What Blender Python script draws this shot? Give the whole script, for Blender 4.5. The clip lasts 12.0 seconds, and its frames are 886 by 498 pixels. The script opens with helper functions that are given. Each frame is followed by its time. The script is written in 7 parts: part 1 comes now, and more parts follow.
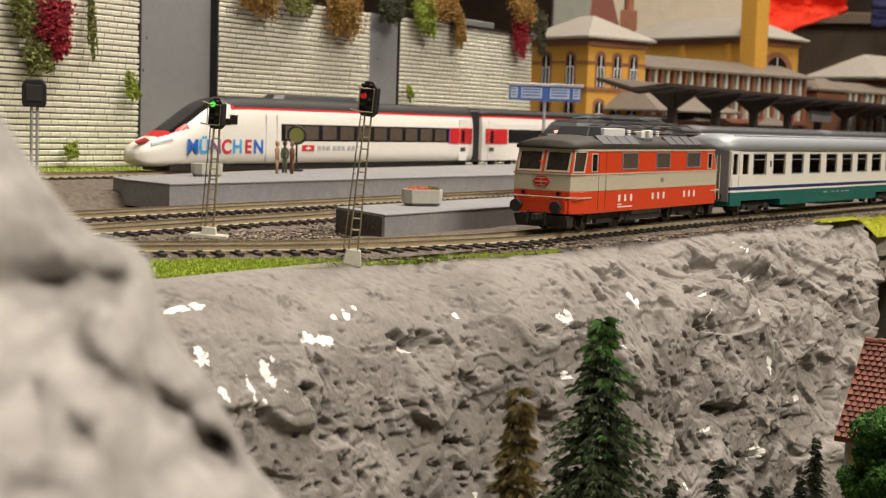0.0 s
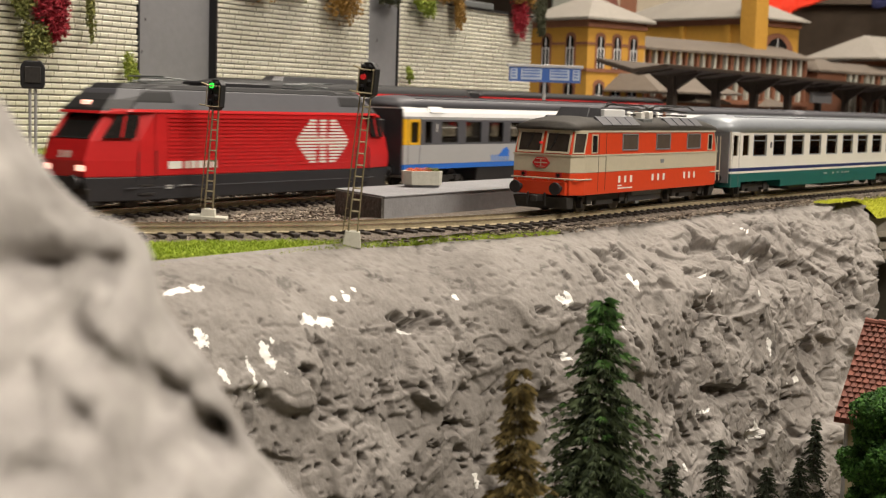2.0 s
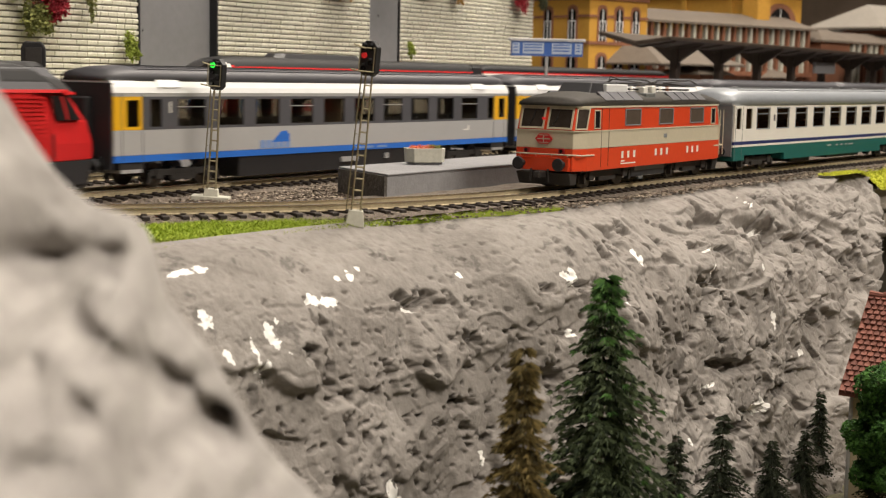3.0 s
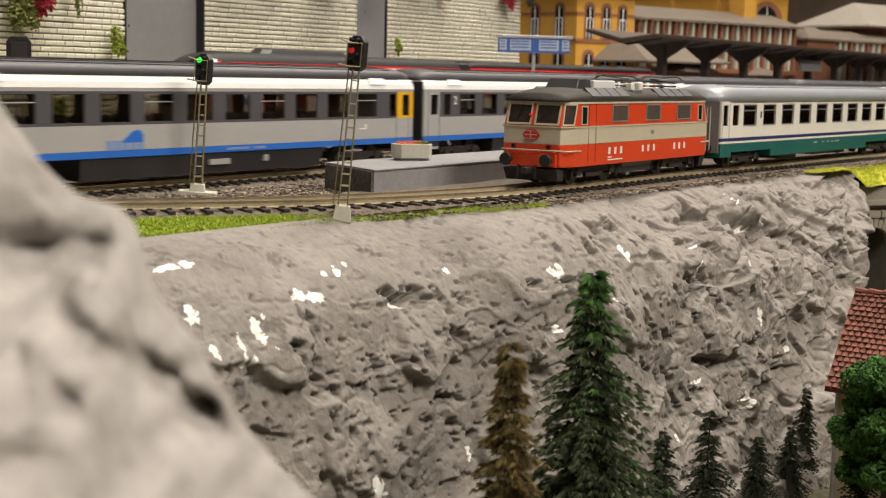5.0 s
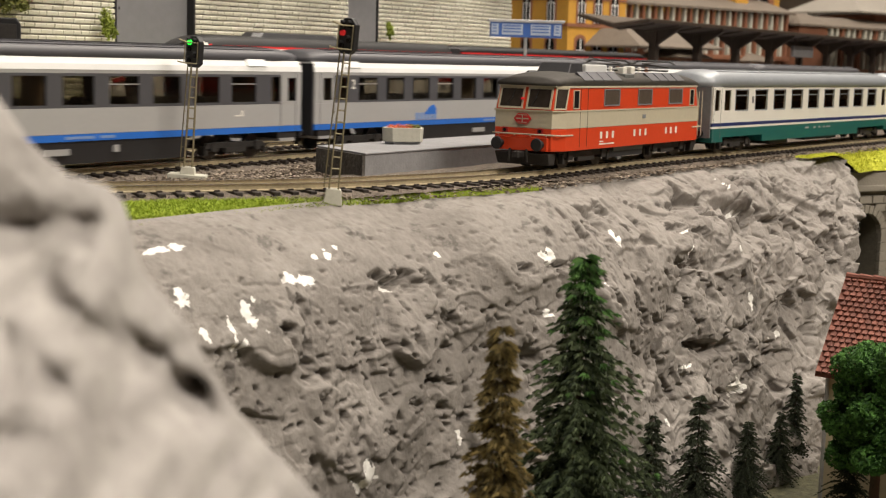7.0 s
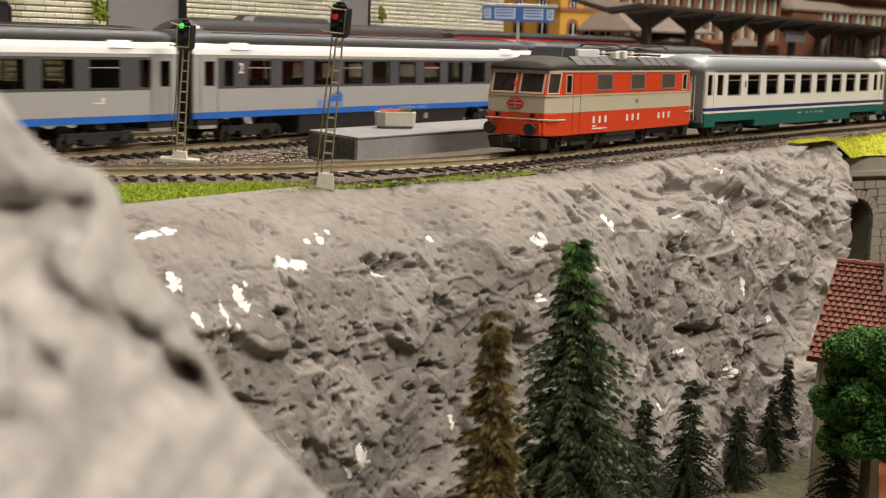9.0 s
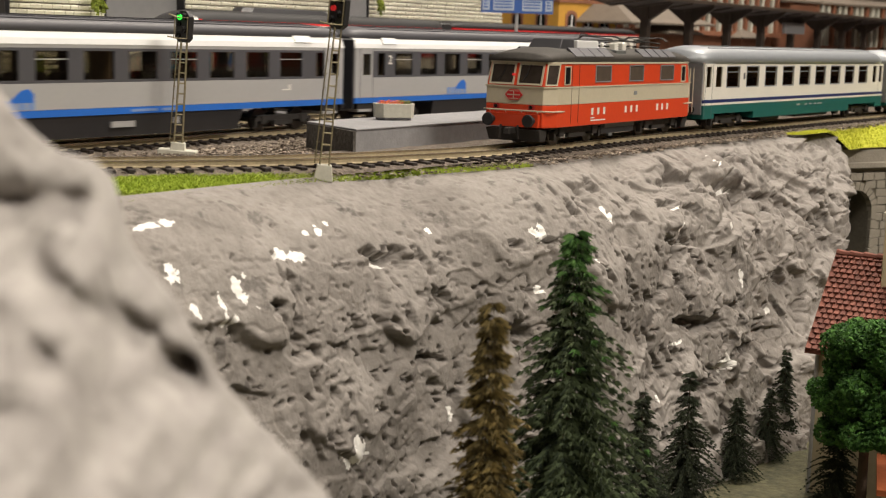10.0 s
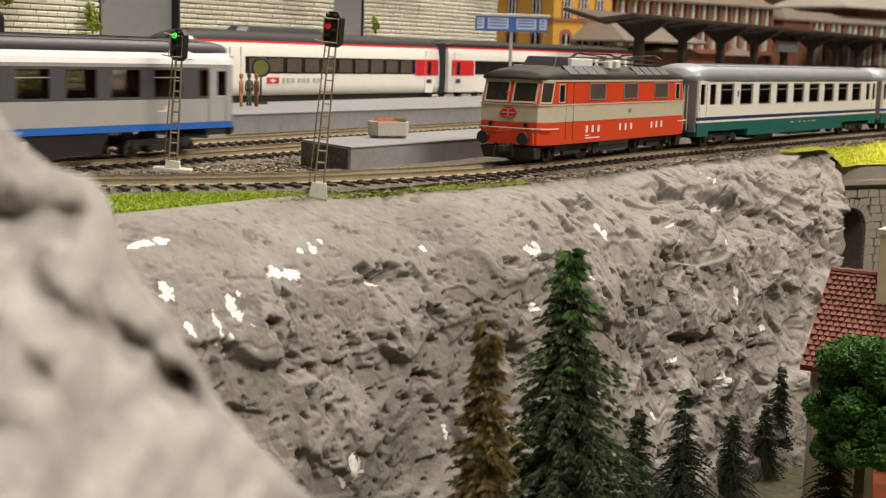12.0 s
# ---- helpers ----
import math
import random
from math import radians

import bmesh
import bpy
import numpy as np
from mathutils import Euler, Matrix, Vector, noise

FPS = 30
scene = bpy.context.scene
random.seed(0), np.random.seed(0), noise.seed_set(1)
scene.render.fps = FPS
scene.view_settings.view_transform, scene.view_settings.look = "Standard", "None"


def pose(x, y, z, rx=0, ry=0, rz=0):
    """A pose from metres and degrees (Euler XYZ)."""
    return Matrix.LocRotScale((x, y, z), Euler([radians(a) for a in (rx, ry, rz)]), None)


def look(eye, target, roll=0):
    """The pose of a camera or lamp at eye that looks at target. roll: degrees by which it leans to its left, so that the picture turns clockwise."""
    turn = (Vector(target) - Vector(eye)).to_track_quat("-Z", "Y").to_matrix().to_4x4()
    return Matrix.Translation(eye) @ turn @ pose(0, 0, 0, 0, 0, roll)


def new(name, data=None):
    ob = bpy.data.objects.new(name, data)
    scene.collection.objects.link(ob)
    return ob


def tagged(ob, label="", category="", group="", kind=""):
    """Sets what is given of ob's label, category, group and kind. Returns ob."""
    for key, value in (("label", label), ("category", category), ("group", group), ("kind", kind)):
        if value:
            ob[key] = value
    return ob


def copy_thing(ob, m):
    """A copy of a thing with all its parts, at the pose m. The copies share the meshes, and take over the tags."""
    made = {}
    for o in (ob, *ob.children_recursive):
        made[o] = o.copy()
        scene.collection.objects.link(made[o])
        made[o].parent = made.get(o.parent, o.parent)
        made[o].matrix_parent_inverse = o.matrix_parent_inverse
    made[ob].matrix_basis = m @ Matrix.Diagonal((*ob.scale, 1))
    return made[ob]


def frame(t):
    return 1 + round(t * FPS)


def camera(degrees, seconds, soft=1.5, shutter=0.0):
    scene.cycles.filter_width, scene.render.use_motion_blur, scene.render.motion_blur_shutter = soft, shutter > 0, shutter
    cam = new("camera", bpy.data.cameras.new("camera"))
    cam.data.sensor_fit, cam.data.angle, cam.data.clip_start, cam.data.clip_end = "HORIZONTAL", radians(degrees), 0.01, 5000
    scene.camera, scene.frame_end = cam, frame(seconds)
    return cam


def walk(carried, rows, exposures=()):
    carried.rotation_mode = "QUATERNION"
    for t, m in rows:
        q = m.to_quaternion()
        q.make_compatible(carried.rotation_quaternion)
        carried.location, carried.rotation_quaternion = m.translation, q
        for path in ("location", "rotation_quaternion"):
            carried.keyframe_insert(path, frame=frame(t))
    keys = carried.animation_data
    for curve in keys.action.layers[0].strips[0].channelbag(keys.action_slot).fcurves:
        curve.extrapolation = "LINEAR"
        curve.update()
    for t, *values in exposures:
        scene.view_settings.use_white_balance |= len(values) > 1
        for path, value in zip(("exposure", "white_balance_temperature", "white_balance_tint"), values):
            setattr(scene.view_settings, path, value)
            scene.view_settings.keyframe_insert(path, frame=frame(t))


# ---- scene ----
MM = 0.001
LENS = 36.2
TURN, TILT, LEAN, EYE = 33.4, 5.386, 1.833, 47.4
cam = camera(LENS, 12.0, soft=1.2, shutter=0.4)
cam.data.dof.use_dof = True
cam.data.dof.focus_distance = 0.60
cam.data.dof.aperture_fstop = 33.0


def seat(dx, dy, dz, turn, tilt, lean):
    """The camera's pose from small shifts in millimetres and turns in degrees."""
    a, b = radians(TURN + turn), radians(TILT + tilt)
    eye = Vector((dx, dy, EYE + dz)) * MM
    way = Vector((math.cos(a) * math.cos(b), math.sin(a) * math.cos(b), -math.sin(b)))
    return look(eye, eye + way, LEAN + lean)


PATH = [
    (0.0, -0.00, -0.00, 0.00, -0.000, -0.000, -0.000),
    (0.5, 0.12, 0.31, 0.14, 0.003, 0.264, -0.013),
    (1.0, 0.23, 0.08, -0.07, 0.081, 0.395, -0.079),
    (1.5, 0.49, 0.52, 0.01, 0.050, 0.539, -0.007),
    (2.0, 0.59, 0.39, -0.27, -0.036, 0.762, -0.055),
    (2.5, 1.23, 0.47, 0.88, -0.039, 1.430, -0.356),
    (3.0, 1.20, 0.61, 1.35, 0.104, 1.879, -0.670),
    (5.0, 1.54, 0.92, 0.56, -0.462, 1.974, -0.517),
    (5.5, 1.97, 1.23, 0.39, -0.616, 2.071, -0.502),
    (6.0, 2.06, 1.29, 0.36, -0.690, 2.211, -0.486),
    (6.5, 2.13, 1.27, 0.26, -0.771, 2.371, -0.386),
    (7.0, 2.39, 1.44, -0.19, -0.858, 2.582, -0.302),
    (9.0, 2.53, 1.75, -0.15, -1.220, 3.234, -0.172),
    (9.5, 2.82, 1.99, -0.35, -1.291, 3.476, -0.121),
    (10.0, 2.77, 1.77, -0.23, -1.286, 3.575, -0.150),
    (10.5, 2.57, 1.75, -0.15, -1.251, 3.213, -0.250),
    (11.0, 2.56, 1.58, -0.30, -1.262, 2.861, -0.278),
    (11.5, 2.80, 1.85, -0.36, -1.408, 2.795, -0.222),
    (12.0, 2.89, 1.78, -0.59, -1.477, 2.789, -0.235),
]
walk(cam, [(t, seat(*row)) for t, *row in PATH])

# ---- light ----
world = bpy.data.worlds.new("room_air")
scene.world = world
world.use_nodes = True
world.node_tree.nodes["Background"].inputs[0].default_value = (1.0, 0.86, 0.70, 1)
world.node_tree.nodes["Background"].inputs[1].default_value = 0.02
scene.view_settings.exposure = 0.0


def ceiling_lamp_light(name, x, y, z, sx, sy, watts, tone=(1.0, 0.90, 0.78)):
    data = bpy.data.lights.new(name, "AREA")
    data.shape, data.size, data.size_y, data.energy, data.color = "RECTANGLE", sx, sy, watts, tone
    ob = new(name, data)
    ob.location = (x, y, z)
    return ob


ceiling_lamp_light("tube_light", -0.30, -0.35, 1.55, 1.3, 0.25, 18)
ceiling_lamp_light("tube_light", 1.20, 0.30, 1.55, 1.3, 0.25, 36)
ceiling_lamp_light("tube_light", 2.60, 0.55, 1.55, 1.3, 0.25, 14)
ceiling_lamp_light("tube_light", 0.80, -1.30, 1.55, 1.3, 0.25, 55)


# ---- materials ----
def mat(name, col, rough=0.5, metal=0.0, var=0.12, scale=60.0, bump=0.0, bscale=400.0, col2=None, emit=0.0, island=0.0, stain=None):
    """Painted or natural surface: a base colour varied at two scales, fine relief."""
    m = bpy.data.materials.new(name)
    m.use_nodes = True
    nt = m.node_tree
    n, l = nt.nodes, nt.links
    p = n["Principled BSDF"]
    p.inputs["Roughness"].default_value = rough
    p.inputs["Metallic"].default_value = metal
    tc = n.new("ShaderNodeTexCoord")
    big, fine = n.new("ShaderNodeTexNoise"), n.new("ShaderNodeTexNoise")
    big.inputs["Scale"].default_value, fine.inputs["Scale"].default_value = scale, scale * 9
    big.inputs["Detail"].default_value, fine.inputs["Detail"].default_value = 4, 3
    for k in (big, fine):
        l.new(tc.outputs["Object"], k.inputs["Vector"])
    add = n.new("ShaderNodeMath")
    add.operation = "ADD"
    l.new(big.outputs["Fac"], add.inputs[0])
    l.new(fine.outputs["Fac"], add.inputs[1])
    half = n.new("ShaderNodeMath")
    half.operation = "MULTIPLY"
    half.inputs[1].default_value = 0.5
    l.new(add.outputs[0], half.inputs[0])
    fac = half.outputs[0]
    if island:
        geo = n.new("ShaderNodeNewGeometry")
        mx = n.new("ShaderNodeMix")
        mx.inputs["Factor"].default_value = island
        l.new(fac, mx.inputs["A"])
        l.new(geo.outputs["Random Per Island"], mx.inputs["B"])
        fac = mx.outputs["Result"]
    ramp = n.new("ShaderNodeValToRGB")
    lo, hi = (0.36, 0.64) if not island else (0.1, 0.9)
    ramp.color_ramp.elements[0].position, ramp.color_ramp.elements[1].position = lo, hi
    c2 = col2 or tuple(min(1, c * (1 + var)) for c in col)
    c1 = col if col2 else tuple(c * (1 - var) for c in col)
    ramp.color_ramp.elements[0].color = (*c1, 1)
    ramp.color_ramp.elements[1].color = (*c2, 1)
    l.new(fac, ramp.inputs["Fac"])
    l.new(ramp.outputs["Color"], p.inputs["Base Color"])
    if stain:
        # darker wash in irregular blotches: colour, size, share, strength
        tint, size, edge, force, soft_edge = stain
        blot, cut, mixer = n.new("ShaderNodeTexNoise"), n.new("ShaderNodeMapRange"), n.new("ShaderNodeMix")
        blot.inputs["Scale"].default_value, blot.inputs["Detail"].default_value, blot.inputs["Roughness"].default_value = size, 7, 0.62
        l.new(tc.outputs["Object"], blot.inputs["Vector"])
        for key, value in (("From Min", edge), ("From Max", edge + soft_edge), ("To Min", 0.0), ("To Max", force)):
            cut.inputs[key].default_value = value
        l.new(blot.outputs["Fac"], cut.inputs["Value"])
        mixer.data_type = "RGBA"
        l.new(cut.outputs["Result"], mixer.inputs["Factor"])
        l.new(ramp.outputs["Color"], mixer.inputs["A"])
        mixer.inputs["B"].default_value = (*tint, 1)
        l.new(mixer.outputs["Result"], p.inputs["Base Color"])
    if emit:
        l.new(ramp.outputs["Color"], p.inputs["Emission Color"])
        p.inputs["Emission Strength"].default_value = emit
    if bump:
        b = n.new("ShaderNodeBump")
        tex = n.new("ShaderNodeTexNoise")
        tex.inputs["Scale"].default_value, tex.inputs["Detail"].default_value = bscale, 6
        l.new(tc.outputs["Object"], tex.inputs["Vector"])
        b.inputs["Strength"].default_value, b.inputs["Distance"].default_value = bump, 0.001
        l.new(tex.outputs["Fac"], b.inputs["Height"])
        l.new(b.outputs["Normal"], p.inputs["Normal"])
    return m


M = {}
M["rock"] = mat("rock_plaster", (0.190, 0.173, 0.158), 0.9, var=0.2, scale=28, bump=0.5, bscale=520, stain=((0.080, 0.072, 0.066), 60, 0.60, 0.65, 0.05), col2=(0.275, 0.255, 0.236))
M["rock_pale"] = mat("pale_rock_plaster", (0.29, 0.272, 0.262), 0.9, scale=28, bump=0.3, bscale=420, col2=(0.40, 0.38, 0.362))
M["plaster"] = mat("bare_white_plaster", (0.80, 0.79, 0.76), 0.85, var=0.05, scale=200)
M["grass"] = mat("grass_fibre", (0.20, 0.29, 0.018), 0.9, scale=120, col2=(0.38, 0.47, 0.05), island=0.7)
M["grass_yellow"] = mat("yellow_grass_fibre", (0.40, 0.44, 0.03), 0.9, scale=120, col2=(0.60, 0.60, 0.07), island=0.7)
M["turf"] = mat("turf_scatter", (0.18, 0.25, 0.04), 0.95, scale=160, col2=(0.32, 0.36, 0.10), bump=0.8, bscale=900)
M["ballast"] = mat("ballast_bed", (0.07, 0.055, 0.044), 0.95, scale=300, col2=(0.21, 0.175, 0.14), bump=1.0, bscale=1200)
M["stone_chip"] = mat("ballast_chips", (0.055, 0.040, 0.030), 0.9, scale=200, col2=(0.36, 0.30, 0.235), island=0.9)
M["sleeper"] = mat("sleeper_plastic", (0.026, 0.018, 0.014), 0.7, var=0.3, scale=150)
M["rail"] = mat("rail_steel", (0.72, 0.63, 0.47), 0.26, 0.9, var=0.15, scale=90)
M["rail_side"] = mat("rail_web", (0.46, 0.39, 0.26), 0.55, 0.3, var=0.2, scale=90)
M["concrete"] = mat("platform_concrete", (0.235, 0.235, 0.245), 0.8, var=0.1, scale=25, bump=0.25, bscale=700)
M["end_stone"] = mat("rough_dark_end", (0.05, 0.045, 0.04), 0.9, scale=90, col2=(0.13, 0.12, 0.105), bump=0.8, bscale=500)
M["concrete_edge"] = mat("platform_side", (0.26, 0.26, 0.27), 0.8, var=0.12, scale=30, bump=0.25, bscale=700)
M["brick_light"] = mat("cream_wall_stone", (0.70, 0.68, 0.56), 0.9, scale=30, col2=(0.86, 0.84, 0.73), bump=0.3, bscale=800, island=0.5)
M["joint"] = mat("dark_joint", (0.17, 0.155, 0.125), 0.95, var=0.2, scale=80)
M["panel_grey"] = mat("smooth_grey_panel", (0.215, 0.215, 0.225), 0.55, var=0.06, scale=18, bump=0.1, bscale=300)
M["black"] = mat("black_plastic", (0.018, 0.018, 0.02), 0.5, var=0.2, scale=100)
M["under"] = mat("underframe_black", (0.03, 0.027, 0.025), 0.65, var=0.3, scale=150)
M["glass_dark"] = mat("tinted_window", (0.015, 0.014, 0.014), 0.12, var=0.3, scale=60)
M["glass_brown"] = mat("brown_window", (0.10, 0.078, 0.062), 0.15, var=0.12, scale=20)
M["orange"] = mat("orange_red_paint", (0.66, 0.060, 0.016), 0.38, var=0.04, scale=60)
M["cream"] = mat("grey_cream_paint", (0.55, 0.50, 0.38), 0.4, var=0.04, scale=60)
M["roof_brown"] = mat("weathered_roof", (0.034, 0.030, 0.025), 0.75, var=0.2, scale=60)
M["roof_panel"] = mat("grey_roof_panel", (0.17, 0.18, 0.18), 0.5, 0.2, var=0.1, scale=60)
M["silver"] = mat("silver_paint", (0.275, 0.295, 0.32), 0.42, 0.25, var=0.06, scale=60)
M["white"] = mat("white_paint", (0.78, 0.76, 0.70), 0.4, var=0.03, scale=60)
M["cold_white"] = mat("cool_white_paint", (0.76, 0.77, 0.77), 0.4, var=0.03, scale=60)
M["green_dark"] = mat("dark_teal_paint", (0.010, 0.115, 0.105), 0.4, var=0.06, scale=60)
M["blue_line"] = mat("blue_line_paint", (0.014, 0.026, 0.13), 0.4, var=0.06, scale=60)
M["red_loco"] = mat("signal_red_paint", (0.56, 0.018, 0.020), 0.36, var=0.04, scale=60)
M["red_dark"] = mat("dark_red_paint", (0.30, 0.012, 0.014), 0.36, var=0.04, scale=60)
M["slate"] = mat("slate_grey_paint", (0.085, 0.085, 0.095), 0.5, var=0.06, scale=60)
M["charcoal"] = mat("charcoal_paint", (0.030, 0.030, 0.034), 0.45, var=0.08, scale=60)
M["coach_grey"] = mat("light_grey_paint", (0.40, 0.40, 0.40), 0.42, var=0.03, scale=60)
M["band_grey"] = mat("dark_band_paint", (0.085, 0.085, 0.095), 0.4, var=0.05, scale=60)
M["blue"] = mat("bright_blue_paint", (0.025, 0.15, 0.58), 0.4, var=0.05, scale=60)
M["yellow"] = mat("yellow_paint", (0.78, 0.43, 0.015), 0.4, var=0.04, scale=60)
M["ochre"] = mat("ochre_plaster", (0.56, 0.30, 0.045), 0.8, var=0.07, scale=20)
M["russet"] = mat("russet_trim", (0.25, 0.105, 0.058), 0.8, var=0.15, scale=40)
M["slate_roof"] = mat("pale_grey_roofing", (0.30, 0.275, 0.24), 0.75, var=0.07, scale=25)
M["canopy"] = mat("dark_brown_canopy", (0.045, 0.030, 0.022), 0.6, var=0.15, scale=40)
M["canopy_top"] = mat("grey_brown_canopy_top", (0.15, 0.122, 0.096), 0.7, var=0.12, scale=30)
M["canopy_skin"] = mat("brown_canopy_skin", (0.085, 0.066, 0.050), 0.7, var=0.15, scale=30)
M["roof_black"] = mat("black_roof_paint", (0.012, 0.012, 0.013), 0.6, var=0.1)
M["sign_blue"] = mat("station_sign_blue", (0.05, 0.12, 0.38), 0.4, var=0.05)
M["sign_pale"] = mat("pale_sign_text", (0.45, 0.52, 0.62), 0.5, var=0.05)
M["post_grey"] = mat("grey_post", (0.42, 0.42, 0.42), 0.5, 0.3)
M["mast"] = mat("signal_lattice", (0.27, 0.235, 0.145), 0.5, 0.4, var=0.2)
M["box_grey"] = mat("planter_concrete", (0.48, 0.47, 0.40), 0.8, var=0.08, scale=60, bump=0.2)
M["lamp_green"] = mat("green_lamp", (0.02, 0.9, 0.05), 0.4, emit=1.8, var=0.0)
M["lamp_red"] = mat("red_lamp", (0.7, 0.03, 0.03), 0.4, emit=0.35, var=0.0)
M["lamp_dim_red"] = mat("unlit_red_lamp", (0.35, 0.02, 0.02), 0.3, var=0.0)
M["lamp_white"] = mat("white_lamp", (1.0, 0.55, 0.42), 0.4, emit=1.3, var=0.0)
M["flower"] = mat("flower_scatter", (0.58, 0.09, 0.03), 0.9, scale=300, col2=(0.82, 0.30, 0.15), island=0.8)
M["leaf_dark"] = mat("spruce_needles", (0.008, 0.018, 0.008), 0.85, scale=80, col2=(0.120, 0.160, 0.075), island=0.8)
M["leaf_black"] = mat("blackish_spruce_needles", (0.006, 0.010, 0.006), 0.85, scale=80, col2=(0.062, 0.078, 0.042), island=0.8)
M["leaf_tip"] = mat("spruce_tip_needles", (0.016, 0.060, 0.012), 0.85, scale=80, col2=(0.12, 0.26, 0.06), island=0.8)
M["leaf_brown"] = mat("brownish_spruce_needles", (0.035, 0.028, 0.010), 0.85, scale=80, col2=(0.26, 0.195, 0.065), island=0.8)
M["leaf_green"] = mat("broadleaf_foliage", (0.014, 0.055, 0.009), 0.85, scale=60, col2=(0.085, 0.22, 0.035), island=0.8)
M["leaf_olive"] = mat("olive_foliage", (0.10, 0.12, 0.03), 0.9, scale=60, col2=(0.28, 0.28, 0.08), island=0.8)
M["leaf_gold"] = mat("golden_foliage", (0.20, 0.105, 0.02), 0.9, scale=60, col2=(0.42, 0.25, 0.06), island=0.8)
M["leaf_red"] = mat("crimson_foliage", (0.20, 0.012, 0.02), 0.9, scale=60, col2=(0.45, 0.03, 0.05), island=0.8)
M["leaf_lime"] = mat("lime_foliage", (0.16, 0.22, 0.02), 0.9, scale=60, col2=(0.36, 0.42, 0.07), island=0.8)
M["leaf_deep"] = mat("dark_foliage", (0.03, 0.035, 0.018), 0.9, scale=60, col2=(0.10, 0.10, 0.05), island=0.8)
M["bark"] = mat("bark", (0.07, 0.045, 0.03), 0.9, var=0.3, scale=200, bump=0.6)
M["tile_red"] = mat("red_roof_tile", (0.115, 0.040, 0.028), 0.8, scale=60, col2=(0.25, 0.088, 0.06), island=0.6)
M["render_cream"] = mat("cream_render", (0.62, 0.54, 0.36), 0.85, var=0.06, scale=40)
M["sandstone"] = mat("grey_sandstone", (0.17, 0.155, 0.13), 0.9, scale=60, col2=(0.34, 0.31, 0.26), bump=0.5, bscale=600, island=0.5)
M["soil"] = mat("dark_valley_soil", (0.045, 0.045, 0.025), 0.95, scale=30, col2=(0.13, 0.12, 0.065), bump=0.6, bscale=500)
M["hall_wall"] = mat("hall_wall_paint", (0.14, 0.105, 0.077), 0.9, var=0.15, scale=2)
M["hall_floor"] = mat("hall_floor", (0.10, 0.08, 0.065), 0.6, var=0.15, scale=3)
M["hall_ceiling"] = mat("hall_ceiling", (0.55, 0.50, 0.43), 0.9, var=0.05, scale=2)
M["cloth_red"] = mat("bright_red_cloth", (0.85, 0.045, 0.012), 0.8, var=0.06, scale=12)
M["cloth_blue"] = mat("dark_blue_cloth", (0.012, 0.014, 0.07), 0.8, var=0.2, scale=12)
M["letter_blue"] = mat("letter_blue", (0.02, 0.14, 0.55), 0.4, var=0.15, scale=150)
M["letter_red"] = mat("letter_red", (0.55, 0.03, 0.03), 0.4, var=0.15, scale=150)
M["letter_cyan"] = mat("letter_cyan", (0.05, 0.35, 0.65), 0.4, var=0.15, scale=150)
M["letter_violet"] = mat("letter_violet", (0.20, 0.08, 0.30), 0.4, var=0.15, scale=150)
M["skin_doll"] = mat("figure_tan", (0.35, 0.20, 0.11), 0.7, var=0.2, scale=100)
M["lamp_tube"] = mat("fluorescent_tube", (1.0, 0.87, 0.72), 0.5, emit=4.0, var=0.0)


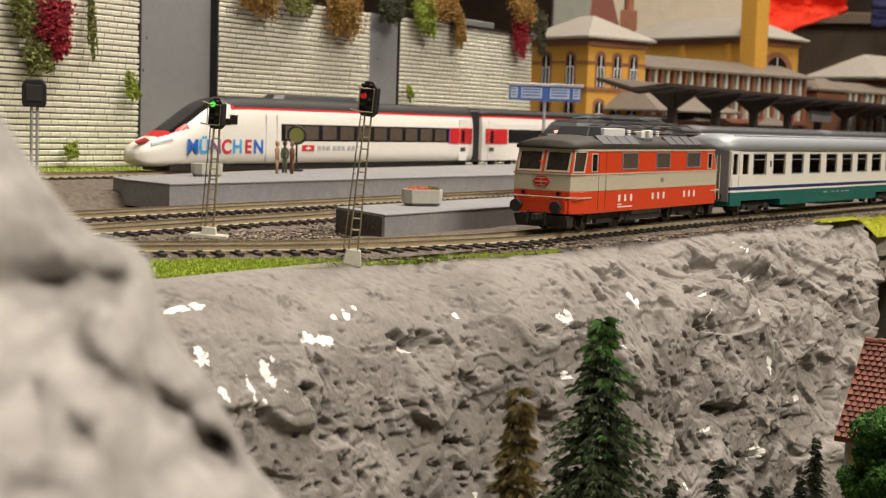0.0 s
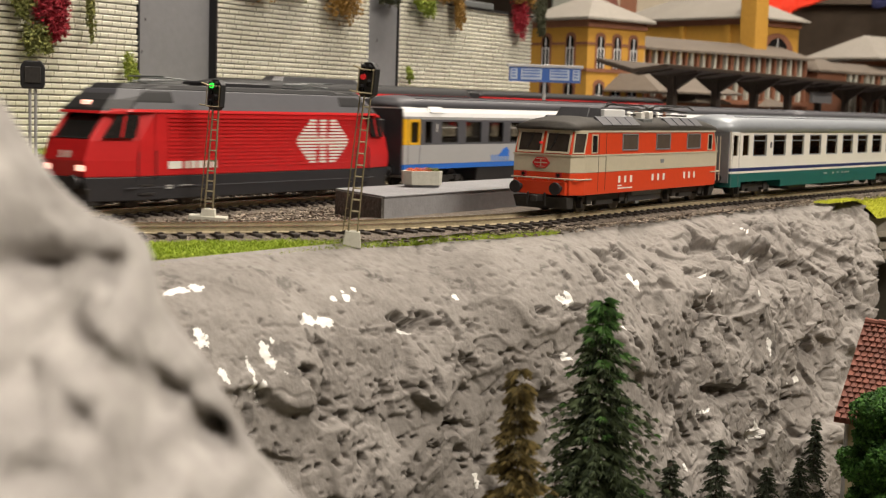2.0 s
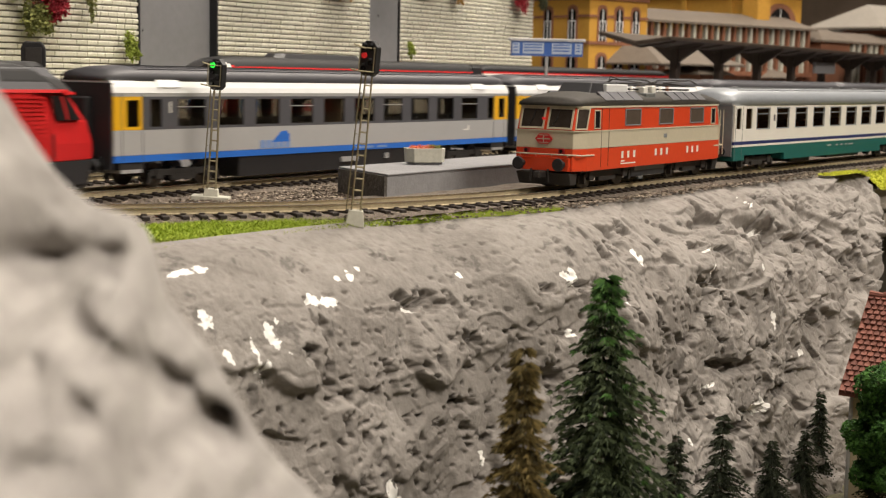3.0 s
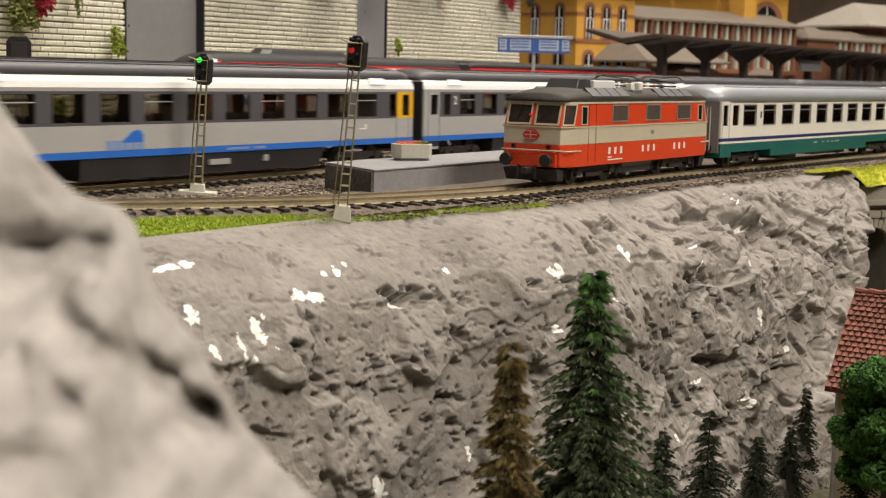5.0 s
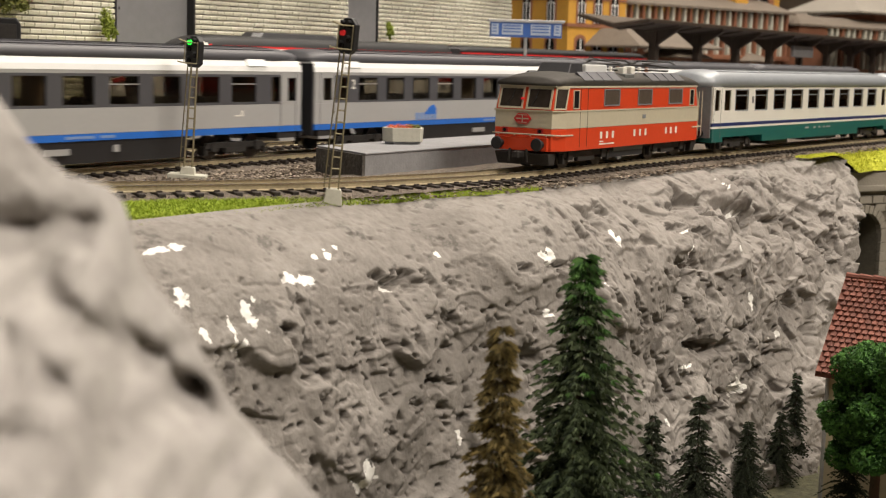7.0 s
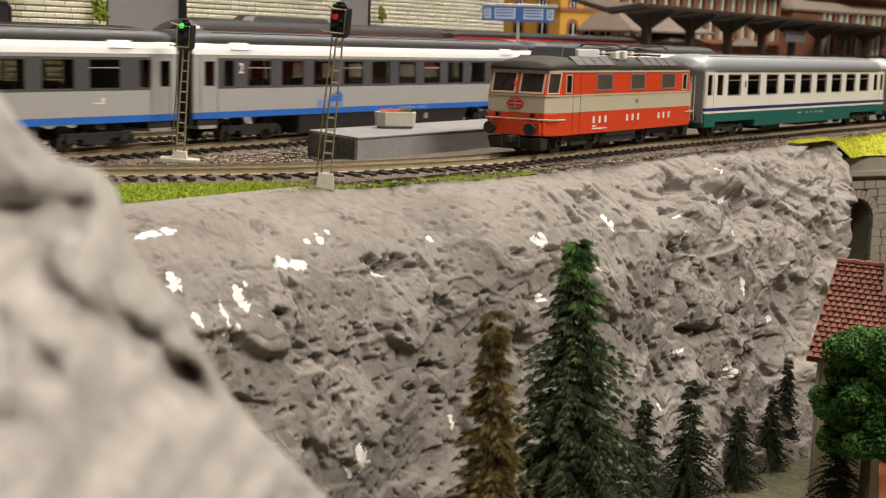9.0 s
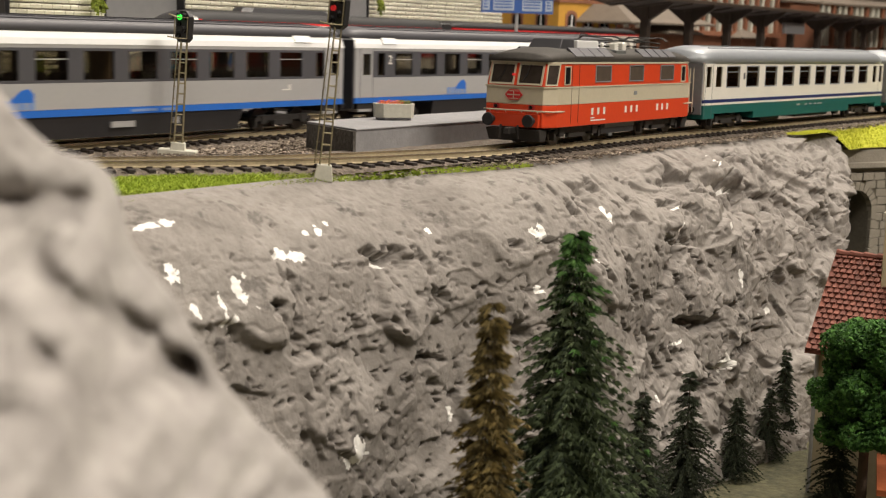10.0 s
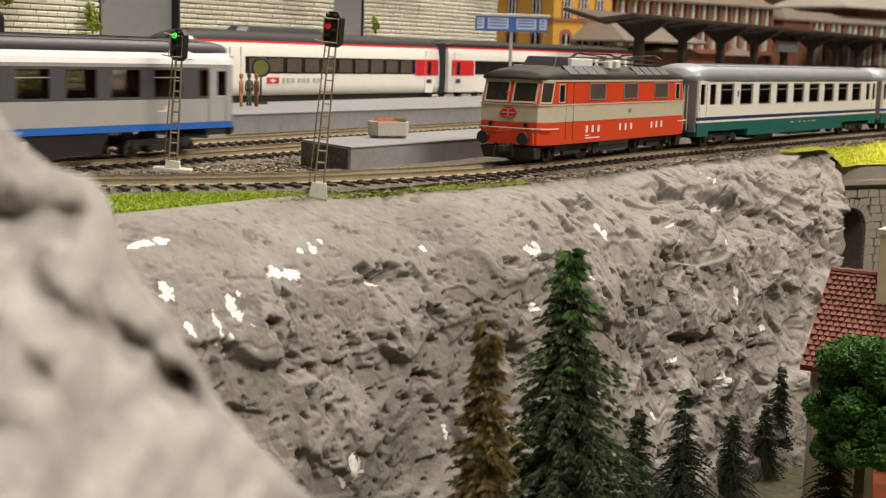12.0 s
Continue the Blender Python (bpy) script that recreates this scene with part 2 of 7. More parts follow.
# ---- mesh helpers (millimetres) ----
class Shape:
    def __init__(self):
        self.v, self.f, self.cut, self.split = [], [], [], False

    def add(self, verts, faces):
        n = len(self.v)
        self.cut.append((n, len(self.f)))
        self.v += [tuple(p) for p in verts]
        self.f += [tuple(n + i for i in f) for f in faces]
        return self

    def box(self, x0, x1, y0, y1, z0, z1, ch=0.0):
        """A box; ch cuts its upright and upper edges."""
        if not ch:
            v = [(x, y, z) for z in (z0, z1) for x, y in ((x0, y0), (x1, y0), (x1, y1), (x0, y1))]
            return self.add(v, [(3, 2, 1, 0), (4, 5, 6, 7), (0, 1, 5, 4), (1, 2, 6, 5), (2, 3, 7, 6), (3, 0, 4, 7)])
        ring = lambda d, z: [(x0 + d + ch, y0 + d, z), (x1 - d - ch, y0 + d, z), (x1 - d, y0 + d + ch, z), (x1 - d, y1 - d - ch, z),
                             (x1 - d - ch, y1 - d, z), (x0 + d + ch, y1 - d, z), (x0 + d, y1 - d - ch, z), (x0 + d, y0 + d + ch, z)]
        return self.loft([ring(0, z0), ring(0, z1 - ch), ring(ch * 0.9, z1)])

    def loft(self, rings, cap=True, closed=True):
        k = len(rings[0])
        v = [p for r in rings for p in r]
        f = []
        for i in range(len(rings) - 1):
            for j in range(k if closed else k - 1):
                a, b = i * k + j, i * k + (j + 1) % k
                f.append((a, b, b + k, a + k))
        if cap and closed:
            f.append(tuple(reversed(range(k))))
            f.append(tuple(range((len(rings) - 1) * k, len(rings) * k)))
        return self.add(v, f)

    def prism(self, pts, axis, c0, c1):
        """A polygon in the two other axes, drawn out along axis."""
        put = {"x": lambda a, b, c: (c, a, b), "y": lambda a, b, c: (a, c, b), "z": lambda a, b, c: (a, b, c)}[axis]
        return self.loft([[put(a, b, c0) for a, b in pts], [put(a, b, c1) for a, b in pts]])

    def tube(self, p, q, r, n=6, r2=None):
        p, q = Vector(p), Vector(q)
        d = (q - p).normalized()
        a = d.orthogonal().normalized()
        b = d.cross(a)
        ring = lambda c, s: [c + (a * math.cos(2 * math.pi * i / n) + b * math.sin(2 * math.pi * i / n)) * s for i in range(n)]
        return self.loft([ring(p, r), ring(q, r if r2 is None else r2)])

    def blob(self, c, rx, ry, rz, n=7, m=5):
        rings = []
        for i in range(m + 1):
            a = -math.pi / 2 + math.pi * (0.06 + 0.88 * i / m)
            rings.append([(c[0] + rx * math.cos(a) * math.cos(2 * math.pi * j / n), c[1] + ry * math.cos(a) * math.sin(2 * math.pi * j / n),
                           c[2] + rz * math.sin(a)) for j in range(n)])
        return self.loft(rings)


def mesh_of(shape, material, smooth=False, name="mesh"):
    me = bpy.data.meshes.new(name)
    me.from_pydata([(x * MM, y * MM, z * MM) for x, y, z in shape.v], [], shape.f)
    for m in (material if isinstance(material, (list, tuple)) else [material]):
        me.materials.append(m)
    if smooth:
        me.polygons.foreach_set("use_smooth", [True] * len(me.polygons))
    me.update()
    return me


def part(name, shape, material, parent=None, label="", smooth=False, bevel=0.0, at=None):
    """Links a shape as one mesh object, under a thing or a part; a split shape gives one object a piece."""
    if isinstance(shape, Shape) and shape.split and len(shape.cut) > 1:
        ends = shape.cut[1:] + [(len(shape.v), len(shape.f))]
        for (v0, f0), (v1, f1) in zip(shape.cut, ends):
            piece = Shape().add(shape.v[v0:v1], [tuple(i - v0 for i in f) for f in shape.f[f0:f1]])
            ob = part(name, piece, material, parent, label, smooth, bevel, at)
        return ob
    me = shape if isinstance(shape, bpy.types.Mesh) else mesh_of(shape, material, smooth, name)
    ob = new(name, me)
    if parent is not None:
        ob.parent = parent
    if at is not None:
        ob.matrix_basis = at
    if bevel:
        b = ob.modifiers.new("worn_edges", "BEVEL")
        b.width, b.segments, b.limit_method = bevel * MM, 2, "ANGLE"
    if label:
        ob["label"] = label
    return ob


def apart(shape):
    """Marks a shape whose pieces become objects of their own."""
    shape.split = True
    return shape


def put(x, y, z, rx=0, ry=0, rz=0):
    return pose(x * MM, y * MM, z * MM, rx, ry, rz)


def thing(name, m, label, category, group=""):
    """An empty at a thing's base that carries its parts."""
    ob = new(name)
    ob.empty_display_size = 0.01
    ob.matrix_basis = m
    return tagged(ob, label, category, group)


def lettering(name, text, height, material, parent, m, label="", squeeze=1.0, bold=0.0):
    cu = bpy.data.curves.new(name, "FONT")
    cu.body, cu.size, cu.extrude, cu.align_x, cu.offset = text, height * 1.38 * MM, 0.05 * MM, "CENTER", bold * MM
    tmp = bpy.data.objects.new("tmp", cu)
    me = bpy.data.meshes.new_from_object(tmp)
    bpy.data.objects.remove(tmp)
    me.materials.clear()
    me.materials.append(material)
    me.transform(Matrix.Diagonal((squeeze, 1, 1, 1)))
    ob = new(name, me)
    ob.parent, ob.matrix_basis = parent, m
    if label:
        ob["label"] = label
    return ob


def fbm(x, y, z, octaves=4):
    return noise.fractal(Vector((x, y, z)), 1.0, 2.0, octaves)


def interp(x, pts):
    """Smooth line through a few (x, y) stations."""
    if x <= pts[0][0]:
        (a, b), (c, d) = pts[0], pts[1]
        return b + (x - a) * (d - b) / (c - a)
    if x >= pts[-1][0]:
        (a, b), (c, d) = pts[-2], pts[-1]
        return d + (x - c) * (d - b) / (c - a)
    for i in range(len(pts) - 1):
        if x <= pts[i + 1][0]:
            p0, p1, p2, p3 = pts[max(i - 1, 0)], pts[i], pts[i + 1], pts[min(i + 2, len(pts) - 1)]
            h = p2[0] - p1[0]
            m1 = (p2[1] - p0[1]) / (p2[0] - p0[0])
            m2 = (p3[1] - p1[1]) / (p3[0] - p1[0])
            s = (x - p1[0]) / h
            return ((2 * s ** 3 - 3 * s ** 2 + 1) * p1[1] + (s ** 3 - 2 * s ** 2 + s) * h * m1
                    + (-2 * s ** 3 + 3 * s ** 2) * p2[1] + (s ** 3 - s ** 2) * h * m2)

# ---- the hall round the layout ----
def hall():
    x0, x1, y0, y1, z0, z1 = -2600, 5200, -2600, 3600, -1000, 1700
    floor = part("hall_floor", Shape().box(x0, x1, y0, y1, z0 - 60, z0), M["hall_floor"])
    tagged(floor, "dark hall floor under the layout", "floor", kind="structure")
    top = part("ceiling", Shape().box(x0, x1, y0, y1, z1, z1 + 60), M["hall_ceiling"])
    tagged(top, "plain off-white hall ceiling", "ceiling", kind="structure")
    for name, box in (("wall_north", (x0, x1, y1, y1 + 60)), ("wall_south", (x0, x1, y0 - 60, y0)),
                      ("wall_east", (x1, x1 + 60, y0 - 60, y1 + 60)), ("wall_west", (x0 - 60, x0, y0 - 60, y1 + 60))):
        w = part(name, Shape().box(*box, z0, z1), M["hall_wall"])
        tagged(w, "dim brown hall wall behind the layout", "wall", kind="structure")
    for x, y in ((-300, -350), (1200, 300), (2600, 550), (800, -1300)):
        lamp = thing("ceiling_lamp", put(x, y, 1580), "white fluorescent ceiling lamp fixed under the ceiling", "lamp", "ceiling lamps")
        part("housing", Shape().box(-680, 680, -150, 150, 30, 120), M["hall_ceiling"], lamp)
        for s in (-70, 70):
            part("tube", Shape().tube((-640, s, 12), (640, s, 12), 13, 10), M["lamp_tube"], lamp, "glowing fluorescent tube")


hall()

# ---- tracks ----
C_LINE = [(150, 560), (250, 438), (300, 396), (343, 365), (405, 325), (450, 308), (500, 296.5), (560, 294.5), (640, 293), (720, 289), (790, 283.5), (940, 273), (1200, 250), (1500, 215)]
B_LINE = [(-300, 425), (900, 425), (3000, 425)]
A_LINE = [(200, 487), (900, 487), (3000, 487)]
D_LINE = [(250, 662), (900, 662), (3000, 662)]
EDGE = [(60, 330), (200, 314), (300, 308), (390, 302), (450, 287), (520, 276), (640, 271), (790, 264), (940, 252), (1100, 238)]


def along(line, x0, x1, step):
    """Stations of equal spacing on a line: x, y and heading."""
    out, x = [], x0
    while x < x1:
        y = interp(x, line)
        dy = (interp(x + 1, line) - interp(x - 1, line)) / 2
        a = math.atan2(dy, 1)
        out.append((x, y, a))
        x += step * math.cos(a)
    return out


def track(line, x0, x1, single, label, z=0.0):
    """Two rails with foot, web and head on wood-look sleepers; z is the rail's top."""
    t = thing("railway_track", put(0, 0, 0), label, "track", "station tracks")
    st = along(line, x0, x1, 12)
    prof = [(-1.1, -2.5), (1.1, -2.5), (1.1, -2.2), (0.35, -1.9), (0.35, -0.8), (0.55, -0.6), (0.5, 0), (-0.5, 0), (-0.55, -0.6), (-0.35, -0.8), (-0.35, -1.9), (-1.1, -2.2)]
    for side in (-8.25, 8.25):
        rings = []
        for x, y, a in st:
            ca, sa = math.cos(a), math.sin(a)
            rings.append([(x - sa * (side + w), y + ca * (side + w), z + h) for w, h in prof])
        web = part("rail", Shape().loft(rings), M["rail_side"], t, "brown-grey steel rail")
        head = [[(p[0], p[1], p[2] + 0.03) for p in (r[5], r[6], r[7], r[8])] for r in rings]
        part("rail_head", Shape().loft(head), M["rail"], web, "worn shiny rail head")
    s = Shape().box(-1.35, 1.35, -15, 15, -4.6, -2.5, 0.25)
    for k in (-8.25, 8.25):
        s.box(-1.0, 1.0, k - 2.2, k - 1.2, -2.5, -1.9).box(-1.0, 1.0, k + 1.2, k + 2.2, -2.5, -1.9)
    me = mesh_of(s, M["sleeper"], name="sleeper")
    rest = Shape()
    for x, y, a in along(line, x0, x1, 6.9):
        if single[0] < x < single[1]:
            part("sleeper", me, None, t, at=put(x, y, z, 0, 0, math.degrees(a) + random.uniform(-1, 1)))
        else:
            ca, sa = math.cos(a), math.sin(a)
            rest.add([(x + ca * p[0] - sa * p[1], y + sa * p[0] + ca * p[1], z + p[2]) for p in s.v], s.f)
    tagged(part("sleeper_row", rest, M["sleeper"], t), kind="stuff")
    return t


track(C_LINE, 180, 1500, (300, 1000), "model railway track in a gentle curve along the cliff top")
track(B_LINE, -200, 2900, (320, 900), "straight model railway track with brown sleepers in grey ballast")
track(A_LINE, 210, 2900, (350, 1000), "straight model railway track beside the long platform")
track(D_LINE, 300, 2900, (0, 0), "straight model railway track behind the long platform", 8)


def ground():
    """The station plateau: one sheet with raised ballast along the tracks."""
    s = Shape()
    xs = [60 + i * 8 for i in range(130)] + [1100 + i * 60 for i in range(40)]
    n = 90
    for x in xs:
        e = interp(x, EDGE) + 3
        for j in range(n):
            y = e + (1300 - e) * (j / (n - 1)) ** 1.7
            z = -6.2
            for line, h in ((C_LINE, 0), (B_LINE, 0), (A_LINE, 0), (D_LINE, 8)):
                d = abs(y - interp(x, line)) if line is not C_LINE else abs(y - interp(x, line)) * math.cos(math.atan((interp(x + 1, line) - interp(x, line))))
                if d < 26:
                    z = max(z, h - 3.5 - max(0, d - 15) * 0.35)
                elif h and d < 90:
                    z = max(z, h - 6)
            if interp(x, C_LINE) < y < 350 and x > 440:
                z = max(z, -2.6)
            s.v.append((x, y, z + 0.5 * fbm(x / 9, y / 9, 0, 2)))
    for i in range(len(xs) - 1):
        for j in range(n - 1):
            s.f.append((i * n + j, (i + 1) * n + j, (i + 1) * n + j + 1, i * n + j + 1))
    g = part("ground", s, M["ballast"], smooth=True)
    tagged(g, "grey-brown ballasted station ground of the layout", "ground", kind="structure")
    chips = Shape()
    rnd = random.Random(5)

    def chip(x, y, z, r):
        v = [(x + rnd.gauss(0, 1) * r, y + rnd.gauss(0, 1) * r, z + rnd.uniform(-0.5, 1) * r) for _ in range(4)]
        chips.add(v, [(0, 1, 2), (0, 2, 3), (0, 3, 1), (1, 3, 2)])
    for line, x0, x1, k in ((C_LINE, 280, 1000, 9000), (B_LINE, 330, 620, 3000), (A_LINE, 380, 900, 3000)):
        for _ in range(k):
            x = rnd.uniform(x0, x1)
            d = rnd.uniform(-24, 24)
            a = math.atan(interp(x + 1, line) - interp(x, line))
            chip(x - math.sin(a) * d, interp(x, line) + math.cos(a) * d, -4.0 - max(0, abs(d) - 15) * 0.25, 0.75)
    for _ in range(5000):
        x = rnd.uniform(470, 960)
        chip(x, interp(x, EDGE) + rnd.uniform(-1, 9), -5.2, 0.8)
    for _ in range(4500):
        x = rnd.uniform(400, 540)
        chip(x, rnd.uniform(345, 412), -5.2, 0.9)
    tagged(part("ballast_stones", chips, M["stone_chip"]), "loose grey and brown ballast chips between the sleepers", "ballast", kind="stuff")


ground()


# ---- the cliff ----
def grain(x, y, seed):
    """Smooth noise between -1 and 1 over arrays of places, cells one unit wide."""
    xi, yi = np.floor(x).astype(np.int64), np.floor(y).astype(np.int64)
    fx, fy = x - xi, y - yi

    def slope(i, j):
        k = (i * 374761393 + j * 668265263 + seed * 2147001325) & 0xFFFFFFFF
        k = ((k ^ (k >> 13)) * 1274126177) & 0xFFFFFFFF
        a = ((k ^ (k >> 16)) & 0xFFFF) * (2 * math.pi / 65536)
        return np.cos(a), np.sin(a)
    u, v = fx ** 3 * (fx * (fx * 6 - 15) + 10), fy ** 3 * (fy * (fy * 6 - 15) + 10)
    corner = []
    for i in (0, 1):
        for j in (0, 1):
            gx, gy = slope(xi + i, yi + j)
            corner.append(gx * (fx - i) + gy * (fy - j))
    low = corner[0] + (corner[2] - corner[0]) * u
    high = corner[1] + (corner[3] - corner[1]) * u
    return 1.4 * (low + (high - low) * v)


def layers(x, y, seed, octaves=3):
    return sum(grain(x * 2 ** k, y * 2 ** k, seed + k) / 2 ** k for k in range(octaves))


def facets(x, y, seed, sharp=9.0):
    """Hacked faces: every cell is a plane with a tilt of its own, with short ramps between them."""
    rnd = np.random.RandomState(seed)
    table = rnd.uniform(-1, 1, (64, 64, 5))
    xi, yi = np.floor(x).astype(np.int64), np.floor(y).astype(np.int64)
    total, weight = np.zeros_like(x), np.zeros_like(x)
    for i in (-1, 0, 1):
        for j in (-1, 0, 1):
            c = table[(xi + i) % 64, (yi + j) % 64]
            dx, dy = x - (xi + i + 0.5 + 0.42 * c[..., 0]), y - (yi + j + 0.5 + 0.42 * c[..., 1])
            w = np.exp(-sharp * (dx * dx + dy * dy) * 2.2)
            total += w * (0.9 * c[..., 2] * dx + 0.9 * c[..., 3] * dy + 0.34 * c[..., 4])
            weight += w
    return total / weight


def grid_mesh(name, verts, n, m, materials, index=None):
    """A sheet of n by m points, given as an array in millimetres."""
    k = np.arange((n - 1) * m).reshape(n - 1, m)[:, :-1].ravel()
    quads = np.stack([k, k + 1, k + m + 1, k + m], 1)
    me = bpy.data.meshes.new(name)
    me.vertices.add(n * m)
    me.vertices.foreach_set("co", (verts.reshape(-1) * MM).astype(np.float32))
    me.loops.add(quads.size)
    me.loops.foreach_set("vertex_index", quads.ravel().astype(np.int32))
    me.polygons.add(len(quads))
    me.polygons.foreach_set("loop_start", np.arange(0, quads.size, 4, dtype=np.int32))
    for k in materials:
        me.materials.append(k)
    if index is not None:
        me.polygons.foreach_set("material_index", index.ravel().astype(np.int32))
    me.polygons.foreach_set("use_smooth", np.ones(len(quads), bool))
    me.update(calc_edges=True)
    me.validate()
    return me


def notch(depth, u, v):
    """A gouge: an abrupt upper lip that hangs over, then a floor that runs out below."""
    across = np.clip(1 - u * u, 0, 1) ** 0.7
    lip = np.clip((v + 1) / 0.22, 0, 1) * np.clip((1 - v) / 1.7, 0, 1)
    return depth * across * lip


def cliff():
    """Carved plaster rock: a rounded shoulder, then a steep chiselled face."""
    nx, ns = 1080, 350
    # gouges: place along the cliff, distance below its edge, half width, half height, depth
    gouges = ((393, 44.5, 11.4, 4.5, 5), (409, 48.5, 2.4, 5.5, 2.5), (419, 48, 4.2, 3.1, 2), (413, 64, 4.1, 5.8, 3), (341, 50.5, 3.8, 7.3, 2), (360, 74, 4.4, 3.4, 2), (346, 66, 3.3, 1.9, 1.5),
              (369, 45.5, 4.1, 1.7, 1.5), (393, 68.5, 2.3, 4, 2), (307, 63, 2.4, 1.7, 1), (403, 84, 7.6, 3.3, 3), (369, 68, 6, 1.9, 1.5), (454, 46.5, 4.5, 2.1, 3), (472, 47.5, 7.3, 2.4, 3),
              (456, 66, 4.6, 4, 2), (447, 82, 5.2, 7.4, 6), (520, 26.5, 9.1, 9.1, 3), (572, 55, 7.9, 2.7, 3), (620, 29.5, 15.9, 8, 4))
    more = ((549, 80, 7.2, 5.5, 4), (522, 72, 3.1, 7.3, 3), (539, 98, 4.8, 6, 3), (587, 95, 20.7, 4.8, 7), (634, 114, 14.8, 4.5, 5), (600, 118.5, 12.3, 3.2, 4), (701, 67, 8, 5.6, 4),
            (690, 84.5, 5.6, 7.9, 4), (721, 93, 8.6, 6.3, 5), (775, 85.5, 6.7, 7.3, 4), (715, 46.5, 11.4, 7.5, 5), (768, 36, 8.1, 3.5, 3), (688, 43, 12.2, 2, 3), (768, 49, 7.3, 4.3, 3),
            (654, 38, 5.1, 4.4, 3), (573, 121.5, 13.7, 3.7, 4), (643, 133, 10.7, 4, 3), (594, 31.5, 5.6, 6.2, 2.5), (709, 33, 7.9, 8.3, 3))
    # bare plaster spots: place along the cliff, distance below its edge, half width, half height
    spots = ((302, 18.5, 8.6, 1.8), (296, 37.5, 3.2, 3.5), (299, 50.5, 1.6, 2.5), (310, 51.5, 1, 6.5), (318, 46, 2.2, 4.6), (313, 57, 1.2, 3.6), (321, 52.5, 1.2, 1.5), (322, 42.5, 0.8, 1.8),
             (342, 37.5, 3.5, 2.9), (349, 39, 5.5, 2.2), (366, 30.5, 2.3, 2.4), (359, 31.5, 1.4, 1.5), (373, 28, 1.2, 1.1), (419, 34.5, 1.1, 1.4), (386, 42, 2.8, 1.1), (390, 45.5, 2.5, 1.8), (467, 42.5, 3.6, 3.6))
    spots += ((461, 65, 2.1, 2.7), (525, 37.5, 3.1, 4.1), (592, 46, 3.2, 5.3), (588, 41, 6.3, 0.9), (664, 19.5, 3.6, 4.3), (664, 34, 5.9, 1.8), (632, 54, 2.1, 1.8), (632, 77.5, 2.1, 4.5),
              (751, 71.5, 2.7, 2.6), (561, 99.5, 6.8, 1), (606, 115.5, 6.3, 4.1), (663, 99.5, 5.1, 1.8), (683, 130, 5.6, 2.4), (497, 57.5, 1.2, 1.9), (412, 103.5, 2.2, 2.9), (358, 107, 5.9, 5.4), (538, 120, 2.6, 2))
    f, d = np.linspace(0, 1, nx)[:, None], np.linspace(0, 190, ns)[None]
    x = 250 + (618 - f * np.interp(d, (0, 8, 20, 30, 45, 60, 75, 90, 110, 130, 150, 190), (0, 0, 13, 26, 48, 65, 82, 102, 135, 162, 178, 188))) * f
    step = 190 / (ns - 1)
    right = np.clip((x - 480) / 200, 0, 1)
    lean = (1 - right) * np.interp(d, (0, 14, 34, 52, 70, 110, 190), (20, 26, 44, 68, 80, 82, 80)) + right * np.interp(d, (0, 14, 34, 60, 110, 190), (28, 34, 50, 69, 75, 70))
    a = np.radians(lean)
    edge = np.array([interp(k, EDGE) for k in x[:, 0]])[:, None]
    y = edge + 4 - (np.cumsum(np.cos(a), 1) - np.cos(a)[:, :1]) * step
    z = -5.5 - (np.cumsum(np.sin(a), 1) - np.sin(a)[:, :1]) * step
    low = np.clip((d - 44 - 6 * grain(x / 30, d / 30, 5)) / 16, 0, 1)
    carved = np.maximum(0.95 * right, 0.32 * low)
    wx, wd = x + 3 * layers(x / 26, d / 26, 11), d + 3 * layers(x / 26, d / 26, 12)
    h = 5 * layers(x / 75, d / 75, 21)
    h = h + (0.12 + carved) * 9 * facets((wx + 0.3 * wd) / 40, (wd - 0.2 * wx) / 34, 2, 18.0)
    h = h + (0.12 + carved) * 4.8 * facets((wx + 0.4 * wd) / 19, (wd - 0.2 * wx) / 16, 3, 30.0)
    h = h + (0.04 + carved) * 1.6 * facets(wx / 8.5, wd / 7.5, 4, 30.0)
    # fine crumbs and small pits, thickest on the hacked face
    h = h + (0.3 + 0.5 * carved) * layers(x / 5.5, d / 4.5, 31, 3) * 0.55
    h = h - (0.5 + 3.0 * low * (1 - 0.7 * right) + 0.7 * right) * np.maximum(0, layers(x / 4.2, d / 3.6, 41, 2) - 0.42) * 2.2
    h = h - 5.0 * carved * np.maximum(0, 0.07 - np.abs(layers((x + 0.6 * d) / 34, d / 30, 51, 3))) / 0.07 * np.clip(2 * grain(x / 40, d / 40, 55), 0, 1)
    rnd = random.Random(17)
    loose = []
    for _ in range(420):
        px, pd = rnd.uniform(300, 850), rnd.uniform(16, 150)
        if pd < 46 and px < 470 and rnd.random() < 0.85:
            continue
        k = rnd.uniform(0.5, 1.6) * (1.0 if px < 480 else 1.7)
        loose.append((px, pd, k * rnd.uniform(1.0, 2.4), k * rnd.uniform(1.0, 2.8), k * rnd.uniform(1.0, 2.2)))
    for _ in range(260):
        px, pd, k = rnd.uniform(290, 640), rnd.uniform(7, 48), rnd.uniform(0.5, 1.3)
        loose.append((px, pd, k * rnd.uniform(1.0, 2.2), k, 0.6 * k))
    for px, pd, rx, rd, deep in (*gouges, *more, *loose):
        i0, i1 = np.searchsorted(x[:, 0], (px - rx * 2.2, px + rx * 2.2 + 60))
        j0, j1 = (int(max(0, min(ns, k))) for k in ((pd - rd * 1.8) / step, (pd + rd * 1.8) / step + 1))
        gx, gd = x[i0:i1, j0:j1], d[:, j0:j1]
        u = (gx - px) / rx + 0.55 * layers(gx / (rx * 0.9), gd / (rd * 0.9), 61, 3)
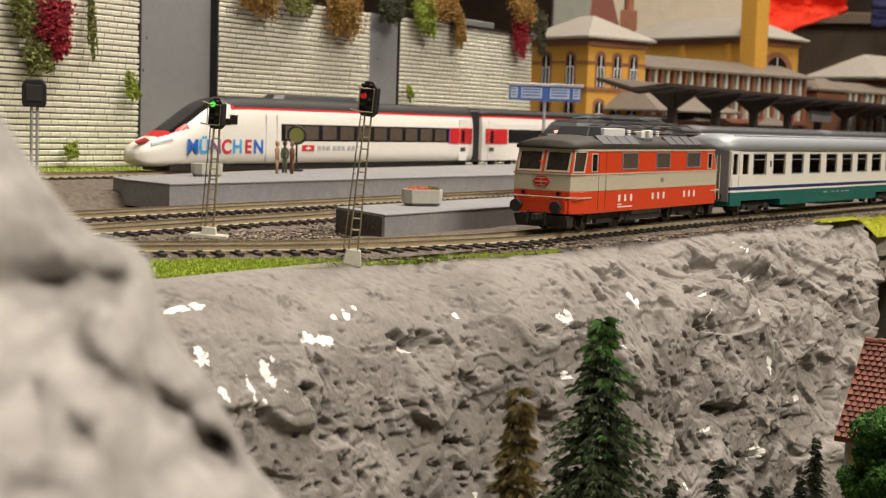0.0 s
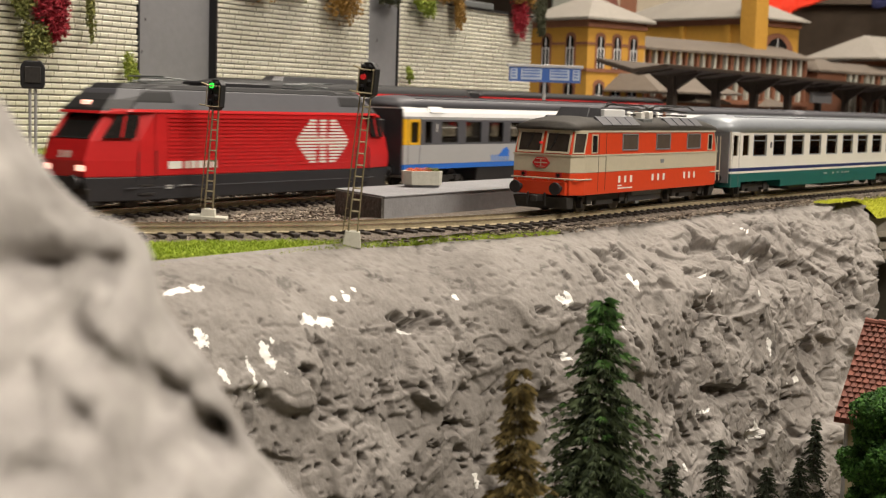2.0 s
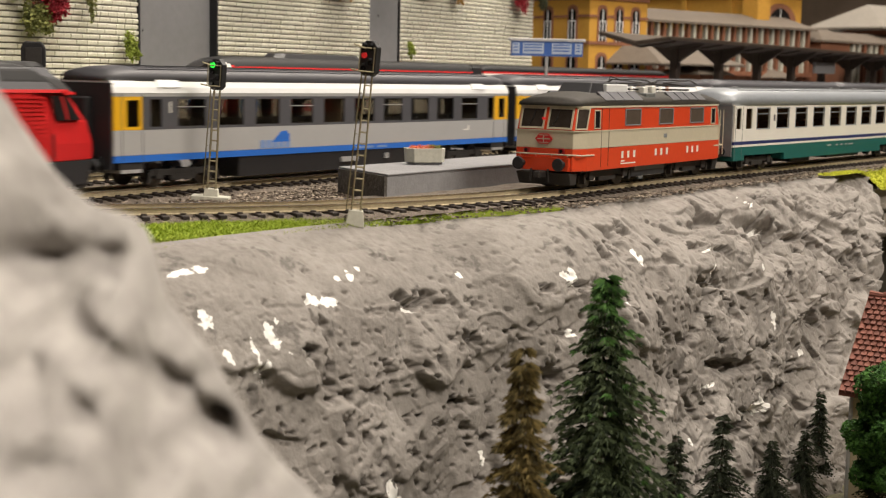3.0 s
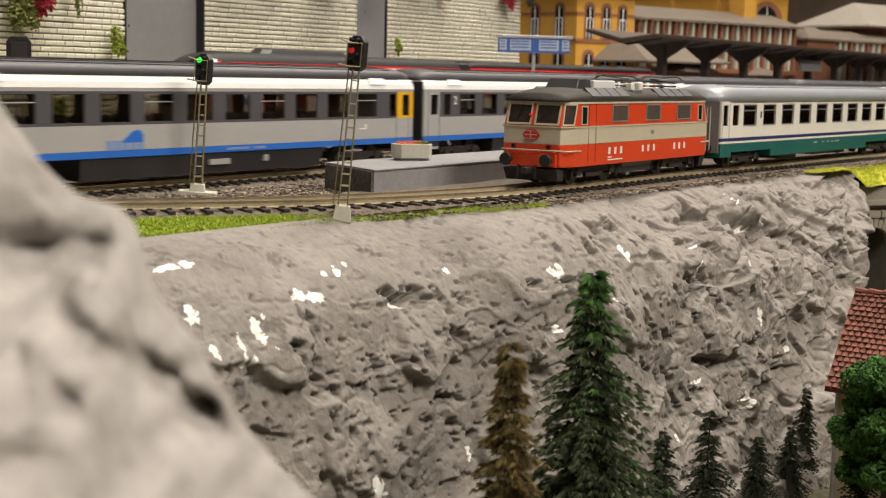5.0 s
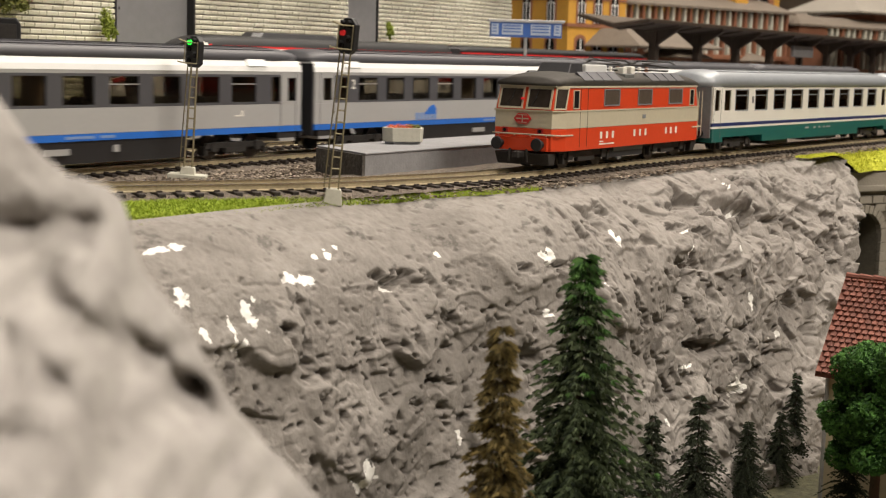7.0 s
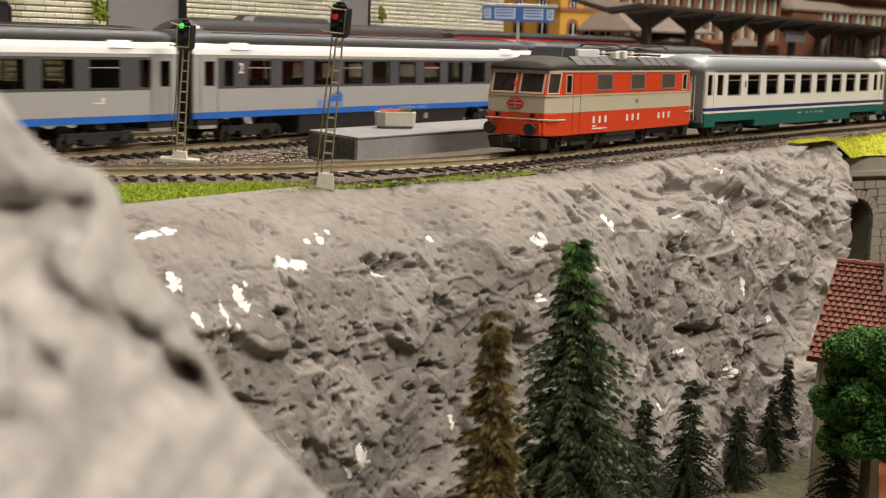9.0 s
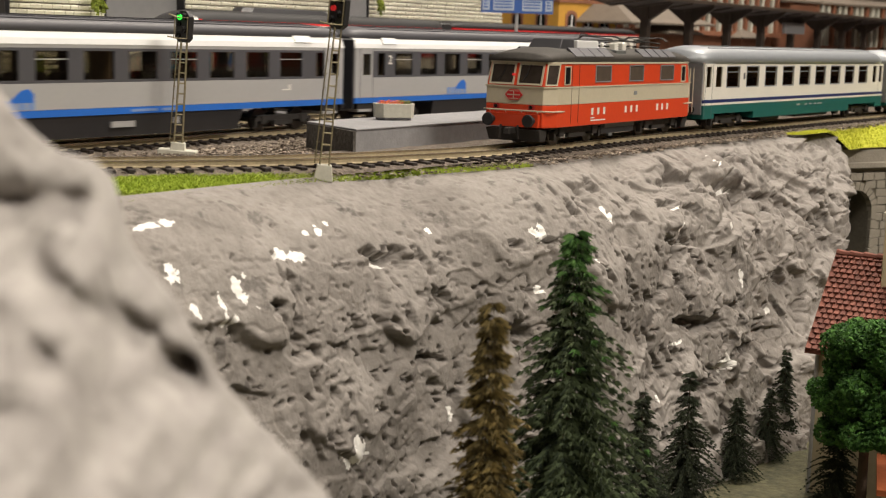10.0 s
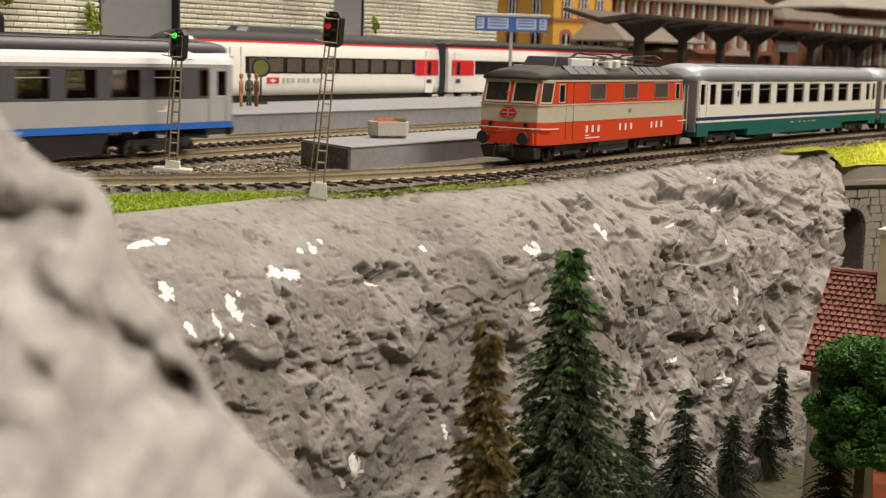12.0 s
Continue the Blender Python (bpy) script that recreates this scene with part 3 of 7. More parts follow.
        slant = 0.35 * (1 if px > 500 else 0.4)
        v = (gd - pd) / rd - slant * (gx - px) / rx + 0.6 * layers(gx / (rx * 0.6), gd / (rd * 0.9), 64, 3)
        h[i0:i1, j0:j1] -= notch(deep * 1.7, u, v)
    h = h * np.minimum(1, d / 16)
    jog = 0.5 * layers(x / 6, d / 6, 71, 2) * np.minimum(1, d / 10)
    verts = np.stack([x + jog, y - h * np.sin(a), z + 0.8 * h * np.cos(a)], -1)
    white = np.zeros((nx, ns), bool)
    for px, pd, rx, rd in spots:
        near = (np.abs(x - px) < rx * 2) & (np.abs(d - pd) < rd * 2)
        ragged = ((x - px) / rx) ** 2 + ((d - pd) / rd) ** 2 + 1.25 * layers(x / 3.6, d / 3.6, 81, 3)
        white |= near & (ragged < 0.8)
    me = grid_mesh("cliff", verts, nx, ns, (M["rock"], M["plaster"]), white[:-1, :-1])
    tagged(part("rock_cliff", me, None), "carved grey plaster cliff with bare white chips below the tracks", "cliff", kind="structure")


cliff()


def mound():
    """Pale rock spur close to the camera."""
    nr, nf = 300, 260
    ridge = ((-115, 118), (-70, 74), (-50.3, 47.1), (-46.6, 41.1), (-43.6, 36.9), (-41.7, 35.0), (-40.2, 33.7), (-38.0, 33.0), (-35.8, 32.4), (-34.4, 31.0), (-33.4, 28.5), (-32.9, 25.7), (-32.0, 22.6),
             (-30.0, 19.9), (-27.4, 16.6), (-25.0, 12.2), (-22.9, 8.2), (-20.6, 4.8), (-18.2, 1.8), (-15.0, -1.6), (-10, -7.5), (0, -22), (40, -92))
    # hollows: sideways, height, half width, half height, depth, slant
    hollows = ((-46.2, 28.0, 7.4, 6.6, 13, 0.2), (-39.0, 20.8, 3.4, 3.4, 4.0, 0.5), (-34.3, 17.6, 2.2, 4.4, 3.0, 0.8), (-31.0, 14.0, 2.4, 4.6, 4.0, 0.8), (-26.5, 8.6, 2.4, 3.2, 13, 0.5),
               (-42.5, 18.0, 3.4, 4.6, 2.4, 0.4), (-40.1, 9.6, 4.4, 2.6, 3.0, 0.1), (-38.0, 28.4, 4.0, 2.8, 2.6, 0.4), (-36.5, 13.5, 1.8, 5.0, 1.6, 0.8))
    r, k = np.linspace(-115, 35, nr)[:, None], np.linspace(0, 1, nf)[None]
    r = r + 0 * k
    crest = 155 + 0.2 * (r + 40)
    f = crest - 75 * (1 - k / 0.62) * (k < 0.62) + 60 * np.maximum(0, k - 0.62) / 0.38
    top = np.array([np.interp(v, [p[0] for p in ridge], [p[1] for p in ridge]) for v in r[:, 0]])[:, None]
    z = top - 0.95 * np.maximum(0, crest - f) - 1.3 * np.maximum(0, f - crest)
    near = np.clip(np.abs(crest - f) / 6, 0, 1)
    run = r - 0.75 * (z - 20)
    push = near * (2.6 * layers(run / 9, (z + 0.7 * r) / 26, 7, 2) + 1.5 * layers(run / 4.5, z / 11, 9, 2)) + 0.5 * layers(r / 3, z / 3, 8, 2)
    for pr, pz, w, tall, deep, slant in hollows:
        down = pz - z
        u = (r - pr - slant * down) / w
        v = down / tall
        lip = np.clip((v + 1.3) / 1.3, 0, 1) ** 2 * np.clip((1.3 - v) / 1.3, 0, 1)
        push = push + deep * np.exp(-2.2 * u * u) * lip
    f = f + push * (f < crest + 2)
    a = radians(TURN)
    verts = np.stack([math.cos(a) * f + math.sin(a) * r, math.sin(a) * f - math.cos(a) * r, np.maximum(z, -152)], -1)
    ob = part("rock_mound", grid_mesh("mound", verts[:, ::-1].copy(), nr, nf, (M["rock_pale"],)), None)
    tagged(ob, "pale smooth plaster rock spur in the foreground", "rock", kind="structure")


mound()


def valley():
    s = Shape()
    n = 60
    for i in range(n):
        for j in range(n):
            x, y = -500 + 2400 * i / (n - 1), -700 + 990 * j / (n - 1)
            s.v.append((x, y, -150 + 3 * fbm(x / 90, y / 90, 1, 3)))
    for i in range(n - 1):
        for j in range(n - 1):
            s.f.append((i * n + j, (i + 1) * n + j, (i + 1) * n + j + 1, i * n + j + 1))
    tagged(part("valley_ground", s, M["soil"], smooth=True), "dark earthy valley floor below the cliff", "ground", kind="structure")
    base = part("layout_base", Shape().box(-500, 3000, -700, 1700, -260, -170), M["hall_wall"])
    tagged(base, "wooden base that carries the model layout", "baseboard", kind="structure")


valley()


# ---- platforms ----
def platform_near():
    p = thing("platform", put(0, 0, 0), "short grey concrete platform with a dark slanted end", "platform", "station platforms")
    part("platform_body", Shape().prism([(467.5, 338.5), (1400, 338.5), (1400, 381), (489, 381)], "z", -5, 6.2), M["concrete_edge"], p, "dark grey platform side", bevel=0.4)
    part("platform_top", Shape().prism([(467, 338), (1400, 338), (1400, 381.5), (489, 381.5)], "z", 6.2, 7.0), M["concrete"], p, bevel=0.3)
    part("end_block", Shape().prism([(466.2, 339), (468, 338.6), (489.4, 380), (487.6, 380.6)], "z", -5, 6.1), M["end_stone"], p, "dark rough end face")


def platform_long():
    p = thing("platform", put(0, 0, 0), "long grey concrete platform with a slanted end", "platform", "station platforms")
    a = [(521, 519), (900, 512), (2900, 510), (2900, 642), (1023, 642), (713, 622), (545, 588), (533, 567)]
    part("platform_body", Shape().prism(a, "z", -5, 8.6), M["concrete_edge"], p, "dark grey platform side", bevel=0.4)
    part("platform_top", Shape().prism([(x - 0.5, y - 0.5 if y < 540 else y) for x, y in a], "z", 8.6, 9.6), M["concrete"], p, bevel=0.3)


platform_near()
platform_long()
# ---- vehicles: local x runs back from the front buffers, y across, z up from the rail ----
def see_through(name, tint, gloss):
    m = bpy.data.materials.new(name)
    m.use_nodes = True
    n, l = m.node_tree.nodes, m.node_tree.links
    n.remove(n["Principled BSDF"])
    out = n["Material Output"]
    clear, shine, mix = n.new("ShaderNodeBsdfTransparent"), n.new("ShaderNodeBsdfGlossy"), n.new("ShaderNodeMixShader")
    clear.inputs["Color"].default_value = (*tint, 1)
    shine.inputs["Roughness"].default_value = 0.05
    mix.inputs["Fac"].default_value = gloss
    l.new(clear.outputs[0], mix.inputs[1])
    l.new(shine.outputs[0], mix.inputs[2])
    l.new(mix.outputs[0], out.inputs["Surface"])
    return m


M["pane"] = see_through("clear_window_pane", (0.62, 0.60, 0.56), 0.06)
M["pane_smoke"] = see_through("smoked_window_pane", (0.66, 0.60, 0.52), 0.05)
# darkened grey for the white and teal coach ends, shade put into the colour
M["end_shaded"] = mat("end_shaded_grey", (0.16, 0.165, 0.175), 0.5, var=0.1)
M["shed_orange"] = mat("shed_roof_paint", (0.30, 0.075, 0.02), 0.8, var=0.2)
M["cab_glass"] = mat("cab_window_glass", (0.045, 0.036, 0.030), 0.1, var=0.2, scale=40)
M["seat_red"] = mat("seat_plastic_red", (0.20, 0.06, 0.035), 0.7, var=0.2)
M["seat_dark"] = mat("seat_plastic_dark", (0.04, 0.035, 0.03), 0.7, var=0.2)
M["inside"] = mat("interior_plastic", (0.50, 0.38, 0.26), 0.8, var=0.1)


def plan(x0, x1, hw, taper, tw, z):
    return [(x0, -tw, z), (x0 + taper, -hw, z), (x1 - taper, -hw, z), (x1, -tw, z), (x1, tw, z), (x1 - taper, hw, z), (x0 + taper, hw, z), (x0, tw, z)]


def slab(s, a, b, c, d, t, back=0.15):
    """A thin plate with corners a b c d, t proud of their plane."""
    a, b, c, d = (Vector(p) for p in (a, b, c, d))
    n = (b - a).cross(d - a).normalized()
    return s.loft([[p - n * back for p in (a, b, c, d)], [p + n * t for p in (a, b, c, d)]])


def framed(parent, a, b, c, d, frame_mat, glass_mat, w=0.6, name="window"):
    """A framed pane on a flat part of a body; corners seen from outside, anticlockwise from lower left."""
    a, b, c, d = (Vector(p) for p in (a, b, c, d))
    u, v = (b - a).normalized(), (d - a).normalized()
    ia, ib, ic, id_ = a + (u + v) * w, b + (v - u) * w, c - (u + v) * w, d + (u - v) * w
    f = Shape()
    for p, q, r, s in ((a, b, ib, ia), (b, c, ic, ib), (c, d, id_, ic), (d, a, ia, id_)):
        slab(f, p, q, r, s, 0.4)
    o = part(name, f, frame_mat, parent)
    part("pane", slab(Shape(), ia, ib, ic, id_, 0.12), glass_mat, o, "dark glass")
    return o


def side_frame(parent, x0, x1, z0, z1, hw, frame_mat, glass_mat, w=0.6, name="window"):
    framed(parent, (x0, -hw, z0), (x1, -hw, z0), (x1, -hw, z1), (x0, -hw, z1), frame_mat, glass_mat, w, name)
    framed(parent, (x1, hw, z0), (x0, hw, z0), (x0, hw, z1), (x1, hw, z1), frame_mat, glass_mat, w, name)


def plate(s, x0, x1, z0, z1, hw, t=0.15):
    """Flat plates at one place on both sides of a body."""
    s.split = True
    s.box(x0, x1, -hw - t, -hw + 0.3, z0, z1)
    s.box(x0, x1, hw - 0.3, hw + t, z0, z1)
    return s


def bogie(parent, x, base, r=5.6, label="black bogie with steel wheels"):
    b = Shape()
    for y in (-12.2, 12.2):
        b.box(x - base / 2 - 5, x + base / 2 + 5, y - 1.0, y + 1.0, 5.2, 7.8, 0.3)
        b.box(x - base / 4, x + base / 4, y - 1.1, y + 1.1, 3.2, 5.6, 0.3)
        for k in (-1, 1):
            b.box(x + k * base / 2 - 2.2, x + k * base / 2 + 2.2, y - 1.9, y + 1.9, 4.0, 8.0, 0.4)
            b.tube((x + k * base / 5, y, 4.2), (x + k * base / 5, y, 8.6), 1.1, 8)
            b.box(x + k * (base / 2 + 5.5) - 0.8, x + k * (base / 2 + 5.5) + 0.8, y - 1.2, y + 1.2, 2.4, 6.4)
    b.box(x - base / 4, x + base / 4, -11, 11, 4.5, 7.5)
    o = part("bogie", b, M["under"], parent, label)
    w = Shape()
    for k in (-1, 1):
        w = Shape()
        for y in (-8.6, 8.6):
            w.tube((x + k * base / 2, y - 1.3, r), (x + k * base / 2, y + 1.3, r), r, 20)
            w.tube((x + k * base / 2, y - 1.7, r), (x + k * base / 2, y + 1.7, r), r * 0.45, 12)
        w.tube((x + k * base / 2, -9, r), (x + k * base / 2, 9, r), 1.0, 8)
        part("wheelset", w, M["wheel"], o, "dark steel wheelset")
    return o


M["wheel"] = mat("wheel_steel", (0.10, 0.085, 0.07), 0.45, 0.6, var=0.2, scale=120)


def buffers(parent, x, way, z=11.5, r=2.9):
    for y in (-10, 10):
        b = Shape().tube((x, y, z), (x + way * 4.6, y, z), 1.5, 10)
        b.tube((x + way * 4.6, y, z), (x + way * 5.4, y, z), r, 14, r * 0.93)
        b.tube((x - way * 0.5, y, z), (x + way * 0.6, y, z), 2.1, 10)
        part("buffer", b, M["black"], parent, "black round buffer")


def arch_roof(x0, x1, hw, z0, zt, ends=14.0, n=12, low=0.55, flat=0.62):
    """A domed roof that droops towards both ends."""
    rings = []
    for k in range(41):
        f = k / 40
        x = x0 + (x1 - x0) * f
        e = min(1, (x - x0) / ends, (x1 - x) / ends)
        e = max(0.0, e)
        droop = low + (1 - low) * math.sin(e * math.pi / 2)
        w = hw * (0.86 + 0.14 * math.sin(e * math.pi / 2))
        rings.append([(x, -w * math.cos(math.pi * i / n), z0 + (zt - z0) * droop * max(0, math.sin(math.pi * i / n)) ** flat) for i in range(n + 1)])
    return Shape().loft(rings)


def front_loco():
    t = thing("electric_locomotive", put(518, 294.5, 0) @ Matrix.Diagonal((1.04, 1, 1, 1)), "orange and cream electric model locomotive on the cliff-side track", "locomotive")
    hw = 17
    ring = lambda z, f=0.0, tw=14.2, k=0.0: plan(6 + f, 165 - f, hw - k, 8, tw - k, z)
    part("lower_body", Shape().loft([ring(8.4, 0.3), ring(9.2), ring(18.3)]), M["orange"], t, "orange-red lower body side", bevel=0.35)
    part("cream_band", Shape().loft([ring(18.3, 0, 14.2, -0.05), ring(26.1, 0.2, 14.2, -0.05)]), M["cream"], t, "grey-cream band round the body", bevel=0.25)
    part("upper_body", Shape().loft([ring(26.1, 0.4), ring(36.2, 3.2, 13.6)]), M["orange"], t, "orange-red upper body side", bevel=0.35)
    part("gutter", Shape().loft([ring(36.2, 2.8, 13.9, -0.35), ring(37.0, 2.9, 13.9, -0.35)]), M["cream"], t, "pale rain gutter")
    part("cream_ledge", Shape().loft([ring(25.7, -0.3, 14.4, -0.35), ring(26.3, -0.3, 14.4, -0.35)]).box(40, 131, -17.2, 17.2, 25.7, 26.2), M["cream"], t)
    part("roof", arch_roof(7.5, 163.5, 17, 36.9, 43.2, 20), M["roof_brown"], t, "weathered dark brown roof", smooth=True)
    # cab windows at both ends
    for end in (0, 1):
        fx = (lambda x: x) if not end else (lambda x: 171 - x)
        lo, hi = 26.7, 36.1
        xl, xh = 6.55, 9.15
        for y0, y1 in ((-13.2, -0.8), (0.8, 13.2)):
            q = [(fx(xl), y1, lo), (fx(xl), y0, lo), (fx(xh), y0, hi), (fx(xh), y1, hi)]
            if end:
                q = [q[1], q[0], q[3], q[2]]
            framed(t, *q, M["cream"], M["cab_glass"], 0.8, "windscreen")
        for sgn in (-1, 1):
            # raked corner panes between windscreen and cab side
            p = lambda f, z: (fx(6 + (0.4 + 2.8 * (z - 26.1) / 10.1) + 8 * f), sgn * ((14.2 - 0.6 * (z - 26.1) / 10.1) + (2.8 + 0.6 * (z - 26.1) / 10.1) * f), z)
            q = [p(0.07, lo), p(0.9, lo), p(0.9, hi), p(0.07, hi)]
            if (sgn > 0) != bool(end):
                q = [q[1], q[0], q[3], q[2]]
            framed(t, *q, M["cream"], M["cab_glass"], 0.6, "corner_window")
        w = Shape()
        for y in (-6.5, 5.5):
            w.tube((fx(8.4), y, 35.8), (fx(7.0), y + 1.6, 30.5), 0.16, 5)
            w.tube((fx(7.1), y + 0.4, 32.2), (fx(6.6), y + 3.0, 28.5), 0.16, 5)
        part("wiper", w, M["black"], t)
        rail = Shape()
        rail.tube((fx(4.6), -12.5, 15.7), (fx(4.6), 12.5, 15.7), 0.35, 6)
        for y in (-12.5, 12.5):
            rail.tube((fx(4.6), y, 15.7), (fx(9), y * 1.36, 15.5), 0.35, 6).tube((fx(9), y * 1.36, 15.5), (fx(20), y * 1.36 + (0.2 if y > 0 else -0.2), 15.4), 0.35, 6)
        for y in (-12, -4, 4, 12):
            rail.tube((fx(4.6), y, 15.7), (fx(6.2), y, 14.8), 0.25, 5)
        part("handrail", rail, M["cream"], t, "pale handrail across the front")
        rim = Shape().prism([(0, -2.3), (4.4, -2.3), (6.6, 0), (4.4, 2.3), (0, 2.3), (-2.2, 0)], "x", 0, 0.5)
        em = part("badge", rim, M["red_loco"], t, "red six-sided badge", at=put(fx(5.4) - (0.1 if not end else 0.4), -2.2, 22.4))
        part("badge_cross", Shape().box(-0.12, 0, -1.0, 5.4, -0.22, 0.22).box(-0.12, 0, 2.0, 2.4, -1.7, 1.7).box(-0.12, 0, -0.2, 4.6, 1.5, 1.75).box(-0.12, 0, -0.2, 4.6, -1.75, -1.5), M["cream"], em, "pale arrow and cross lines")
        lamps = Shape()
        for y in (-8.8, 8.8):
            lamps.box(fx(6) - 0.6, fx(6) + 0.6, y - 1.5, y + 1.5, 15.9, 18.4, 0.3)
        part("headlamp_box", lamps, M["red_dark"], t)
        for y in (-8.8, 8.8):
            part("headlamp", Shape().tube((fx(5.2) if not end else fx(5.2), y, 17.2), (fx(5.6), y, 17.2), 0.8, 10), M["glass_dark"], t)
        if not end:
            part("red_lamp", Shape().tube((6.0, 1.0, 31.2), (7.4, 1.0, 31.2), 0.55, 10), M["lamp_red"], t, "small glowing red lamp")
        buffers(t, fx(5.8), -1 if not end else 1)
        hook = Shape().box(fx(3.5) - 3.5, fx(3.5) + 3.5, -1.6, 1.6, 5.6, 8.4, 0.4)
        hook.tube((fx(2.4), -4.2, 9.4), (fx(2.4), -4.6, 3.6), 0.5, 6).tube((fx(2.4), 4.2, 9.4), (fx(2.4), 4.6, 3.6), 0.5, 6)
        part("coupling", hook, M["under"], t, "black coupler and hoses")
        plough = Shape().loft([[(fx(7), -13, 2.2), (fx(7), 13, 2.2), (fx(12), 13, 2.2), (fx(12), -13, 2.2)],
                               [(fx(5), -13.6, 7.6), (fx(5), 13.6, 7.6), (fx(12), 13.6, 7.6), (fx(12), -13.6, 7.6)]])
        part("rail_guard", plough, M["under"], t, "dark rail guard", bevel=0.4)
        part("buffer_beam", Shape().box(min(fx(4.9), fx(6.4)), max(fx(4.9), fx(6.4)), -13, 13, 8.6, 14.4, 0.4), M["orange"], t)
    for x0, x1 in ((49, 65), (84.5, 100.3), (120, 136.5)):
        side_frame(t, x0, x1, 27.8, 35.6, hw, M["silver"], M["glass_brown"], 0.5)
    for x0 in (19.5, 146):
        side_frame(t, x0, x0 + 5.6, 26.9, 35.3, hw, M["cream"], M["glass_dark"], 0.5, "cab_window")
    for x in (26.6, 33.4):
        part("door_edge", plate(Shape(), x, x + 0.25, 10, 36, hw, 0.12), M["roof_brown"], t)
    part("cab_door_panel", plate(Shape(), 34, 40, 18.4, 26.0, hw, 0.2), M["cream"], t, "small hatch on the cab side")
    rails = Shape()
    for x in (158, 162.5):
        for y in (-17.7, 17.7):
            rails.tube((x, y * 0.975, 10.5), (x, y * 0.975, 34), 0.22, 5)
    part("door_handrail", apart(rails), M["cream"], t)
    # painted lettering stands as plain blocks
    for i, x in enumerate((46.4, 52.4, 58.4, 81.3, 87.4, 93.6, 117.5, 123.4, 129.6)):
        part("lettering_block", plate(Shape(), x, x + 2.1, 13.0, 16.2, hw, 0.12), M["white"], t, "white painted mark")
    part("number_bar", plate(plate(Shape(), 46, 50, 11.4, 12.0, hw, 0.1), 46, 61, 10.2, 10.8, hw, 0.1), M["white"], t)
    part("builder_plate", plate(Shape(), 90.5, 94, 21.3, 23.2, hw, 0.25), M["silver"], t)
    under = Shape().box(64, 100, -13.5, 13.5, 3.4, 8.5, 0.5)
    part("battery_box", under, M["charcoal"], t, "grey equipment box under the floor")
    part("underframe", Shape().box(16, 155, -13, 13, 7.2, 8.6), M["under"], t)
    part("cable_bar", Shape().box(66, 98, -14.4, -13.4, 6.2, 8.2).box(70, 74, -14.6, -13.5, 2.2, 3.4), M["roof_panel"], t)
    bogie(t, 41, 32, 6.4)
    bogie(t, 130, 32, 6.4)
    # roof gear
    for i, x0 in enumerate((30, 39.5, 49, 58.5, 100, 110, 120, 130)):
        s = Shape()
        for k in (-1, 1):
            slab(s, *([(x0, k * 16.6, 39.2), (x0 + 8.7, k * 16.6, 39.2), (x0 + 8.7, k * 12.0, 42.9), (x0, k * 12.0, 42.9)] if k < 0 else
                      [(x0 + 8.7, 16.6, 39.2), (x0, 16.6, 39.2), (x0, 12.0, 42.9), (x0 + 8.7, 12.0, 42.9)]), 0.5, 0.5)
        part("roof_louvre", apart(s), M["slate"], t, "grey louvred roof panel")
    part("roof_walkway", Shape().box(74, 84, -15.0, -9, 40.4, 42.6, 0.3).box(74, 84, 9, 15.0, 40.4, 42.6, 0.3), M["roof_panel"], t)
    box = Shape().loft([[(30, -8.5, 42), (64, -8.5, 42), (64, 8.5, 42), (30, 8.5, 42)], [(34, -7.5, 47.2), (62, -7.5, 47.2), (62, 7.5, 47.2), (34, 7.5, 47.2)]])
    part("roof_box", box, M["charcoal"], t, "dark roof equipment box", bevel=0.4)
    part("resistor_grid", Shape().box(44, 65, -9.8, -7.6, 42.2, 46.6, 0.3), M["cold_white"], t, "white louvred roof box")
    for x in (72, 80, 88, 96, 104, 112, 120):
        ins = Shape()
        for k in range(4):
            ins.tube((x, -4, 42.6 + k * 0.9), (x, -4, 43.2 + k * 0.9), 1.1, 8, 0.7)
            ins.tube((x, 4, 42.6 + k * 0.9), (x, 4, 43.2 + k * 0.9), 1.1, 8, 0.7)
        part("insulator", ins, M["russet"] if x % 16 else M["white"], t)
    part("roof_white_box", apart(Shape().box(82, 86, -10, -5, 42.4, 45.6, 0.3).box(93, 97, -9, -4, 42.4, 46.2, 0.5)), M["white"], t)
    for x0, way in ((80, 1), (142, -1)):
        pan = Shape()
        for y in (-6, 6):
            pan.tube((x0, y, 46), (x0 + way * 26, y * 0.6, 47.6), 0.35, 6)
            pan.tube((x0 + way * 26, y * 0.6, 47.6), (x0 + way * 5, y * 1.1, 48.8), 0.28, 6)
            pan.tube((x0 + way * 2, y, 44), (x0 + way * 22, y, 44.4), 0.5, 6)
        for d in (-0.9, 0.9):
            pan.tube((x0 + way * 5 + d, -9, 48.9), (x0 + way * 5 + d, 9, 48.9), 0.3, 6)
            for y in (-1, 1):
                pan.tube((x0 + way * 5 + d, y * 9, 48.9), (x0 + way * 5 + d, y * 12, 47.2), 0.25, 5)
        for x in (2, 12, 22):
            pan.tube((x0 + way * x, -7, 44.2), (x0 + way * x, 7, 44.2), 0.4, 6)
        part("pantograph", pan, M["under"], t, "folded dark pantograph")
    bus = Shape()
    for y in (-3.2, 3.2):
        bus.tube((66, y, 47.2), (138, y, 46.6), 0.3, 6)
    bus.tube((58, -3, 47.4), (60, -3, 50.2), 0.25, 5).tube((60, -3, 50.2), (66, -6, 48.6), 0.25, 5)
    part("roof_conductor", bus, M["under"], t)
    return t


front_loco()


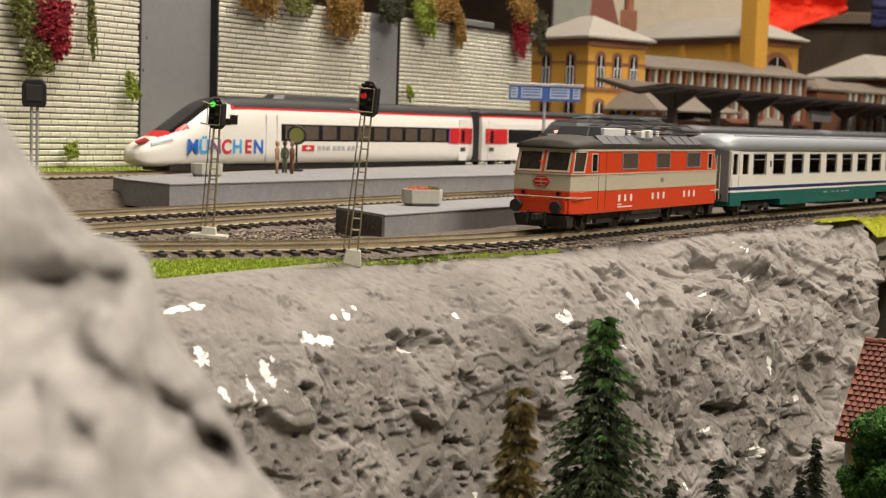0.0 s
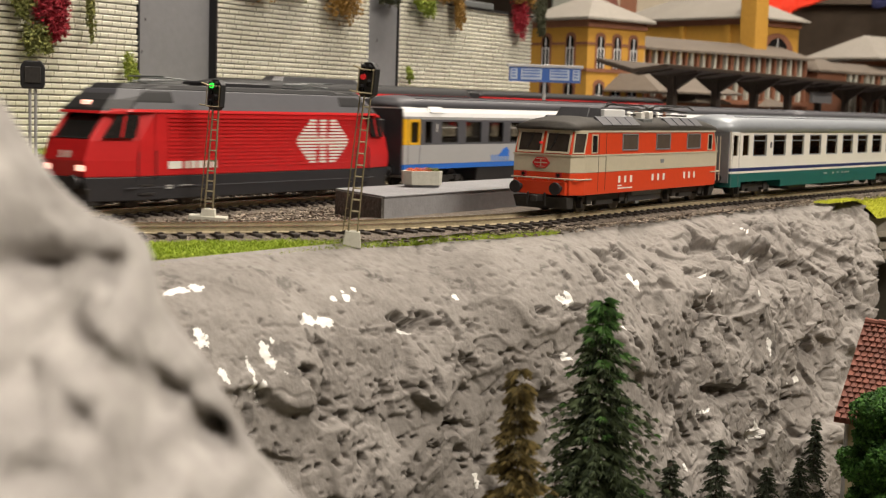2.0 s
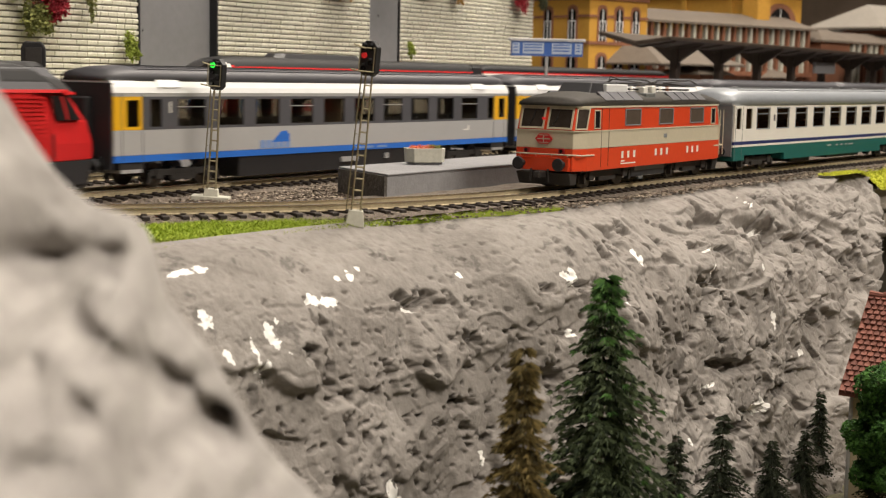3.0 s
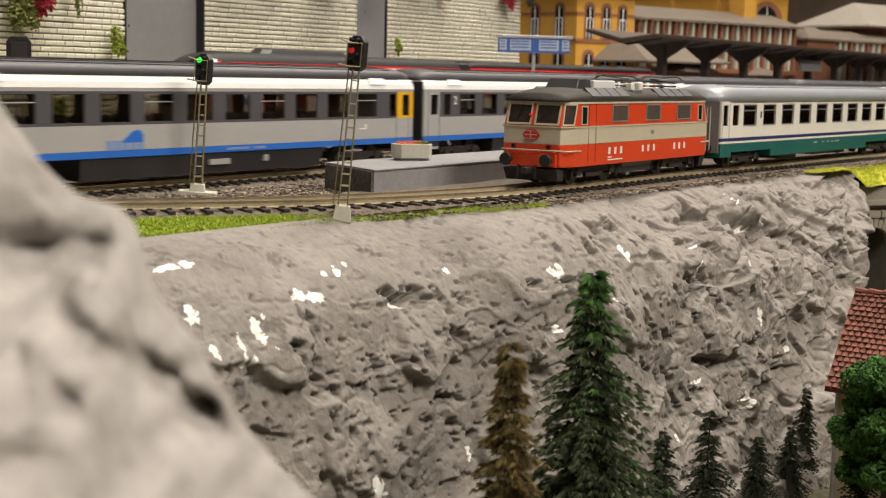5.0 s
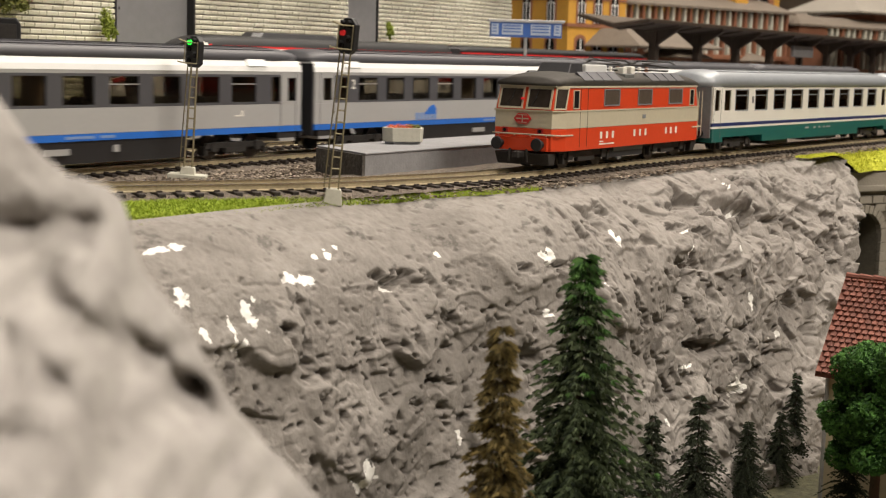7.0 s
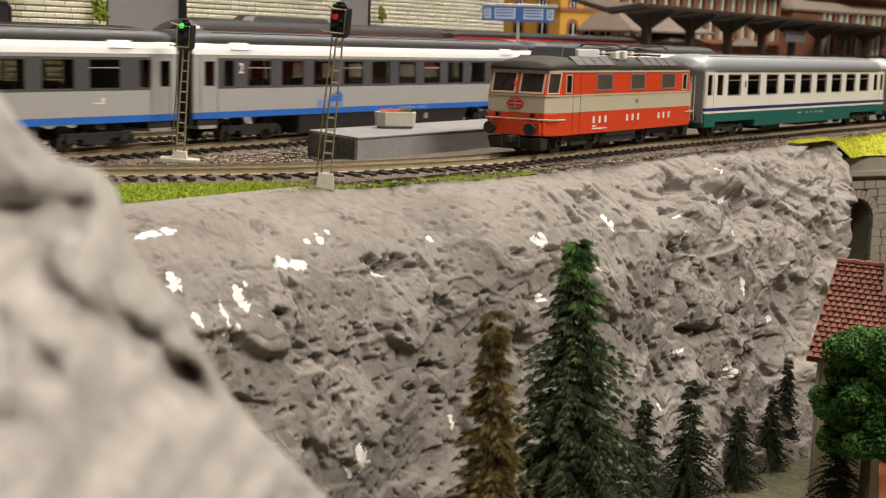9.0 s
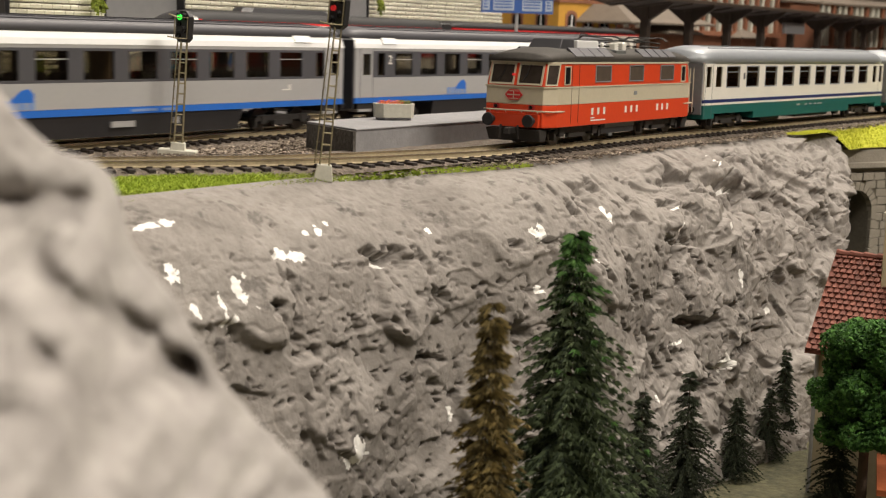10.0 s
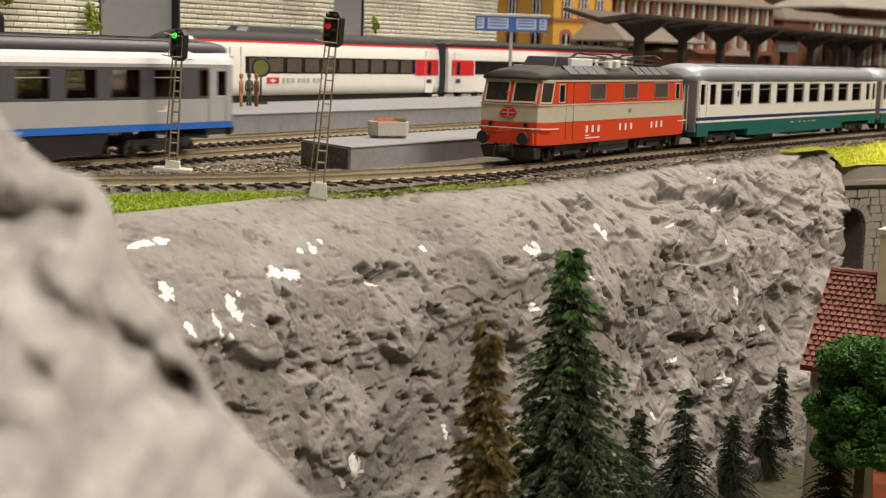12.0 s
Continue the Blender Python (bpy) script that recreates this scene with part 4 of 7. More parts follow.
def hollow_side(xs, x0, x1, z0, z1, w0, w1, hw, side, th=1.0):
    """A side wall with window openings xs (pairs) between heights w0 and w1."""
    s = Shape()
    for y0, y1 in (((-hw, -hw + th),) if side < 0 else ((hw - th, hw),)):
        s.box(x0, x1, y0, y1, z0, w0)
        s.box(x0, x1, y0, y1, w1, z1)
        edges = [x0] + [e for p in xs for e in p] + [x1]
        for a, b in zip(edges[0::2], edges[1::2]):
            s.box(a, b, y0, y1, w0, w1)
    return s


def seats(parent, x0, x1, material, z=15):
    s = Shape()
    x = x0
    while x < x1:
        for y in (-9, -3.6, 3.6, 9):
            s.box(x, x + 1.6, y - 2.3, y + 2.3, z - 3, z + 10, 0.4)
            s.box(x + 1.6, x + 6, y - 2.3, y + 2.3, z - 1, z + 1.5, 0.3)
        x += 11.5
    tagged(part("seating", s, material, parent, "rows of moulded seats inside"), kind="stuff")


def green_coach(m, label):
    t = thing("passenger_coach", m, label, "coach", "white and teal coaches")
    hw, L = 16.4, 300.0
    wins = [(30.5 + 27.0 * i, 30.5 + 27.0 * i + 17) for i in range(9)]
    every = [(4.5, 10.5), (16.5, 24.5)] + wins + [(275.5, 283.5), (289.5, 295.5)]
    for side in (-1, 1):
        part("side_wall", hollow_side(every, 2, L - 2, 16.9, 36.2, 23.6, 34.6, hw, side), M["white"], t, "cream-white side with windows")
    part("end_wall", apart(Shape().box(0.8, 2, -hw + 1, hw - 1, 9, 36.2).box(L - 2, L - 0.8, -hw + 1, hw - 1, 9, 36.2)), M["end_shaded"], t, "coach end with its shade put into a darker grey")
    part("white_line", plate(Shape(), 1, L - 1, 14.0, 15.0, hw, 0.02).box(2, L - 2, -hw, hw, 13.9, 15.1), M["white"], t)
    part("blue_line", Shape().box(2, L - 2, -hw - 0.05, hw + 0.05, 15.1, 16.9), M["blue_line"], t, "dark blue line")
    low = Shape().box(2, 16, -hw, hw, 6.6, 13.9).box(L - 16, L - 2, -hw, hw, 6.6, 13.9).box(70, L - 70, -hw, hw, 5.4, 13.9).box(16, 70, -hw, hw, 9.2, 13.9).box(L - 70, L - 16, -hw, hw, 9.2, 13.9)
    part("lower_body", low, M["green_dark"], t, "dark teal lower body")
    part("roof", arch_roof(1, L - 1, hw + 0.3, 36.2, 45.6, 16, 16, 0.7, 0.6), M["silver"], t, "silver-grey ribbed roof", smooth=True)
    ribs = Shape()
    for y in (-10, -5.5, 0, 5.5, 10):
        z = 36.2 + 9.4 * max(0, math.sin(math.acos(abs(y) / 16.7))) ** 0.6
        ribs.box(18, L - 18, y - 0.35, y + 0.35, z - 0.5, z + 0.3)
    part("roof_rib", ribs, M["roof_panel"], t)
    gl = apart(Shape())
    for y in (-hw + 0.6, hw - 0.8):
        gl.box(3, L - 3, y, y + 0.2, 23.2, 34.9)
    part("window_glass", gl, M["pane_smoke"], t, "tinted window glass")
    fr = Shape()
    for a, b in wins:
        plate(fr, a + 0.4, b - 0.4, 31.4, 31.9, hw, 0.05)
    part("window_bar", fr, M["silver"], t, "thin bar across each window")
    for a, b in wins:
        for y0, y1 in ((-hw - 0.12, -hw + 0.2), (hw - 0.2, hw + 0.12)):
            out = [(a - 0.5, y0, 23.1), (b + 0.5, y0, 23.1), (b + 0.5, y0, 35.1), (a - 0.5, y0, 35.1)]
            mid = [(a + 0.1, y0, 23.7), (b - 0.1, y0, 23.7), (b - 0.1, y0, 34.5), (a + 0.1, y0, 34.5)]
            deep = [(p[0], y1, p[2]) for p in mid]
            part("window_frame", Shape().loft([[(p[0], y1, p[2]) for p in out], out, mid, deep], False), M["silver"], t, "grey window frame")
    for a, b in ((3.2, 12), (L - 12, L - 3.2)):
        d = plate(plate(Shape(), a, a + 0.3, 7, 35.8, hw, 0.08), b, b + 0.3, 7, 35.8, hw, 0.08)
        part("door_seam", d, M["roof_panel"], t)
    part("floor", Shape().box(3, L - 3, -15, 15, 12.5, 14.2), M["under"], t)
    part("inner_ceiling", Shape().box(3, L - 3, -15, 15, 36.0, 36.6), M["inside"], t)
    part("partition", Shape().box(14, 14.8, -15, 15, 14, 36).box(26.5, 27.3, -15, 15, 14, 36).box(L - 27, L - 26.2, -15, 15, 14, 36).box(28, L - 28, 3, 3.8, 14, 36), M["inside"], t)
    seats(t, 32, L - 34, M["seat_red"], 17)
    for x in (40, L - 40):
        bogie(t, x, 29, 5.3)
    tank = Shape().box(92, 120, -12, 12, 2.6, 5.6, 0.5).box(150, 205, -11, 11, 3.2, 5.6, 0.5)
    part("underfloor_box", apart(tank), M["under"], t)
    part("gangway", apart(Shape().box(-1.6, 0.8, -5.5, 5.5, 12, 33, 0.6).box(L - 0.8, L + 1.6, -5.5, 5.5, 12, 33, 0.6)), M["black"], t, "black rubber gangway")
    buffers(t, 0.9, -1)
    buffers(t, L - 0.9, 1)
    bars = Shape()
    for x in (150, 158, 166, 172, 176):
        plate(bars, x, x + 3.2, 11.0, 11.8, hw, 0.06)
    plate(bars, 136, 142, 11.0, 11.9, hw, 0.06)
    part("marking_bar", bars, M["coach_grey"], t)
    plate_ = plate(Shape(), 53, 55.2, 27.5, 31.0, hw, 0.1)
    part("class_mark", plate_, M["band_grey"], t)
    return t


g1 = green_coach(put(692.5, 290.0, 0, 0, 0, -3.3), "white and teal passenger coach with a silver roof behind the locomotive")
copy_thing(g1, put(993.5, 270.0, 0, 0, 0, -5.2))
copy_thing(g1, put(1294, 241.0, 0, 0, 0, -6.5))


def red_loco():
    t = thing("electric_locomotive", put(759, 425, 0), "red express electric locomotive with dark grey roof on the middle track", "locomotive")
    hw = 17.2

    def ring(z, f, k):
        return plan(4 + f, 208.6 - f, hw - k, 22, 12.2 - k * 0.5, z)
    part("skirt", Shape().loft([ring(3.6, 2.2, 0.6), ring(13.4, 0.6, 0.15)]), M["charcoal"], t, "charcoal lower skirt", bevel=0.4)
    part("skirt_line", plate(Shape(), 22, 190, 8.6, 9.0, hw - 0.3, 0.15), M["slate"], t)
    part("red_body", Shape().loft([ring(13.4, 0.4, 0), ring(20, 0, 0), ring(28, 3.0, 0), ring(40.2, 13, 0.5)]), M["red_loco"], t, "bright red body side", bevel=0.5)
    part("red_rim", Shape().loft([plan(17, 195.6, hw + 0.1, 8, 13.5, 39.6), plan(17.5, 195, hw - 0.3, 8, 13.4, 40.8)]), M["red_loco"], t)
    part("roof_side", Shape().loft([plan(17.2, 195.4, hw - 0.4, 9, 13.2, 40.3), plan(24, 188.6, 13.2, 9, 9.5, 49.0)]), M["slate"], t, "slate-grey sloping roof side", bevel=0.4)
    part("roof_deck", Shape().loft([plan(25, 187.6, 12.4, 9, 9.0, 49.0), plan(28, 184.6, 11.2, 8, 8.5, 51.2)]), M["roof_black"], t, bevel=0.4)
    for end in (0, 1):
        fx = (lambda x: x) if not end else (lambda x: 212.6 - x)
        def face(y, z):
            # point on the raked cab front
            f = 3.0 + (13 - 3.0) * (z - 28) / 12.2 if z > 28 else 3.0 * max(0, z - 20) / 8
            return (fx(4 + f), y, z)
        q = [face(10.8, 28.6), face(-10.8, 28.6), face(-10.4, 38.8), face(10.4, 38.8)]
        if end:
            q = [q[1], q[0], q[3], q[2]]
        framed(t, *q, M["black"], M["glass_dark"], 0.5, "windscreen")
        for sgn in (-1, 1):
            q = [(fx(12), sgn * 13.8, 29), (fx(26), sgn * 16.9, 29), (fx(29), sgn * 16.6, 38.4), (fx(19.5), sgn * 14.2, 38.4)]
            if (sgn > 0) != bool(end):
                q = [q[1], q[0], q[3], q[2]]
            part("cab_side_glass", slab(Shape(), *q, 0.7, 0.5), M["glass_dark"], t, "dark cab side glass")
            part("cab_window_post", Shape().tube((fx(20), sgn * 16.0, 29.2), (fx(22.5), sgn * 15.7, 38.2), 0.7, 6), M["red_loco"], t)
        lo = Shape()
        for y in (-9.6, 9.6):
            lo.box(fx(4.6) - 0.8, fx(4.6) + 0.8, y - 2.6, y + 2.6, 16.0, 18.4, 0.4)
        part("headlamp", lo, M["lamp_white"] if not end else M["lamp_dim_red"], t, "rectangular headlamp")
        part("top_lamp", Shape().box(fx(16.4) - 1.4, fx(16.4) + 1.4, -2.2, 2.2, 42.2, 44.0, 0.4), M["lamp_white"] if not end else M["lamp_dim_red"], t, "top lamp over the windscreen")
        dome = []
        for x0, w0, w1, z in ((13.2, 11.6, 16.6, 39.3), (14.4, 11.2, 16.2, 41.0), (18.0, 10.2, 15.2, 44.4), (23.5, 8.6, 13.9, 47.6), (30.0, 7.0, 12.6, 49.8), (38.0, 5.5, 11.0, 51.0)):
            dome.append([(fx(x0), -w0, z), (fx(x0 + 10), -w1, z), (fx(50), -w1, z), (fx(50), w1, z), (fx(x0 + 10), w1, z), (fx(x0), w0, z)])
        part("cab_roof", Shape().loft(dome), M["roof_black"], t, "rounded black cab roof", bevel=0.3)
        part("red_brow", Shape().loft([[(fx(12.4), -12.0, 38.8), (fx(22), -17.0, 38.8), (fx(22), 17.0, 38.8), (fx(12.4), 12.0, 38.8)], [(fx(12.9), -11.9, 39.8), (fx(22), -16.8, 40.4), (fx(22), 16.8, 40.4), (fx(12.9), 11.9, 39.8)]]), M["red_loco"], t, "red strip over the windscreen")
        part("screen_pillar", Shape().tube((fx(6.6), 9.4, 28.8), (fx(15.2), 9.0, 38.6), 0.9, 6), M["red_loco"], t)
        part("cab_step", apart(Shape().box(min(fx(29), fx(37)), max(fx(29), fx(37)), -17.4, -16.2, 6.0, 6.7).box(min(fx(29), fx(37)), max(fx(29), fx(37)), -17.4, -16.2, 9.4, 10.1)), M["under"], t)
        if not end:
            lettering("front_number", "2000", 3.0, M["white"], t, put(4.0, -0.5, 21.0, 78, 0, -90))
        plough = Shape().loft([[(fx(8), -12, 2), (fx(8), 12, 2), (fx(14), 12, 2), (fx(14), -12, 2)], [(fx(4.6), -12.5, 9), (fx(4.6), 12.5, 9), (fx(14), 12.5, 9), (fx(14), -12.5, 9)]])
        part("plough", plough, M["under"], t, bevel=0.4)
        buffers(t, fx(4.8), -1 if not end else 1, 11.8)
        part("coupling", Shape().box(fx(3) - 3, fx(3) + 3, -1.6, 1.6, 5, 8.2, 0.4), M["under"], t)
        for k in (-1, 1):
            d = Shape()
            for x in (28.5, 37.5):
                d.box(fx(x) - 0.15, fx(x) + 0.15, k * (hw - 0.1) - 0.15, k * (hw - 0.1) + 0.15, 14, 39)
            part("cab_door_seam", d, M["red_dark"], t)
            part("door_handrail", Shape().tube((fx(28), k * 17.6, 12), (fx(28), k * 17.6, 24), 0.25, 5).tube((fx(38), k * 17.6, 12), (fx(38), k * 17.6, 24), 0.25, 5), M["charcoal"], t)
    # ribbed side panels between the cabs
    for i in range(14):
        z = 16.4 + i * 1.62
        part("body_rib", plate(Shape(), 45, 181, z, z + 0.55, hw, 0.28), M["red_dark"] if i % 2 == 9 else M["red_loco"], t)
    for i in range(14):
        # striped badge, cut out between the ribs
        z = 17.0 + i * 1.5
        u = abs(i - 6.5) / 6.5
        half = 19.5 - 9.5 * max(0, (u - 0.12) / 0.88)
        bars = [(-half, half)] if u < 0.14 else [(-half, -5.2), (-2.6, 2.6), (5.2, half)]
        if 0.14 <= u < 0.4:
            bars = [(-half, -4.2), (-2.6, 2.6), (4.2, half)]
        s = Shape()
        for a, b in bars:
            plate(s, 147.5 + a, 147.5 + b, z, z + 0.9, hw, 0.36)
        part("badge_stripe", s, M["white"], t, "white stripe of the side badge")
    for x0, x1 in ((45, 53), (55, 57), (58, 61.5), (62.5, 66), (67, 70), (71, 74)):
        part("lettering_block", plate(Shape(), x0, x1, 16.3, 19.4, hw, 0.34), M["white"], t, "white painted mark")
    part("marking_bar", plate(plate(Shape(), 44, 48, 8, 9.6, hw - 0.4, 0.25), 52, 60, 8.6, 9.4, hw - 0.4, 0.25), M["coach_grey"], t)
    bogie(t, 48, 32, 6.2)
    bogie(t, 164, 32, 6.2)
    part("underframe", Shape().box(20, 192, -13, 13, 4.5, 8), M["under"], t)
    for x0, way in ((46, 1), (166, -1)):
        pan = Shape()
        for y in (-5, 5):
            pan.tube((x0, y, 52.4), (x0 + way * 24, y * 0.6, 53.6), 0.45, 6).tube((x0 + way * 24, y * 0.6, 53.6), (x0 + way * 3, y, 54.4), 0.35, 6)
            pan.tube((x0, y, 51), (x0, y, 52.6), 0.8, 6)
        for d in (-1, 1):
            pan.tube((x0 + way * 3 + d, -9, 54.5), (x0 + way * 3 + d, 9, 54.5), 0.35, 6)
        pan.box(x0 - 2, x0 + 22 * way if way > 0 else x0 + 2, -6, 6, 51, 51.8) if way > 0 else pan.box(x0 - 22, x0 + 2, -6, 6, 51, 51.8)
        part("pantograph", pan, M["roof_panel"], t, "folded grey pantograph")
    part("roof_box", Shape().box(78, 120, -8, 8, 51.2, 53.4, 0.6), M["charcoal"], t)
    return t


RED = red_loco()


def swiss_coach(m, first, label):
    t = thing("passenger_coach", m, label, "coach", "grey and blue express coaches")
    hw, L = 16.6, 307.0
    wins = [(37.5 + 24.3 * i, 37.5 + 24.3 * i + 16.3) for i in range(10)]
    every = [(8.5, 15.5), (21.5, 28.0)] + wins + [(283.5, 290.0), (295.5, 301.5)]
    e = 17.2
    for side in (-1, 1):
        part("window_band", hollow_side(every[1:-1], e, L - e, 24.6, 38.1, 25.7, 37.0, hw, side), M["band_grey"], t, "dark grey window band")
    endmat = M["yellow"] if first else M["coach_grey"]
    for a, b, w in ((1.6, e, every[0]), (L - e, L - 1.6, every[-1])):
        for side in (-1, 1):
            part("door_panel", hollow_side([w], a, b, 24.6, 38.1, 25.9, 36.6, hw, side), endmat, t, "yellow first-class door panel" if first else "light grey door panel")
    part("lower_side", Shape().box(1.6, L - 1.6, -hw, hw, 14.3, 24.6), M["coach_grey"], t, "light grey lower side", bevel=0.2)
    part("blue_stripe", Shape().box(1.6, L - 1.6, -hw - 0.08, hw + 0.08, 11.6, 14.3), M["blue"], t, "bright blue stripe")
    part("upper_side", Shape().box(1.6, L - 1.6, -hw, hw, 38.1, 39.5), M["coach_grey"], t)
    rings = []
    for x in (1.4, L - 1.4):
        rings.append([(x, -hw - 0.2, 39.5), (x, -hw + 0.4, 41.8), (x, -hw + 1.8, 44.4), (x, hw - 1.8, 44.4), (x, hw - 0.4, 41.8), (x, hw + 0.2, 39.5)])
    part("white_roof_edge", Shape().loft(rings), M["cold_white"], t, "white lower roof edge")
    part("roof", arch_roof(1.2, L - 1.2, hw - 1.6, 44.3, 50.6, 14, 14, 0.75, 0.55), M["slate"], t, "dark grey ribbed roof", smooth=True)
    ribs = Shape()
    for y in (-12, -9, -6, -3, 3, 6, 9, 12):
        z = 44.3 + 6.3 * max(0, math.sin(math.acos(abs(y) / 15.0))) ** 0.55
        ribs.box(18, L - 18, y - 0.25, y + 0.25, z - 0.5, z + 0.22)
    part("roof_rib", ribs, M["charcoal"], t)
    vents = Shape()
    for x in (26, L - 40):
        for k in (-1, 1):
            slab(vents, *([(x, k * 16.2, 41.5), (x + 13, k * 16.2, 41.5), (x + 13, k * 12.8, 47.0), (x, k * 12.8, 47.0)] if k < 0 else
                          [(x + 13, 16.2, 41.5), (x, 16.2, 41.5), (x, 12.8, 47.0), (x + 13, 12.8, 47.0)]), 0.7, 0.7)
    part("roof_vent", apart(vents), M["cold_white"], t, "white roof vent hatch")
    gl = apart(Shape())
    for y in (-hw + 0.5, hw - 0.7):
        gl.box(2, L - 2, y, y + 0.2, 25.2, 37.5)
    part("window_glass", gl, M["pane"], t, "clear window glass")
    bars = Shape()
    for i, (a, b) in enumerate(wins):
        if i % 3 == 0:
            plate(bars, a, b, 33.6, 34.0, hw, -0.2)
    part("window_bar", bars, M["coach_grey"], t)
    for a, b in ((5.8, 17.0), (L - 17.0, L - 5.8)):
        part("door_seam", plate(plate(Shape(), a, a + 0.35, 12, 39.3, hw, 0.1), b, b + 0.3, 12, 39.3, hw, 0.1), M["band_grey"], t)
        part("step", Shape().box(a, b, -hw + 0.5, hw - 0.5, 7.2, 8.6), M["coach_grey"], t, "grey folding step")
        part("door_sill_box", Shape().box(a - 1, b + 1, -hw + 0.6, hw - 0.6, 8.6, 11.6), M["under"], t)
    # charcoal on the end walls imitates the shade between the vehicles
    part("end_wall", apart(Shape().box(0.6, 1.8, -hw + 0.8, hw - 0.8, 9, 43.5).box(L - 1.8, L - 0.6, -hw + 0.8, hw - 0.8, 9, 43.5)), M["charcoal"], t, "coach end in charcoal that stands in for shade")
    part("floor", Shape().box(2, L - 2, -15.4, 15.4, 13.0, 15.4), M["under"], t)
    part("inner_ceiling", Shape().box(2, L - 2, -15, 15, 38.6, 39.3), M["inside"], t)
    part("partition", Shape().box(19, 19.8, -15, 15, 15, 38).box(33, 33.8, -15, 15, 15, 38).box(L - 21, L - 20.2, -15, 15, 15, 38).box(150, 150.8, -15, -3, 15, 38), M["inside"], t)
    seats(t, 38, L - 42, M["seat_dark"], 18)
    skirt = Shape().loft([[(76, -hw + 0.6, 11.6), (L - 76, -hw + 0.6, 11.6), (L - 76, hw - 0.6, 11.6), (76, hw - 0.6, 11.6)],
                          [(78, -hw + 3, 2.4), (L - 78, -hw + 3, 2.4), (L - 78, hw - 3, 2.4), (78, hw - 3, 2.4)]])
    part("skirt", skirt, M["charcoal"], t, "charcoal underfloor skirt", bevel=0.3)
    part("skirt_plate", apart(Shape().box(150, 163, -hw + 0.7, -hw + 1.6, 6.2, 8.6).box(186, 189, -hw + 0.7, -hw + 1.8, 6.6, 9.4)), M["coach_grey"], t, "pale plate on the skirt")
    for x in (44, L - 44):
        bogie(t, x, 29, 5.4, "dark grey bogie with disc wheels")
    part("gangway", apart(Shape().box(-3.2, 0.6, -5.6, 5.6, 12, 38, 0.8).box(L - 0.6, L + 3.2, -5.6, 5.6, 12, 38, 0.8)), M["black"], t, "black rubber gangway")
    buffers(t, 1.2, -1, 10.5)
    buffers(t, L - 1.2, 1, 10.5)
    # cloud-like blue emblem over a row of pale blue blocks
    hill = Shape()
    for k in (-1, 1):
        hill.prism([(97, 17.4), (109, 17.4), (109.5, 20.4), (107, 22.6), (103.5, 22.0), (100.5, 20.0)], "y", k * (hw - 0.2), k * (hw + 0.12))
    part("emblem", apart(hill), M["blue"], t, "bright blue hill-shaped emblem")
    blocks = Shape()
    for i in range(5):
        plate(blocks, 89 + i * 4.3, 92.6 + i * 4.3, 14.7, 18.4, hw, 0.09)
    part("lettering_block", blocks, M["pale_blue"], t, "pale blue painted marks")
    part("stripe_mark", plate(plate(Shape(), 160, 175, 12.4, 13.5, hw + 0.1, 0.08), 178, 186, 12.4, 13.5, hw + 0.1, 0.08), M["pale_blue"], t)
    part("data_plate", plate(plate(Shape(), 258, 264, 19.4, 20.0, hw, 0.08), 262.5, 264, 20, 22, hw, 0.08), M["white"], t)
    lettering("class_number", "1" if first else "2", 4.6, M["white"], t, put(32.8, -hw - 0.1, 31.5, 90, 0, 0), "white class numeral", 1.0, 0.15)
    return t


M["pale_blue"] = mat("pale_blue_paint", (0.20, 0.30, 0.55), 0.4, var=0.05)
COACHES = [swiss_coach(put(973, 425, 0), True, "grey and blue express coach with yellow door panels")]
COACHES.append(copy_thing(COACHES[0], put(1287, 425, 0)))
COACHES.append(swiss_coach(put(1601, 425, 0), False, "grey and blue second-class express coach with dark window band"))
for i in range(3):
    COACHES.append(copy_thing(COACHES[2], put(1915 + 314 * i, 425, 0)))


def nose_at(x, pts):
    return interp(max(pts[0][0], min(x, pts[-1][0])), pts)


TOP = [(0, 13), (4, 17), (12, 20.5), (22, 24), (34, 28.5), (52, 37), (66, 44), (80, 49), (98, 51.5), (130, 52)]
WIDE = [(0, 5), (3, 8.5), (8, 11), (18, 13.2), (40, 15.2), (75, 16.8), (110, 17.4), (130, 17.4)]
LOW = [(0, 8), (4, 5.2), (12, 3.6), (130, 3.2)]


